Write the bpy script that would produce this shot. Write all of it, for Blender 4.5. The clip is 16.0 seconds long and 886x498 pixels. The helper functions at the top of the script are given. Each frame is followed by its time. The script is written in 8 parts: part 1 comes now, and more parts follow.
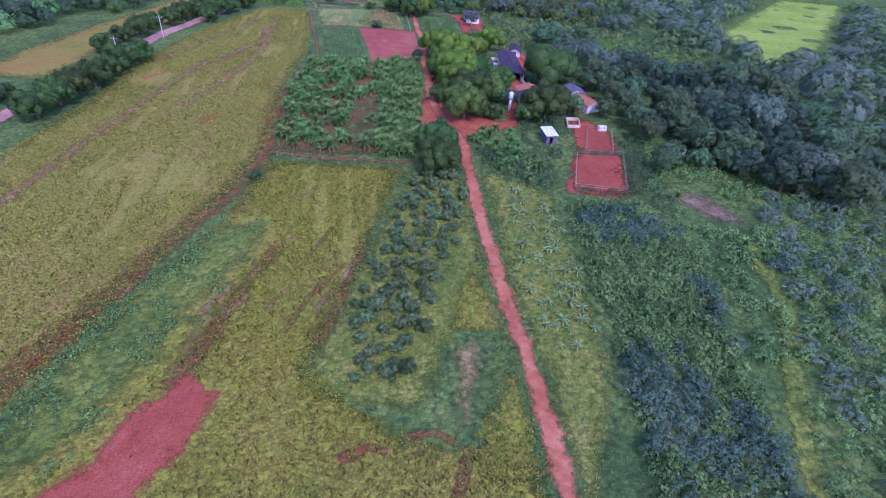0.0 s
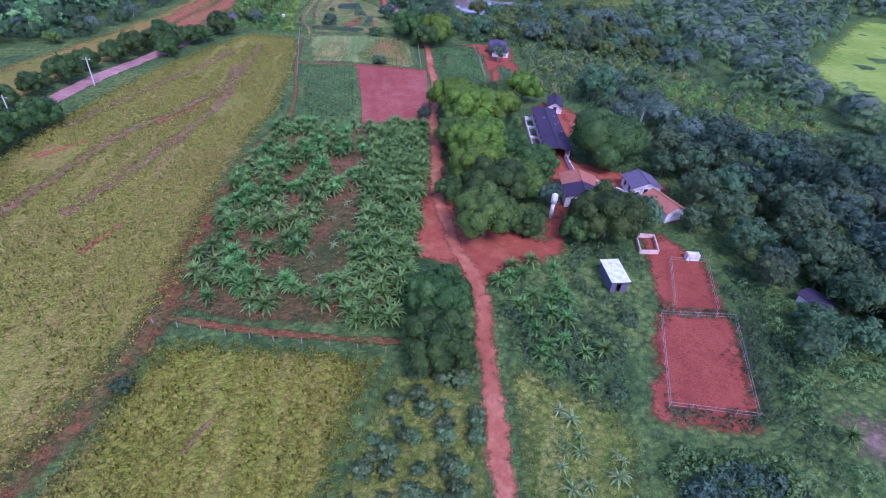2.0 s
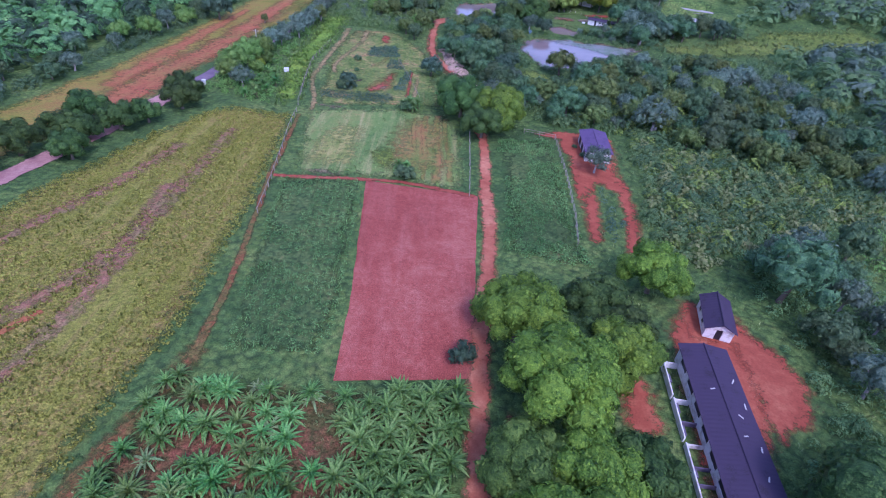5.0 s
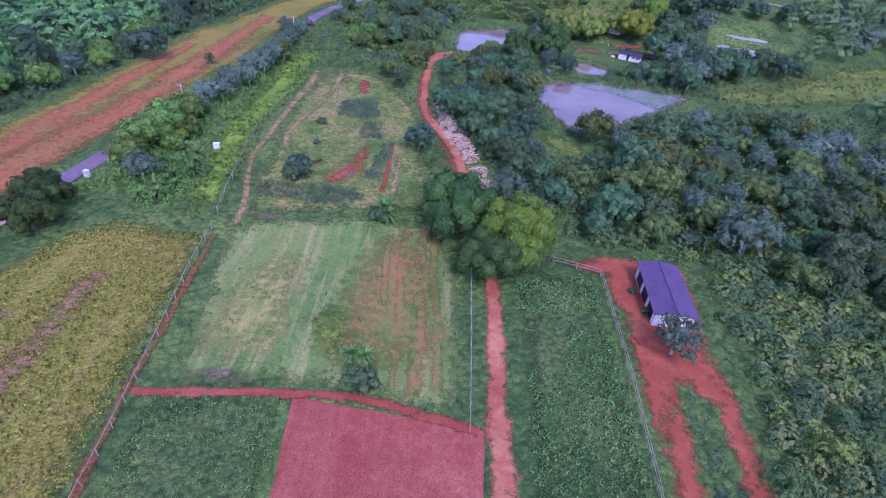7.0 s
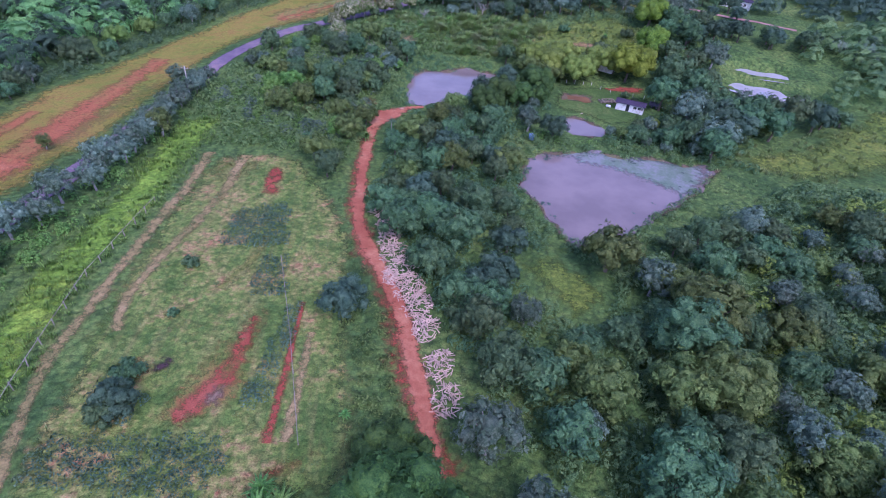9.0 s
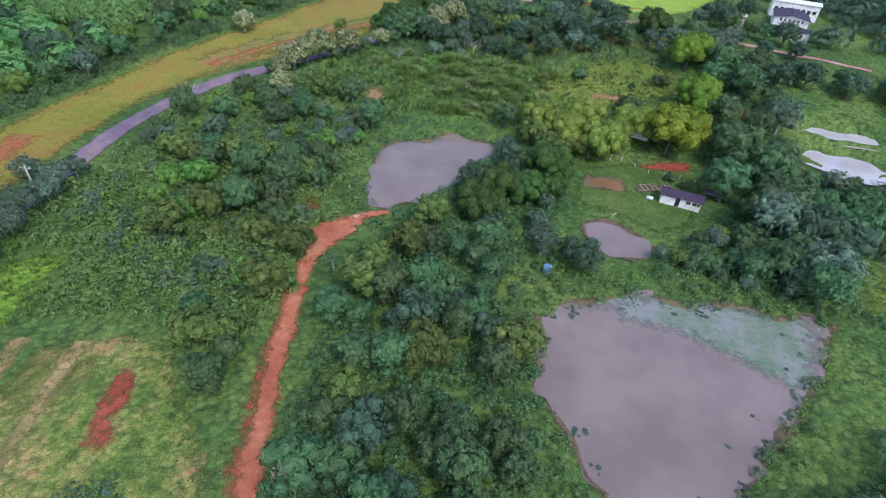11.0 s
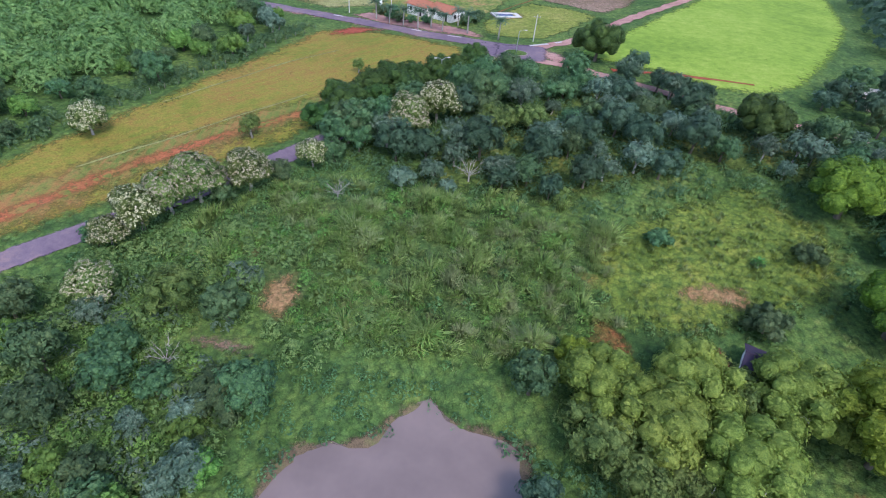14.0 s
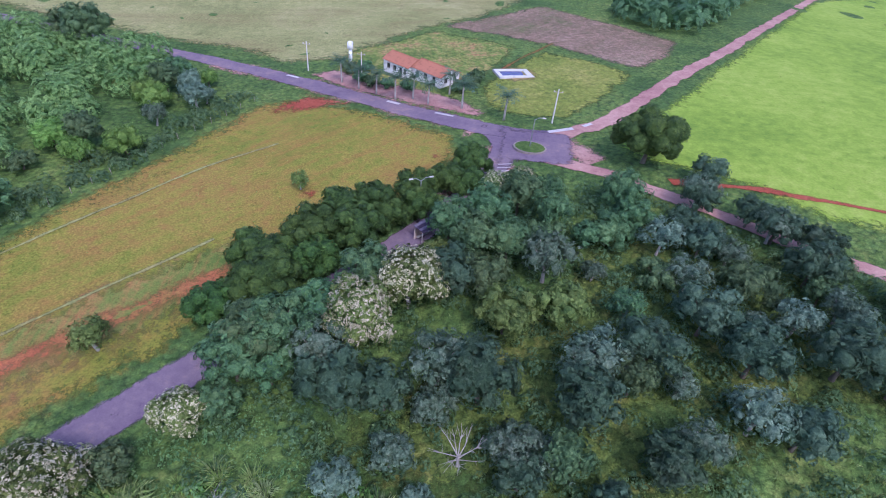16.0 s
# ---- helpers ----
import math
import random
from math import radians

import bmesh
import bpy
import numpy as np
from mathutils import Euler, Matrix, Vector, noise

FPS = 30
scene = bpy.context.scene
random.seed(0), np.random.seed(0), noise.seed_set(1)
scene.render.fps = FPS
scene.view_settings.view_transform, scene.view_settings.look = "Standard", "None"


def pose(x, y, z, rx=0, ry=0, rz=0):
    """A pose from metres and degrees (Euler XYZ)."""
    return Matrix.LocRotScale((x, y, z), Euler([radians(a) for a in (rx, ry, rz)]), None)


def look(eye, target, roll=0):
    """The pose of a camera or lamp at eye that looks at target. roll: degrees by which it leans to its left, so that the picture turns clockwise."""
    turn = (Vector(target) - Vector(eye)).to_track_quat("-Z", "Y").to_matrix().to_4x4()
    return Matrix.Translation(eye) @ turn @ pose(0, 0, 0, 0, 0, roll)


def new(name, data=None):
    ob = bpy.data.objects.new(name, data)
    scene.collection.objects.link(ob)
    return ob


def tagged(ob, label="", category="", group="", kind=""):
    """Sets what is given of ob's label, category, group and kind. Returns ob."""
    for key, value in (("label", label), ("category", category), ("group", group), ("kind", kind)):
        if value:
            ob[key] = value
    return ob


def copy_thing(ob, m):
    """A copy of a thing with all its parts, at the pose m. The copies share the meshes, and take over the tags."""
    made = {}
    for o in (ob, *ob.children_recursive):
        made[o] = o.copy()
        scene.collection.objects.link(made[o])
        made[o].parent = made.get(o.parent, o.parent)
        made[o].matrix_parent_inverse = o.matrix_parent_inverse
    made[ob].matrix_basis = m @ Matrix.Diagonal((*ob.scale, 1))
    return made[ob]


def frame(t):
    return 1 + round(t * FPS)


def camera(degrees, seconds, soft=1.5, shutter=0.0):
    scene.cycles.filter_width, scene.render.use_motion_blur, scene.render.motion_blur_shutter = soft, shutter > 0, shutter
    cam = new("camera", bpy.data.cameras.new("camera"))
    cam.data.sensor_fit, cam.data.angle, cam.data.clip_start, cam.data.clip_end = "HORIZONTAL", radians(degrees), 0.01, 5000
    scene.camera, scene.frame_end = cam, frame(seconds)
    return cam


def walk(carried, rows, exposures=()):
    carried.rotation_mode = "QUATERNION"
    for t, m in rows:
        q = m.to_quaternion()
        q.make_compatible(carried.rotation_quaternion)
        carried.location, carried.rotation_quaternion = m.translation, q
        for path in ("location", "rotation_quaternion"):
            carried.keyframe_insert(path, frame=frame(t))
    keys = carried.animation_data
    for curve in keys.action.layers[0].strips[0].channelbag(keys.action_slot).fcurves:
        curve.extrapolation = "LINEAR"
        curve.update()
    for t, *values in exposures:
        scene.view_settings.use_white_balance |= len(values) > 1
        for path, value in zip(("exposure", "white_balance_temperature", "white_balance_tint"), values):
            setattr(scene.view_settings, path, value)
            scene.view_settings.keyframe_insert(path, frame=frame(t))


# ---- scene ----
from mathutils import geometry

cam = camera(80.4, 16.0, soft=1.05)
METRES, EYE, TILT, LEAN, TURN = 391.3, 45.0, 0.0, 0.0, 0.0
ROWS = [
    (0.0, 0.0, 0.0, 0.0, 2.91, -35.92, -4.02),
    (0.5, -0.0004, 0.0321, -0.0003, 3.41, -35.97, -4.03),
    (1.0, -0.0009, 0.064, -0.0005, 3.56, -36.02, -4.06),
    (1.5, -0.0013, 0.096, -0.0005, 3.56, -36.07, -4.01),
    (2.0, -0.002, 0.1278, -0.0008, 5.66, -36.28, -4.1),
    (2.5, -0.0043, 0.1593, -0.001, 8.09, -36.49, -4.12),
    (3.0, -0.0076, 0.1907, -0.0015, 8.67, -36.53, -4.14),
    (3.5, -0.0113, 0.2221, -0.0019, 8.91, -36.56, -4.18),
    (4.0, -0.0154, 0.2534, -0.0024, 10.56, -36.68, -4.19),
    (4.5, -0.0203, 0.2844, -0.0028, 11.92, -36.79, -4.25),
    (7.0, -0.0466, 0.4382, -0.0059, 12.73, -36.94, -4.48),
    (7.5, -0.0517, 0.4692, -0.0064, 12.57, -36.96, -4.46),
    (8.0, -0.0564, 0.5002, -0.0069, 12.16, -36.96, -4.43),
    (8.5, -0.0601, 0.5313, -0.0073, 9.65, -36.76, -4.51),
    (9.0, -0.0625, 0.5625, -0.0077, 8.99, -36.7, -4.61),
    (11.5, -0.0751, 0.7173, -0.0091, 8.19, -36.74, -4.47),
    (12.0, -0.0777, 0.7484, -0.0094, 8.17, -36.72, -4.51),
    (12.5, -0.0804, 0.7793, -0.0097, 8.19, -36.72, -4.5),
    (13.0, -0.0832, 0.8102, -0.0101, 8.27, -36.71, -4.52),
    (13.5, -0.0859, 0.8411, -0.0104, 8.28, -36.74, -4.56),
    (14.0, -0.0886, 0.8718, -0.0108, 8.31, -36.79, -4.62),
    (14.5, -0.0914, 0.9024, -0.0109, 8.34, -36.83, -4.66),
    (15.0, -0.0941, 0.933, -0.0099, 8.3, -36.82, -4.58),
    (15.5, -0.0967, 0.9634, -0.0076, 8.33, -36.86, -4.58),
    (16.0, -0.0994, 0.9937, -0.005, 8.3, -36.88, -4.5),
]
EXPOSURES = [(0.0, 0.76, 5200, 50), (3.0, 0.76, 5100, 47), (4.0, 0.79, 5200, 39), (4.5, 0.80, 5150, 40), (7.0, 0.82, 5200, 51), (9.0, 0.83, 5300, 45), (11.5, 0.87, 6350, 7), (12.5, 0.93, 6250, 12), (14.0, 0.91, 6100, 13), (15.0, 0.88, 5750, 22), (16.0, 0.86, 5650, 28)]
walk(cam, [(t, pose(0, 0, EYE, TILT, LEAN, TURN) @ pose(METRES * x, METRES * y, METRES * z, 90 + pitch, roll, yaw)) for t, x, y, z, yaw, pitch, roll in ROWS], EXPOSURES)

# ---- world and sun: a bright, thinly overcast day ----
SUN_UP, SUN_ROUND = 52.0, 150.0
world = bpy.data.worlds.new("world")
scene.world = world
world.use_nodes = True
wn, wl = world.node_tree.nodes, world.node_tree.links
sky = wn.new("ShaderNodeTexSky")
sky.sky_type = "NISHITA"
sky.sun_disc = False
sky.sun_elevation, sky.sun_rotation = radians(SUN_UP), radians(SUN_ROUND)
sky.air_density, sky.dust_density, sky.ozone_density = 1.1, 1.6, 2.0
wn["Background"].inputs[1].default_value = 0.15
wl.new(sky.outputs[0], wn["Background"].inputs[0])
sun = new("sun", bpy.data.lights.new("sun", "SUN"))
sun.data.energy, sun.data.angle, sun.data.color = 1.1, radians(14), (1.0, 0.97, 0.93)
sun_from = Vector((math.sin(radians(SUN_ROUND)) * math.cos(radians(SUN_UP)), math.cos(radians(SUN_ROUND)) * math.cos(radians(SUN_UP)), math.sin(radians(SUN_UP))))
sun.matrix_world = look(sun_from * 300, (0, 0, 0))

# ---- the lie of the land ----
KY = [-400, 50, 90, 145, 170, 200, 240, 283, 345, 375, 400, 430, 470, 520, 700, 1500]
KH = [-3.5, -3.3, -2.8, -2.5, -2.7, -4.6, -5.2, -6.4, -7.0, -6.3, -2.0, 1.0, 3.5, 4.0, 6.0, 9.0]
KT = [0, 0, 0, 0, 0, 0, 0, 0, 0, 0, 0.03, 0.05, 0.07, 0.06, 0, 0]

MAT = [(-22, 318.5), (-17, 322), (-10, 323.5), (-6, 322), (-1, 321), (4, 319), (8, 316), (15, 313), (24, 331), (11, 332), (-3, 332), (-10, 331), (-16, 328)]
LILY_POND = [(-20, 322), (-15, 326), (-10, 328), (-4, 331), (2, 328.8), (8, 331.5), (14, 329.5), (19, 331.5), (23, 329), (19, 322), (12, 312), (5, 304), (-2, 296), (-11, 291), (-15, 300), (-20, 310)]
BIG_POND = [(-52, 366), (-50.5, 369), (-43, 371.8), (-41, 375.4), (-38, 378), (-35, 375.6), (-25.8, 374), (-26.2, 367), (-30, 361.5), (-34, 356), (-38, 349), (-45, 342), (-49, 344), (-51, 351)]
FISH_POND = [(-12, 348), (-7, 350.5), (-3, 348), (1, 343), (-4, 337.5), (-8, 339), (-12, 344)]
TANK_POND = [(-10.5, 365), (-1.5, 366), (-2, 360), (-11, 359)]
EAST_POND = [(37, 384), (41, 388), (53, 386), (56, 380), (47, 376), (41, 380)]
FAR_POND = [(40, 394), (44, 398.5), (58, 397), (61, 391), (50, 391)]
BASINS = [(LILY_POND, -7.05, 1.4), (BIG_POND, -7.3, 1.6), (FISH_POND, -7.5, 1.5), (TANK_POND, -6.95, 0.9), (EAST_POND, -4.6, 1.2), (FAR_POND, -3.0, 1.2)]


def edge_distance(poly, x, y):
    """Distance of points from a polygon's outline, positive inside."""
    x, y = np.asarray(x, float), np.asarray(y, float)
    best, inside = np.full(x.shape, 1e9), np.zeros(x.shape, bool)
    for (x0, y0), (x1, y1) in zip(poly, poly[1:] + poly[:1]):
        dx, dy = x1 - x0, y1 - y0
        u = np.clip(((x - x0) * dx + (y - y0) * dy) / (dx * dx + dy * dy + 1e-9), 0, 1)
        best = np.minimum(best, np.hypot(x - x0 - u * dx, y - y0 - u * dy))
        cross = (y0 > y) != (y1 > y)
        inside ^= cross & (x < dx * (y - y0) / (dy if abs(dy) > 1e-9 else 1e-9) + x0)
    return np.where(inside, best, -best)


def land(x, y):
    """Height of the ground."""
    x, y = np.asarray(x, float), np.asarray(y, float)
    rise = sum(np.interp(y + d, KY, KH) + np.interp(y + d, KY, KT) * np.clip(x + 40, -60, 70) for d in (-9, -3, 3, 9)) / 4
    rise = rise + 0.12 * np.sin(x * 0.31 + 0.6 * np.sin(y * 0.17)) * np.sin(y * 0.23)
    for poly, level, depth in BASINS:
        d = edge_distance(poly, x, y) + 0.9 * np.sin(0.8 * x + 2.0 * np.sin(0.35 * y)) * np.cos(0.6 * y)
        rise = np.where(d > -4, np.where(d > 0, np.minimum(rise, level + 0.25 - depth * np.clip(d / 3, 0, 1)), rise + (level + 0.3 - rise) * np.clip((4 + d) / 4, 0, 1) ** 2), rise)
    return rise


def height(x, y):
    return float(land(np.array([x]), np.array([y]))[0])


# ---- materials ----
def shader(name):
    m = bpy.data.materials.new(name)
    m.use_nodes = True
    n, l = m.node_tree.nodes, m.node_tree.links
    return m, n, l, n["Principled BSDF"]


def ramp(n, stops):
    r = n.new("ShaderNodeValToRGB")
    e = r.color_ramp.elements
    while len(e) < len(stops):
        e.new(0.5)
    for k, (at, c) in enumerate(stops):
        e[k].position, e[k].color = at, (*c, 1)
    return r


def grain(n, l, where, scale, detail=4.0, rough=0.6):
    t = n.new("ShaderNodeTexNoise")
    t.inputs["Scale"].default_value, t.inputs["Detail"].default_value, t.inputs["Roughness"].default_value = scale, detail, rough
    l.new(where, t.inputs["Vector"])
    return t


def blend(n, l, a, b, factor, mode="MIX"):
    m = n.new("ShaderNodeMix")
    m.data_type, m.blend_type = "RGBA", mode
    for socket, value in ((m.inputs[0], factor), (m.inputs[6], a), (m.inputs[7], b)):
        if hasattr(value, "links"):
            l.new(value, socket)
        else:
            socket.default_value = value if isinstance(value, float) else (*value, 1)
    return m.outputs[2]


def number(n, l, op, a, b, clamp=False):
    m = n.new("ShaderNodeMath")
    m.operation, m.use_clamp = op, clamp
    for socket, value in ((m.inputs[0], a), (m.inputs[1], b)):
        if hasattr(value, "links"):
            l.new(value, socket)
        else:
            socket.default_value = value
    return m.outputs[0]


def earth(name, stops, coarse=0.06, fine=1.6, streak=None, rough=0.95, bump=0.25, speckle=None, rim=False, stretch=(1, 1, 1), leafy=None):
    """Ground cover: broad patches, fine grain, optional streaks (direction, width, colour), leafy cells with painted
    gap shade, and ragged rims.
    """
    m, n, l, p = shader(name)
    pos = n.new("ShaderNodeNewGeometry").outputs["Position"]
    mp = n.new("ShaderNodeMapping")
    mp.inputs["Scale"].default_value = stretch
    l.new(pos, mp.inputs["Vector"])
    broad, small, tiny = grain(n, l, mp.outputs[0], coarse, 6, 0.62), grain(n, l, mp.outputs[0], fine, 6, 0.7), grain(n, l, pos, fine * 5, 3, 0.7)
    middle = grain(n, l, mp.outputs[0], 0.42, 5, 0.7)
    mixed = number(n, l, "ADD", number(n, l, "ADD", number(n, l, "MULTIPLY", broad.outputs[0], 0.8), number(n, l, "MULTIPLY", middle.outputs[0], 0.55)), number(n, l, "SUBTRACT", number(n, l, "MULTIPLY", small.outputs[0], 0.45), 0.4))
    r = ramp(n, stops)
    l.new(mixed, r.inputs[0])
    colour = r.outputs[0]
    if streak:
        turn, width, tint, amount = streak
        sm, st = n.new("ShaderNodeMapping"), n.new("ShaderNodeMapping")
        sm.inputs["Rotation"].default_value = (0, 0, radians(-turn))
        st.inputs["Scale"].default_value = (1 / width, 0.05 / width, 1)
        l.new(pos, sm.inputs["Vector"])
        l.new(sm.outputs[0], st.inputs["Vector"])
        lines = grain(n, l, st.outputs[0], 1.0, 3, 0.6)
        k = number(n, l, "MULTIPLY", number(n, l, "SUBTRACT", number(n, l, "ADD", lines.outputs[0], number(n, l, "MULTIPLY", small.outputs[0], 0.35)), 0.62), 4.0 * amount, True)
        colour = blend(n, l, colour, tint, k)
    if speckle:
        tint, at, amount = speckle
        k = number(n, l, "MULTIPLY", number(n, l, "GREATER_THAN", tiny.outputs[0], at), amount)
        colour = blend(n, l, colour, tint, k)
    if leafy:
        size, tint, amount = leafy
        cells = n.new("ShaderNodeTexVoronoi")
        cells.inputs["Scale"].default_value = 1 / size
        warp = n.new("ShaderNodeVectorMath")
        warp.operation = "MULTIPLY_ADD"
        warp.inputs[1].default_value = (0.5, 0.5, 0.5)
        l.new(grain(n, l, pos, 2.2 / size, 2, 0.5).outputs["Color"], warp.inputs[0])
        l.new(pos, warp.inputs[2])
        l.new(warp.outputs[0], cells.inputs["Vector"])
        # Cell edges take soil tones and dark greens: shade between clumps put into colour.
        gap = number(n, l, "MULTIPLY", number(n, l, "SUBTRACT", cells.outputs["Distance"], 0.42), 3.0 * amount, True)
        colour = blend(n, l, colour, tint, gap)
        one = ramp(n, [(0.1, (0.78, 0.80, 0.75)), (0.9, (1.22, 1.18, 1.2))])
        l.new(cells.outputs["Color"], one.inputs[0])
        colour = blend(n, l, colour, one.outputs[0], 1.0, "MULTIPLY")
    soft = 0.38 if bump >= 0.2 else 0.13
    shade = ramp(n, [(0.32, (1 - soft,) * 3), (0.68, (1 + soft,) * 3)])
    l.new(tiny.outputs[0], shade.inputs[0])
    colour = blend(n, l, colour, shade.outputs[0], 1.0, "MULTIPLY")
    l.new(colour, p.inputs["Base Color"])
    p.inputs["Roughness"].default_value, p.inputs["Specular IOR Level"].default_value = rough, 0.15
    b = n.new("ShaderNodeBump")
    b.inputs["Strength"].default_value, b.inputs["Distance"].default_value = bump, 0.35
    relief = number(n, l, "ADD", small.outputs[0], number(n, l, "MULTIPLY", tiny.outputs[0], 0.4))
    if leafy:
        relief = number(n, l, "SUBTRACT", relief, cells.outputs["Distance"])
        b.inputs["Strength"].default_value = 0.8
    l.new(relief, b.inputs["Height"])
    l.new(b.outputs[0], p.inputs["Normal"])
    if rim:
        at = n.new("ShaderNodeAttribute")
        at.attribute_name = "rim"
        edge = grain(n, l, pos, 0.9, 7, 0.75)
        k = number(n, l, "SUBTRACT", number(n, l, "MULTIPLY", at.outputs["Fac"], 1.1), number(n, l, "SUBTRACT", number(n, l, "MULTIPLY", edge.outputs[0], 2.2), 0.65))
        k = number(n, l, "ADD", number(n, l, "MULTIPLY", k, 1.7), 0.25, True)
        clear, mix = n.new("ShaderNodeBsdfTransparent"), n.new("ShaderNodeMixShader")
        l.new(k, mix.inputs[0])
        l.new(clear.outputs[0], mix.inputs[1])
        l.new(p.outputs[0], mix.inputs[2])
        l.new(mix.outputs[0], n["Material Output"].inputs["Surface"])
    return m


INNER = {}


def foliage(name, dark, mid, light, patch=0.25, thin=0.28, rough=0.55, hue=0.02, leaf=0.0, gaps=0.60, gloss=0.3):
    """Leaves: each leaf its own tone, drifts of tone through the plant, a slight shift from plant to plant.
    leaf: the size of the single leaves in a spray, with gaps between them."""
    m, n, l, p = shader(name)
    geo, info = n.new("ShaderNodeNewGeometry"), n.new("ShaderNodeObjectInfo")
    drift = grain(n, l, geo.outputs["Position"], patch, 3, 0.6)
    cells = n.new("ShaderNodeTexVoronoi")
    cells.inputs["Scale"].default_value = 1 / (leaf or 0.25)
    l.new(geo.outputs["Position"], cells.inputs["Vector"])
    one = number(n, l, "ADD", number(n, l, "MULTIPLY", geo.outputs["Random Per Island"], 0.35), number(n, l, "MULTIPLY", cells.outputs["Color"], 0.55 if leaf else 0.15))
    k = number(n, l, "ADD", one, number(n, l, "SUBTRACT", number(n, l, "MULTIPLY", drift.outputs[0], 1.1), 0.5 if leaf else 0.3))
    fine = grain(n, l, geo.outputs["Position"], 5.5, 4, 0.75)
    k = number(n, l, "ADD", k, number(n, l, "MULTIPLY", number(n, l, "SUBTRACT", fine.outputs[0], 0.5), 2.0))
    r = ramp(n, [(0.08, dark), (0.45, mid), (0.95, light)])
    l.new(k, r.inputs[0])
    bump = n.new("ShaderNodeBump")
    bump.inputs["Strength"].default_value, bump.inputs["Distance"].default_value = 0.7, 0.25
    l.new(fine.outputs[0], bump.inputs["Height"])
    l.new(bump.outputs[0], p.inputs["Normal"])
    hs = n.new("ShaderNodeHueSaturation")
    l.new(number(n, l, "ADD", number(n, l, "MULTIPLY", info.outputs["Random"], 2 * hue), 0.5 - hue), hs.inputs["Hue"])
    even = 0.22 if hue < 0.015 else 0.5
    l.new(number(n, l, "ADD", number(n, l, "MULTIPLY", info.outputs["Random"], even), 1 - even / 2), hs.inputs["Value"])
    l.new(r.outputs[0], hs.inputs["Color"])
    l.new(hs.outputs[0], p.inputs["Base Color"])
    p.inputs["Roughness"].default_value, p.inputs["Specular IOR Level"].default_value = rough, gloss
    out = p.outputs[0]
    if thin:
        t, mix = n.new("ShaderNodeBsdfTranslucent"), n.new("ShaderNodeMixShader")
        l.new(hs.outputs[0], t.inputs[0])
        mix.inputs[0].default_value = thin
        l.new(out, mix.inputs[1])
        l.new(t.outputs[0], mix.inputs[2])
        out = mix.outputs[0]
    if leaf:
        INNER[name] = foliage(name + "_inside", dark, mid, light, patch, thin, rough, hue)
        clear, mix = n.new("ShaderNodeBsdfTransparent"), n.new("ShaderNodeMixShader")
        l.new(number(n, l, "GREATER_THAN", cells.outputs["Distance"], gaps), mix.inputs[0])
        l.new(out, mix.inputs[1])
        l.new(clear.outputs[0], mix.inputs[2])
        out = mix.outputs[0]
    l.new(out, n["Material Output"].inputs["Surface"])
    return m


def plain(name, colour, rough=0.7, metal=0.0, wear=0.18, scale=3.0, bump=0.05, stain=None):
    """Built surfaces: a base colour with grime and fine grain."""
    m, n, l, p = shader(name)
    pos = n.new("ShaderNodeTexCoord").outputs["Object"]
    a, b = grain(n, l, pos, scale * 0.3, 5, 0.65), grain(n, l, pos, scale * 6, 4, 0.6)
    low = stain or tuple(c * 0.55 for c in colour)
    r = ramp(n, [(0.36, low), (0.36 + 0.5 * (1 - wear) * 0.4, colour), (0.9, tuple(min(1, c * 1.12) for c in colour))])
    l.new(number(n, l, "ADD", number(n, l, "MULTIPLY", a.outputs[0], 0.75), number(n, l, "MULTIPLY", b.outputs[0], 0.25)), r.inputs[0])
    l.new(r.outputs[0], p.inputs["Base Color"])
    p.inputs["Roughness"].default_value, p.inputs["Metallic"].default_value = rough, metal
    u = n.new("ShaderNodeBump")
    u.inputs["Strength"].default_value, u.inputs["Distance"].default_value = bump * 4, 0.03
    l.new(b.outputs[0], u.inputs["Height"])
    l.new(u.outputs[0], p.inputs["Normal"])
    return m


def pond_water(name, water_colour, weed=None):
    m, n, l, p = shader(name)
    pos = n.new("ShaderNodeNewGeometry").outputs["Position"]
    a = grain(n, l, pos, 0.12, 4, 0.6)
    r = ramp(n, [(0.35, tuple(c * 0.85 for c in water_colour)), (0.65, tuple(c * 1.12 for c in water_colour))])
    l.new(a.outputs[0], r.inputs[0])
    l.new(r.outputs[0], p.inputs["Base Color"])
    p.inputs["Roughness"].default_value, p.inputs["IOR"].default_value, p.inputs["Specular IOR Level"].default_value = 0.04, 1.45, 0.6
    b = n.new("ShaderNodeBump")
    b.inputs["Strength"].default_value, b.inputs["Distance"].default_value = 0.04, 0.05
    l.new(grain(n, l, pos, 1.5, 3, 0.5).outputs[0], b.inputs["Height"])
    l.new(b.outputs[0], p.inputs["Normal"])
    return m


RED, RED_DARK, RED_PALE = (0.31, 0.075, 0.046), (0.225, 0.052, 0.034), (0.45, 0.165, 0.11)
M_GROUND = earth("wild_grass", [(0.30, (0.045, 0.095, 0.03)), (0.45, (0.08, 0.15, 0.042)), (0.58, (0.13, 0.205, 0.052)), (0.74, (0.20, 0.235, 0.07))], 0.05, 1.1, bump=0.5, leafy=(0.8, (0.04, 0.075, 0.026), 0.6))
M_SOIL = earth("red_soil", [(0.3, RED_DARK), (0.5, RED), (0.7, (0.367, 0.11, 0.072))], 0.09, 1.2, rim=True, speckle=(RED_PALE, 0.68, 0.35))
M_PLOUGH = earth("ploughed_red_soil", [(0.30, (0.25, 0.058, 0.042)), (0.5, (0.32, 0.08, 0.058)), (0.72, (0.41, 0.14, 0.10))], 0.07, 1.4, streak=(14, 1.6, (0.44, 0.165, 0.125), 0.35), rim=False, speckle=((0.50, 0.25, 0.20), 0.70, 0.5))
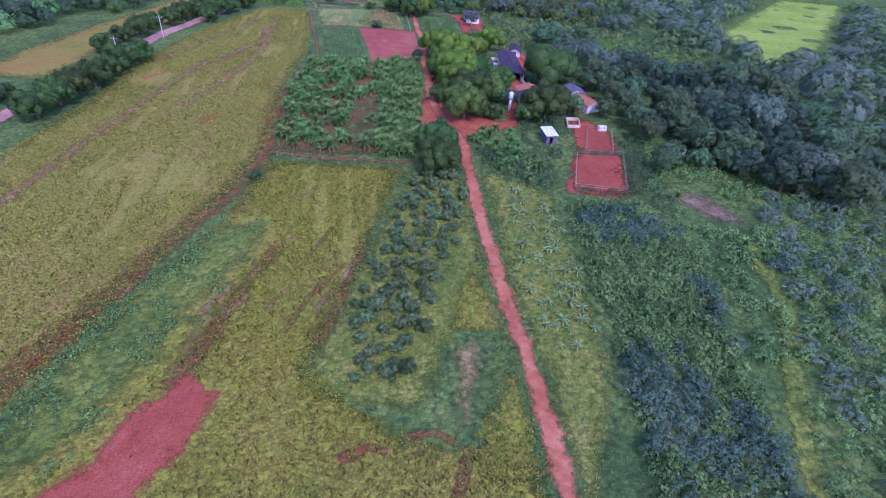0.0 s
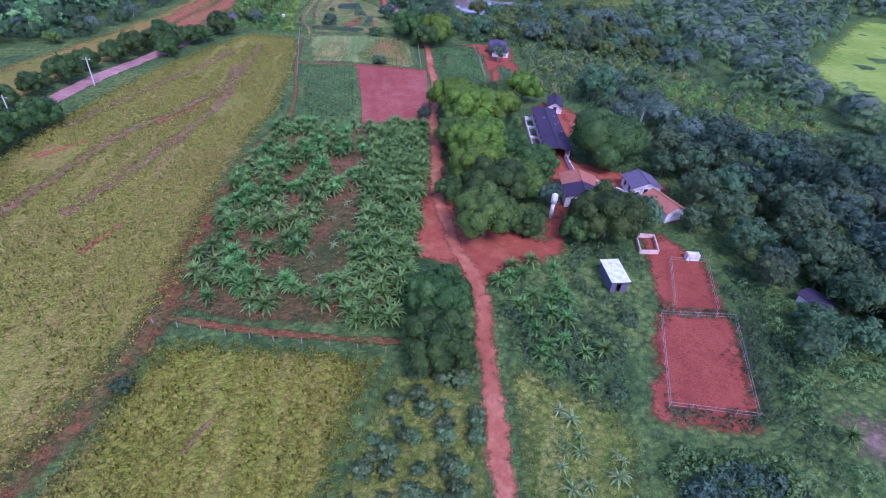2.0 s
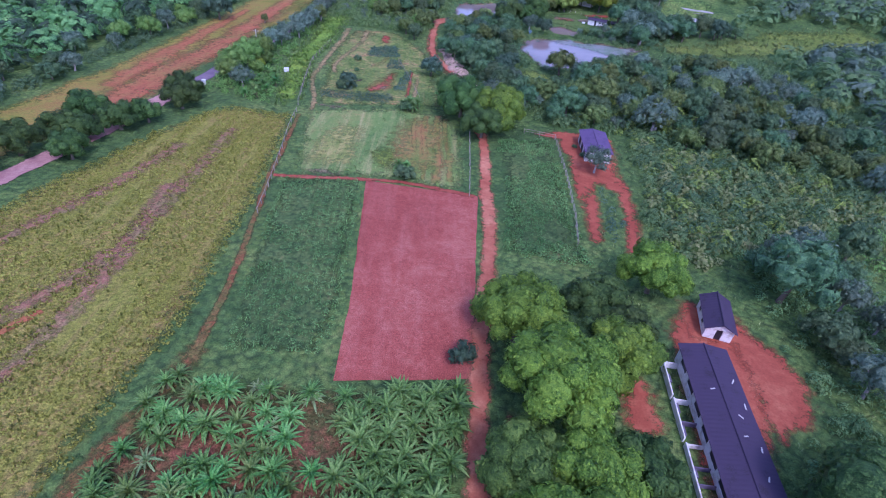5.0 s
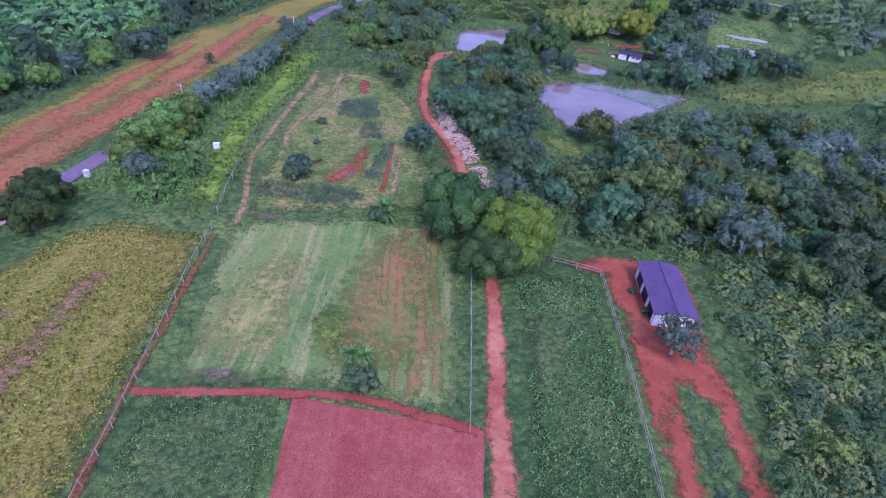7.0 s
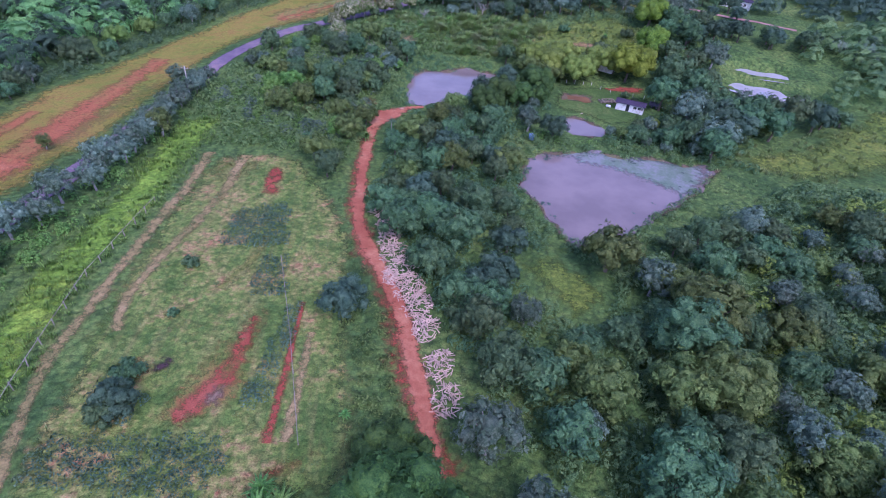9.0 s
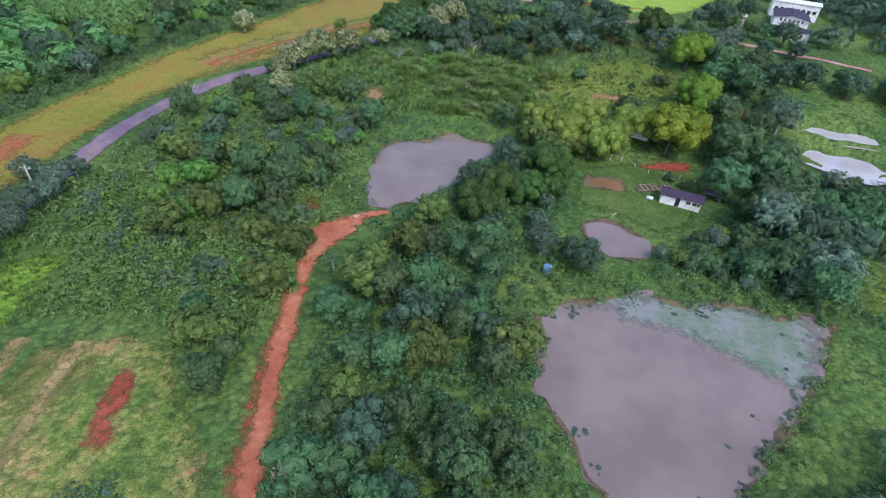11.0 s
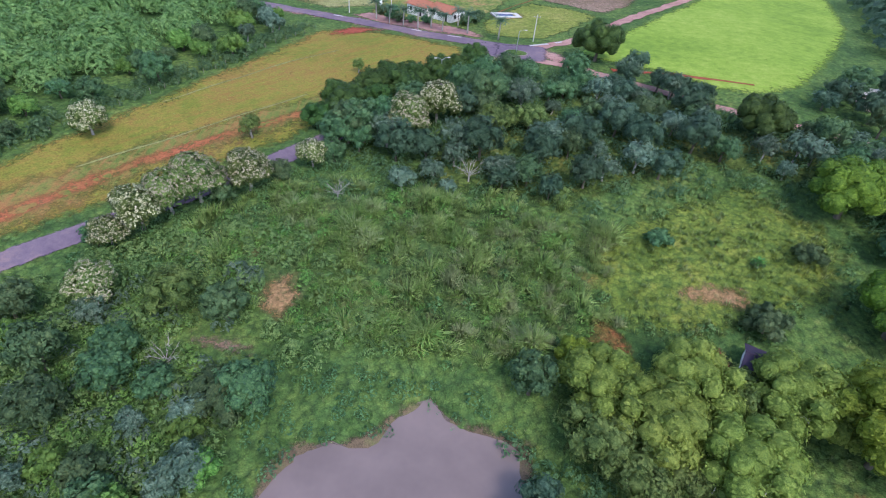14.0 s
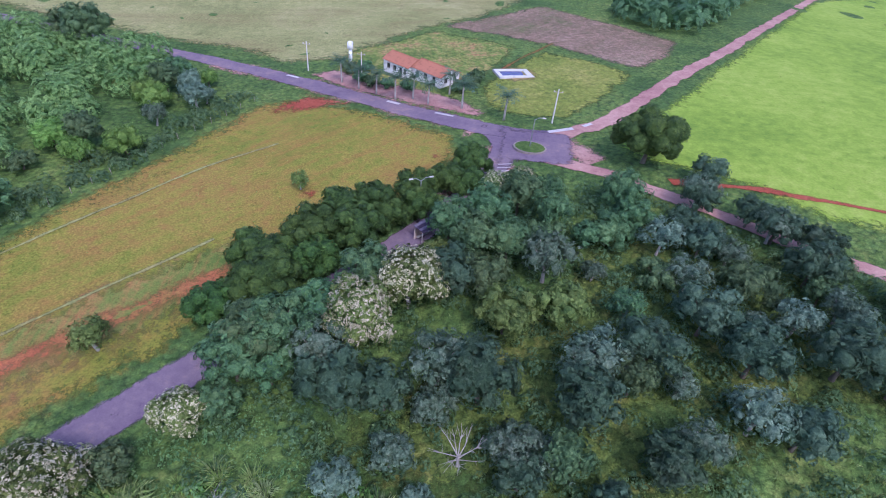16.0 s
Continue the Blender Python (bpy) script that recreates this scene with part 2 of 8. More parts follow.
M_LANE = earth("dirt_lane", [(0.3, (0.306, 0.085, 0.048)), (0.5, (0.408, 0.135, 0.076)), (0.7, (0.53, 0.23, 0.132))], 0.12, 1.0, rim=True, bump=0.12)
M_PALE_EARTH = earth("pale_peach_earth", [(0.3, (0.40, 0.19, 0.125)), (0.5, (0.52, 0.29, 0.205)), (0.7, (0.62, 0.40, 0.30))], 0.3, 1.2, rim=True, bump=0.1)
M_YARD = earth("swept_red_yard", [(0.3, (0.245, 0.058, 0.0336)), (0.5, (0.337, 0.085, 0.048)), (0.7, (0.439, 0.145, 0.08))], 0.06, 0.7, rim=True, bump=0.1)
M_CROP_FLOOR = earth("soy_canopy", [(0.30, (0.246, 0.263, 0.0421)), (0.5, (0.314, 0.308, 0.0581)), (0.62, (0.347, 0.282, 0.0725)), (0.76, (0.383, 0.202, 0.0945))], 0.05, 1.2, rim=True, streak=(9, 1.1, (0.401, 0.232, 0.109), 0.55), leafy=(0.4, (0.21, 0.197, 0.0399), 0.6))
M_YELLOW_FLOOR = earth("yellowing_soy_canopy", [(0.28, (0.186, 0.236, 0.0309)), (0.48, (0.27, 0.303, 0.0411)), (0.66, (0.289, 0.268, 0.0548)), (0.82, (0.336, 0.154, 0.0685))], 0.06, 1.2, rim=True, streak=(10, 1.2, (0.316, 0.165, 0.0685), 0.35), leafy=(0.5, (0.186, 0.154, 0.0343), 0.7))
M_YELLOW_LAWN = earth("yellow_lawn_grass", [(0.3, (0.15, 0.20, 0.04)), (0.5, (0.23, 0.26, 0.055)), (0.7, (0.33, 0.31, 0.09))], 0.10, 1.0, rim=True, leafy=(0.8, (0.13, 0.17, 0.04), 0.4))
M_DRY = earth("dry_grass", [(0.32, (0.07, 0.105, 0.0245)), (0.5, (0.13, 0.15, 0.035)), (0.68, (0.24, 0.22, 0.063))], 0.08, 1.3, rim=True, streak=(-12, 0.9, (0.33, 0.29, 0.112), 0.6))
M_STRIPED = earth("harvested_field", [(0.30, (0.086, 0.169, 0.0437)), (0.5, (0.142, 0.23, 0.0588)), (0.64, (0.202, 0.242, 0.0714)), (0.80, (0.304, 0.217, 0.084))], 0.06, 1.1, rim=True, streak=(12, 1.0, (0.364, 0.327, 0.134), 0.75))
M_REDDISH = earth("reddish_worn_field", [(0.32, (0.09, 0.15, 0.0315)), (0.46, (0.16, 0.19, 0.0455)), (0.58, (0.26, 0.19, 0.063)), (0.72, (0.34, 0.16, 0.07))], 0.09, 1.2, rim=True, streak=(12, 1.0, (0.36, 0.15, 0.063), 0.6))
M_MAT = earth("floating_weed_mat", [(0.30, (0.12, 0.175, 0.115)), (0.46, (0.17, 0.215, 0.16)), (0.60, (0.25, 0.245, 0.25)), (0.74, (0.15, 0.20, 0.135))], 0.22, 1.4, rim=True, rough=0.45, bump=0.08)
M_TRACK = earth("worn_grassy_track", [(0.30, (0.11, 0.125, 0.0315)), (0.44, (0.19, 0.135, 0.0455)), (0.58, (0.25, 0.09, 0.0406)), (0.8, (0.31, 0.12, 0.0595))], 0.12, 1.0, rim=True, leafy=(0.5, (0.09, 0.11, 0.028), 0.5))
M_STRAW = earth("straw_rows", [(0.32, (0.11, 0.185, 0.042)), (0.5, (0.198, 0.235, 0.0588)), (0.68, (0.363, 0.314, 0.109))], 0.10, 1.2, rim=True, streak=(12, 0.7, (0.462, 0.37, 0.143), 0.6))
M_STREAK = earth("pinkish_soil_streak", [(0.32, (0.29, 0.25, 0.085)), (0.46, (0.34, 0.22, 0.115)), (0.58, (0.39, 0.17, 0.11)), (0.74, (0.46, 0.26, 0.19))], 0.16, 1.2, rim=True, leafy=(0.4, (0.26, 0.21, 0.08), 0.5))
M_TAN = earth("tan_trodden_track", [(0.30, (0.17, 0.165, 0.0595)), (0.48, (0.28, 0.21, 0.0875)), (0.68, (0.4, 0.28, 0.133))], 0.12, 1.1, rim=True)
M_RUST = earth("rust_red_verge", [(0.32, (0.25, 0.17, 0.05)), (0.45, (0.34, 0.15, 0.06)), (0.60, (0.39, 0.125, 0.06)), (0.76, (0.47, 0.20, 0.11))], 0.10, 0.9, rim=True, streak=(7, 1.2, (0.28, 0.085, 0.045), 0.6))
M_UNDER = earth("banana_floor", [(0.32, (0.0638, 0.0882, 0.0252)), (0.46, (0.128, 0.108, 0.0378)), (0.56, (0.204, 0.103, 0.0487)), (0.70, (0.331, 0.118, 0.0714))], 0.12, 1.1, rim=True, leafy=(0.6, (0.0638, 0.0784, 0.0252), 0.5))
M_COMPOST = earth("dark_compost", [(0.3, (0.05, 0.032, 0.035)), (0.5, (0.085, 0.05, 0.05)), (0.7, (0.13, 0.08, 0.07))], 0.2, 1.5, rim=True)
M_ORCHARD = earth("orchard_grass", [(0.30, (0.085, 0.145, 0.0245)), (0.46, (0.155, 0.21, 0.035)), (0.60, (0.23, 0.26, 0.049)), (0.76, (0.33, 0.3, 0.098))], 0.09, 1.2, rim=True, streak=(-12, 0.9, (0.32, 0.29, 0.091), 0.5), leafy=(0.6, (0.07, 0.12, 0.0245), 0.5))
M_SCORCHED = earth("scorched_orange_grass", [(0.30, (0.20, 0.17, 0.06)), (0.46, (0.33, 0.20, 0.095)), (0.64, (0.44, 0.26, 0.14)), (0.8, (0.50, 0.33, 0.20))], 0.16, 1.3, rim=True, leafy=(0.5, (0.17, 0.15, 0.06), 0.5))
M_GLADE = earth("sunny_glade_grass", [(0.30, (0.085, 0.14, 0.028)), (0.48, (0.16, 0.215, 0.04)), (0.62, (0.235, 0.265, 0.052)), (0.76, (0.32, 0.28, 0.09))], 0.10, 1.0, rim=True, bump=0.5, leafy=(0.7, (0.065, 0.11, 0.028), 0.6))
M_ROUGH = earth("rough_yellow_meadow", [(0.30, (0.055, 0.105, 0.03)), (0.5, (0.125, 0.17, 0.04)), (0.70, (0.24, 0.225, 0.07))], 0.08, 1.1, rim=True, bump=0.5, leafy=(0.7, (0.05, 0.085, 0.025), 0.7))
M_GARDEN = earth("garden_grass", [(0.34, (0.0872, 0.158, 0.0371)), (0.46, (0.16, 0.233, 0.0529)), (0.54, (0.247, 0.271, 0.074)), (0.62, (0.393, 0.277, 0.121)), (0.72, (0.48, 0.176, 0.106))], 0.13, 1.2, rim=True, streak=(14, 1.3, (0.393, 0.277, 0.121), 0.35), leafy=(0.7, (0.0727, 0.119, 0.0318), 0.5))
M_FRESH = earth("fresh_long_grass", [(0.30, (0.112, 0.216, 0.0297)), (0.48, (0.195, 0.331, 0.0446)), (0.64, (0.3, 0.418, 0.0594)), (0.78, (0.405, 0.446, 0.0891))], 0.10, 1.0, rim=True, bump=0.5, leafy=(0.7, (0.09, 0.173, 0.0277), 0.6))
M_VERGE = earth("tan_verge_grass", [(0.28, (0.14, 0.175, 0.028)), (0.42, (0.2, 0.2, 0.035)), (0.54, (0.26, 0.215, 0.0455)), (0.66, (0.27, 0.175, 0.049)), (0.78, (0.31, 0.15, 0.0525))], 0.05, 0.8, rim=True, streak=(-36, 2.0, (0.27, 0.15, 0.0455), 0.7))
M_BRIGHT = earth("bright_pasture", [(0.3, (0.143, 0.238, 0.033)), (0.5, (0.237, 0.346, 0.0495)), (0.7, (0.33, 0.41, 0.0825))], 0.03, 0.5, rim=True, speckle=((0.11, 0.184, 0.0385), 0.72, 0.6), bump=0.15)
M_LAWN = earth("mown_lawn", [(0.3, (0.06, 0.12, 0.03)), (0.5, (0.10, 0.17, 0.042)), (0.7, (0.16, 0.20, 0.06))], 0.10, 1.2, rim=True, bump=0.15, leafy=(0.5, (0.06, 0.11, 0.03), 0.3))
M_BANK = earth("brown_pond_bank", [(0.3, (0.10, 0.075, 0.05)), (0.5, (0.16, 0.115, 0.075)), (0.7, (0.14, 0.15, 0.06))], 0.2, 1.4, rim=True)
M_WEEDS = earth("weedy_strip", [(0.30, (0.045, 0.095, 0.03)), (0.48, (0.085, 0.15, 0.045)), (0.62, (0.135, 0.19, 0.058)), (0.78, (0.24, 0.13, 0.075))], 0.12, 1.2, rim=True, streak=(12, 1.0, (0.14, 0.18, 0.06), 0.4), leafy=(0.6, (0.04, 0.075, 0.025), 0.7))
M_OLIVE = earth("olive_stubble", [(0.3, (0.19, 0.20, 0.075)), (0.5, (0.28, 0.275, 0.11)), (0.7, (0.37, 0.335, 0.16))], 0.03, 0.5, rim=True, streak=(-68, 9, (0.22, 0.19, 0.08), 0.9))
M_FALLOW = earth("brown_fallow", [(0.32, (0.15, 0.15, 0.07)), (0.46, (0.21, 0.145, 0.10)), (0.58, (0.28, 0.18, 0.135)), (0.72, (0.34, 0.24, 0.18))], 0.06, 0.9, rim=True, streak=(-30, 2.5, (0.31, 0.215, 0.17), 0.5), leafy=(0.9, (0.15, 0.13, 0.07), 0.4))
M_ASPHALT = earth("dusty_asphalt", [(0.3, (0.14, 0.10, 0.15)), (0.52, (0.20, 0.148, 0.19)), (0.78, (0.34, 0.225, 0.215))], 0.10, 1.5, rim=True, bump=0.06)
M_PAINT = plain("worn_white_road_paint", (0.50, 0.46, 0.47), 0.8, wear=0.6, stain=(0.26, 0.20, 0.23))
M_CONCRETE = plain("pale_concrete", (0.55, 0.52, 0.50), 0.85, wear=0.5)
M_KERB = plain("dusty_kerb", (0.27, 0.22, 0.20), 0.9, wear=0.6)
M_WALL = plain("white_lime_wash", (0.78, 0.76, 0.76), 0.85, wear=0.25, stain=(0.45, 0.36, 0.33))
M_WALL_PINK = plain("pinkish_render", (0.70, 0.52, 0.46), 0.85)
M_SLATE = plain("dark_violet_roof_sheet", (0.046, 0.03, 0.062), 0.85, wear=0.5, scale=1.2, stain=(0.022, 0.015, 0.026))
M_SLATE_LIGHT = plain("weathered_violet_roof_sheet", (0.105, 0.062, 0.145), 0.75, wear=0.3, scale=1.2)
M_PINK_ROAD = earth("pinkish_dirt_road", [(0.3, (0.30, 0.14, 0.14)), (0.5, (0.42, 0.23, 0.205)), (0.7, (0.52, 0.32, 0.28))], 0.10, 1.2, rim=True, bump=0.08)
M_GREY_ROOF = plain("grey_fibre_cement", (0.135, 0.112, 0.165), 0.8, wear=0.5)
M_CLAY = plain("orange_clay_tile", (0.40, 0.15, 0.09), 0.85, wear=0.5)
M_BRIGHT_ROOF = plain("bright_white_sheet", (0.82, 0.84, 0.88), 0.5, wear=0.1)
# Near-black for tyres, and for shade painted into doorways and bays.
M_DARK = plain("tyre_and_shade_black", (0.025, 0.022, 0.03), 0.6)
M_GLASS = plain("dark_window_glass", (0.03, 0.035, 0.045), 0.08)
M_WOOD = plain("grey_weathered_wood", (0.34, 0.29, 0.25), 0.9)
M_OLD_WOOD = plain("faded_brown_wood", (0.40, 0.30, 0.22), 0.9)
M_BED = plain("brown_bed_soil", (0.13, 0.095, 0.06), 0.95)
M_PALE_WOOD = plain("cut_pale_wood", (0.626, 0.453, 0.36), 0.9)
M_BARK = plain("bark", (0.16, 0.13, 0.10), 0.95, scale=2, bump=0.3)
M_PALE_BARK = plain("pale_bark", (0.42, 0.38, 0.36), 0.95, scale=2, bump=0.3)
M_STEM = plain("banana_stem", (0.17, 0.16, 0.07), 0.8)
M_TANK = plain("white_tank_plastic", (0.80, 0.80, 0.82), 0.45, wear=0.1)
M_BLUE = plain("faded_blue_plastic", (0.20, 0.33, 0.55), 0.5)
M_POOL = plain("blue_pool_lining", (0.06, 0.06, 0.19), 0.25)
M_METAL = plain("galvanised_metal", (0.45, 0.46, 0.48), 0.45, 0.7)

F_MANGO = foliage("mango_leaves", (0.0241, 0.0605, 0.0164), (0.0627, 0.133, 0.0314), (0.14, 0.229, 0.0511), leaf=0.22)
F_MANGO_MID = foliage("mid_green_mango_leaves", (0.04, 0.095, 0.022), (0.11, 0.22, 0.042), (0.24, 0.37, 0.07), hue=0.01, leaf=0.22)
F_CITRUS = foliage("citrus_leaves", (0.055, 0.115, 0.045), (0.13, 0.225, 0.085), (0.27, 0.37, 0.16), leaf=0.17)
F_LIME = foliage("fresh_lime_mango_leaves", (0.0505, 0.118, 0.0193), (0.146, 0.276, 0.0328), (0.314, 0.46, 0.053), 0.3, hue=0.008, leaf=0.22)
# Extra blue and brightness in the next three leaf colours stand for distance haze.
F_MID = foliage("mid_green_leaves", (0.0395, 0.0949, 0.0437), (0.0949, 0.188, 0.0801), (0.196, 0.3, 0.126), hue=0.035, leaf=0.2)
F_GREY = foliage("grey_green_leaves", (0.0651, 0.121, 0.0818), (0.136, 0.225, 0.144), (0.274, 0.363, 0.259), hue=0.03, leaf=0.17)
F_DARK = foliage("dark_blue_green_leaves", (0.0316, 0.075, 0.0461), (0.07, 0.138, 0.0798), (0.138, 0.218, 0.134), leaf=0.2)
F_YELLOW = foliage("yellow_lime_leaves", (0.09, 0.15, 0.018), (0.23, 0.31, 0.03), (0.42, 0.50, 0.07), hue=0.006, leaf=0.22)
F_OLIVE = foliage("olive_leaves", (0.06, 0.11, 0.028), (0.14, 0.21, 0.055), (0.27, 0.34, 0.1), hue=0.015, leaf=0.2)
F_OLIVELIME = foliage("olive_lime_leaves", (0.09, 0.15, 0.028), (0.22, 0.305, 0.055), (0.39, 0.46, 0.1), hue=0.012, leaf=0.2)
F_WOOD = foliage("woodland_leaves", (0.07, 0.175, 0.055), (0.175, 0.355, 0.11), (0.35, 0.55, 0.18), hue=0.025, leaf=0.2)
F_CANE = foliage("pale_cane_blades", (0.273, 0.38, 0.135), (0.483, 0.581, 0.262), (0.693, 0.718, 0.407), 0.12, thin=0.3)
F_REED = foliage("green_reed_blades", (0.146, 0.279, 0.0545), (0.338, 0.525, 0.129), (0.631, 0.714, 0.287), 0.14, thin=0.3)
F_LUSH = foliage("lush_green_leaves", (0.08, 0.175, 0.04), (0.165, 0.32, 0.065), (0.29, 0.45, 0.11), 0.12, leaf=0.2)
F_BLOSSOM = foliage("cream_blossom", (0.20, 0.23, 0.10), (0.48, 0.45, 0.28), (0.74, 0.67, 0.50), thin=0.1, leaf=0.16)
F_BANANA = foliage("banana_leaf", (0.03, 0.095, 0.018), (0.105, 0.245, 0.045), (0.26, 0.42, 0.12), 0.15, thin=0.08, hue=0.03, rough=0.4, gloss=0.35)
F_STRIP = foliage("fresh_grass_blades", (0.144, 0.26, 0.045), (0.264, 0.425, 0.08), (0.432, 0.566, 0.16), 0.12)
F_YOUNG = foliage("young_banana_leaf", (0.10, 0.20, 0.06), (0.24, 0.37, 0.13), (0.44, 0.54, 0.26), 0.15, thin=0.2, hue=0.02, rough=0.4)
F_SOY = foliage("ripening_soy_leaves", (0.204, 0.217, 0.0327), (0.321, 0.323, 0.0544), (0.437, 0.434, 0.087), 0.07)
F_GOLD = foliage("yellowing_soy_leaves", (0.18, 0.242, 0.0233), (0.325, 0.375, 0.0383), (0.478, 0.496, 0.0692), 0.09)
F_RUST = foliage("browning_soy_leaves", (0.166, 0.167, 0.0363), (0.264, 0.24, 0.0524), (0.372, 0.294, 0.0806), 0.10)
F_GRASS = foliage("tall_grass_blades", (0.108, 0.198, 0.054), (0.228, 0.342, 0.102), (0.48, 0.516, 0.24), 0.10)
# Weed leaves are lifted likewise, haze being put into their colour.
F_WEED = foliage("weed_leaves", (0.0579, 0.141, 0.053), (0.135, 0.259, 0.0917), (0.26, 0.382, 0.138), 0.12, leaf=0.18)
F_CASSAVA = foliage("cassava_leaves", (0.06, 0.16, 0.045), (0.16, 0.345, 0.10), (0.33, 0.53, 0.18), 0.12, leaf=0.24)
F_BLUE = foliage("blue_grey_shrub_leaves", (0.04, 0.10, 0.06), (0.09, 0.18, 0.115), (0.19, 0.30, 0.20), 0.12, hue=0.008, leaf=0.2)
F_LILY = foliage("lily_pads", (0.03, 0.055, 0.04), (0.06, 0.1, 0.07), (0.12, 0.16, 0.13), 0.2, thin=0.0)


# ---- mesh helpers ----
class Shape:
    """Collects vertices and faces of one mesh."""

    def __init__(self):
        self.v, self.f, self.k, self.count, self.n = [], [], [], 0, []

    def add(self, verts, faces, slot=0, normals=None):
        verts = np.asarray(verts, float).reshape(-1, 3)
        self.n.append(np.zeros(verts.shape) if normals is None else np.asarray(normals))
        self.f += [tuple(int(i) + self.count for i in f) for f in faces]
        self.k += [slot] * len(faces)
        self.v.append(verts)
        self.count += len(verts)
        return self

    def box(self, x0, y0, z0, x1, y1, z1, slot=0, bevel=0.0):
        b = bevel
        if not b:
            v = [(x, y, z) for z in (z0, z1) for x, y in ((x0, y0), (x1, y0), (x1, y1), (x0, y1))]
            return self.add(v, [(3, 2, 1, 0), (4, 5, 6, 7), (0, 1, 5, 4), (1, 2, 6, 5), (2, 3, 7, 6), (3, 0, 4, 7)], slot)
        v = [(x, y, z0) for x, y in ((x0, y0), (x1, y0), (x1, y1), (x0, y1))]
        v += [(x, y, z1 - b) for x, y in ((x0, y0), (x1, y0), (x1, y1), (x0, y1))]
        v += [(x, y, z1) for x, y in ((x0 + b, y0 + b), (x1 - b, y0 + b), (x1 - b, y1 - b), (x0 + b, y1 - b))]
        f = [(3, 2, 1, 0), (8, 9, 10, 11)]
        for a in (0, 4):
            f += [(a + i, a + (i + 1) % 4, a + 4 + (i + 1) % 4, a + 4 + i) for i in range(4)]
        return self.add(v, f, slot)

    def tube(self, points, radii, sides=6, slot=0):
        points = [Vector(p) for p in points]
        rows = []
        for i, p in enumerate(points):
            d = (points[min(i + 1, len(points) - 1)] - points[max(i - 1, 0)]).normalized()
            a = d.cross(Vector((0.31, 0.95, 0.05)) if abs(d.z) > 0.5 else Vector((0, 0, 1))).normalized()
            b = d.cross(a)
            rows += [p + radii[i] * (math.cos(t) * a + math.sin(t) * b) for t in (2 * math.pi * j / sides for j in range(sides))]
        f = [(i * sides + j, i * sides + (j + 1) % sides, (i + 1) * sides + (j + 1) % sides, (i + 1) * sides + j) for i in range(len(points) - 1) for j in range(sides)]
        f += [tuple(range(sides))[::-1], tuple((len(points) - 1) * sides + j for j in range(sides))]
        return self.add([tuple(r) for r in rows], f, slot)

    def mesh(self, name, *materials, smooth=False):
        me = bpy.data.meshes.new(name)
        me.from_pydata(np.concatenate(self.v) if self.v else [], [], self.f)
        for m in materials:
            me.materials.append(m)
        me.polygons.foreach_set("material_index", self.k)
        soft = any(n.any() for n in self.n)
        if smooth or soft:
            me.polygons.foreach_set("use_smooth", [True] * len(self.f))
        me.update()
        if soft:
            me.normals_split_custom_set_from_vertices(np.concatenate(self.n))
        return me


def part(name, shape, material, parent, label="", smooth=False):
    """One mesh object under a thing or under a part."""
    data = shape if isinstance(shape, bpy.types.Mesh) else shape.mesh(name, *(material if isinstance(material, (list, tuple)) else [material]), smooth=smooth)
    ob = new(name, data)
    ob.parent = parent
    return tagged(ob, label)


def thing(name, m, label, category, group="", kind=""):
    ob = new(name)
    ob.empty_display_size = 0.3
    ob.matrix_world = m
    return tagged(ob, label, category, group, kind)


def tiled(name, template, places, material, label, category, sink=0.03, parent=None):
    """Many copies of a small template (verts, faces) as one mesh of kind stuff. places: x, y, turn, scale, tall."""
    tv, tf, tn = template if len(template) == 3 else (*template, None)
    places = np.asarray(places, float)
    n, k = len(places), len(tv)
    c, s = np.cos(places[:, 2])[:, None], np.sin(places[:, 2])[:, None]
    x = (tv[:, 0] * c - tv[:, 1] * s) * places[:, 3:4] + places[:, 0:1]
    y = (tv[:, 0] * s + tv[:, 1] * c) * places[:, 3:4] + places[:, 1:2]
    z = tv[:, 2] * places[:, 4:5] + (land(places[:, 0], places[:, 1]) - sink)[:, None]
    verts = np.stack((x, y, z), -1).reshape(-1, 3)
    faces = (tf[None] + (np.arange(n) * k)[:, None, None]).reshape(-1, tf.shape[1])
    me = bpy.data.meshes.new(name)
    me.vertices.add(len(verts))
    me.vertices.foreach_set("co", verts.ravel())
    me.loops.add(faces.size)
    me.loops.foreach_set("vertex_index", faces.ravel().astype(np.int32))
    me.polygons.add(len(faces))
    me.polygons.foreach_set("loop_start", np.arange(0, faces.size, faces.shape[1], dtype=np.int32))
    me.materials.append(material)
    me.update(calc_edges=True)
    if tn is not None:
        me.polygons.foreach_set("use_smooth", np.ones(len(faces), bool))
        me.normals_split_custom_set_from_vertices(np.stack((tn[:, 0] * c - tn[:, 1] * s, tn[:, 0] * s + tn[:, 1] * c, tn[:, 2] + 0 * c), -1).reshape(-1, 3))
    ob = new(name, me)
    ob.parent = parent
    return tagged(ob, label, category, kind="stuff")


def leaf_quads(rng, points, normals, size, droop=0.3):
    """Diamond leaves at points, facing about along normals: verts and quads."""
    n = len(points)
    normals = normals + rng.normal(0, 0.36, (n, 3))
    normals /= np.linalg.norm(normals, axis=1, keepdims=True)
    t = rng.normal(0, 1, (n, 3)) - np.array([0, 0, droop])
    t -= (t * normals).sum(1, keepdims=True) * normals
    t /= np.linalg.norm(t, axis=1, keepdims=True)
    b = np.cross(normals, t)
    s = 1.12 * size * rng.uniform(0.6, 1.4, (n, 1))
    v = np.stack((points - t * s, points - b * s * 0.55 + normals * s * 0.12, points + t * s, points + b * s * 0.55 + normals * s * 0.12), 1)
    return v.reshape(-1, 3), np.arange(4 * n).reshape(-1, 4)


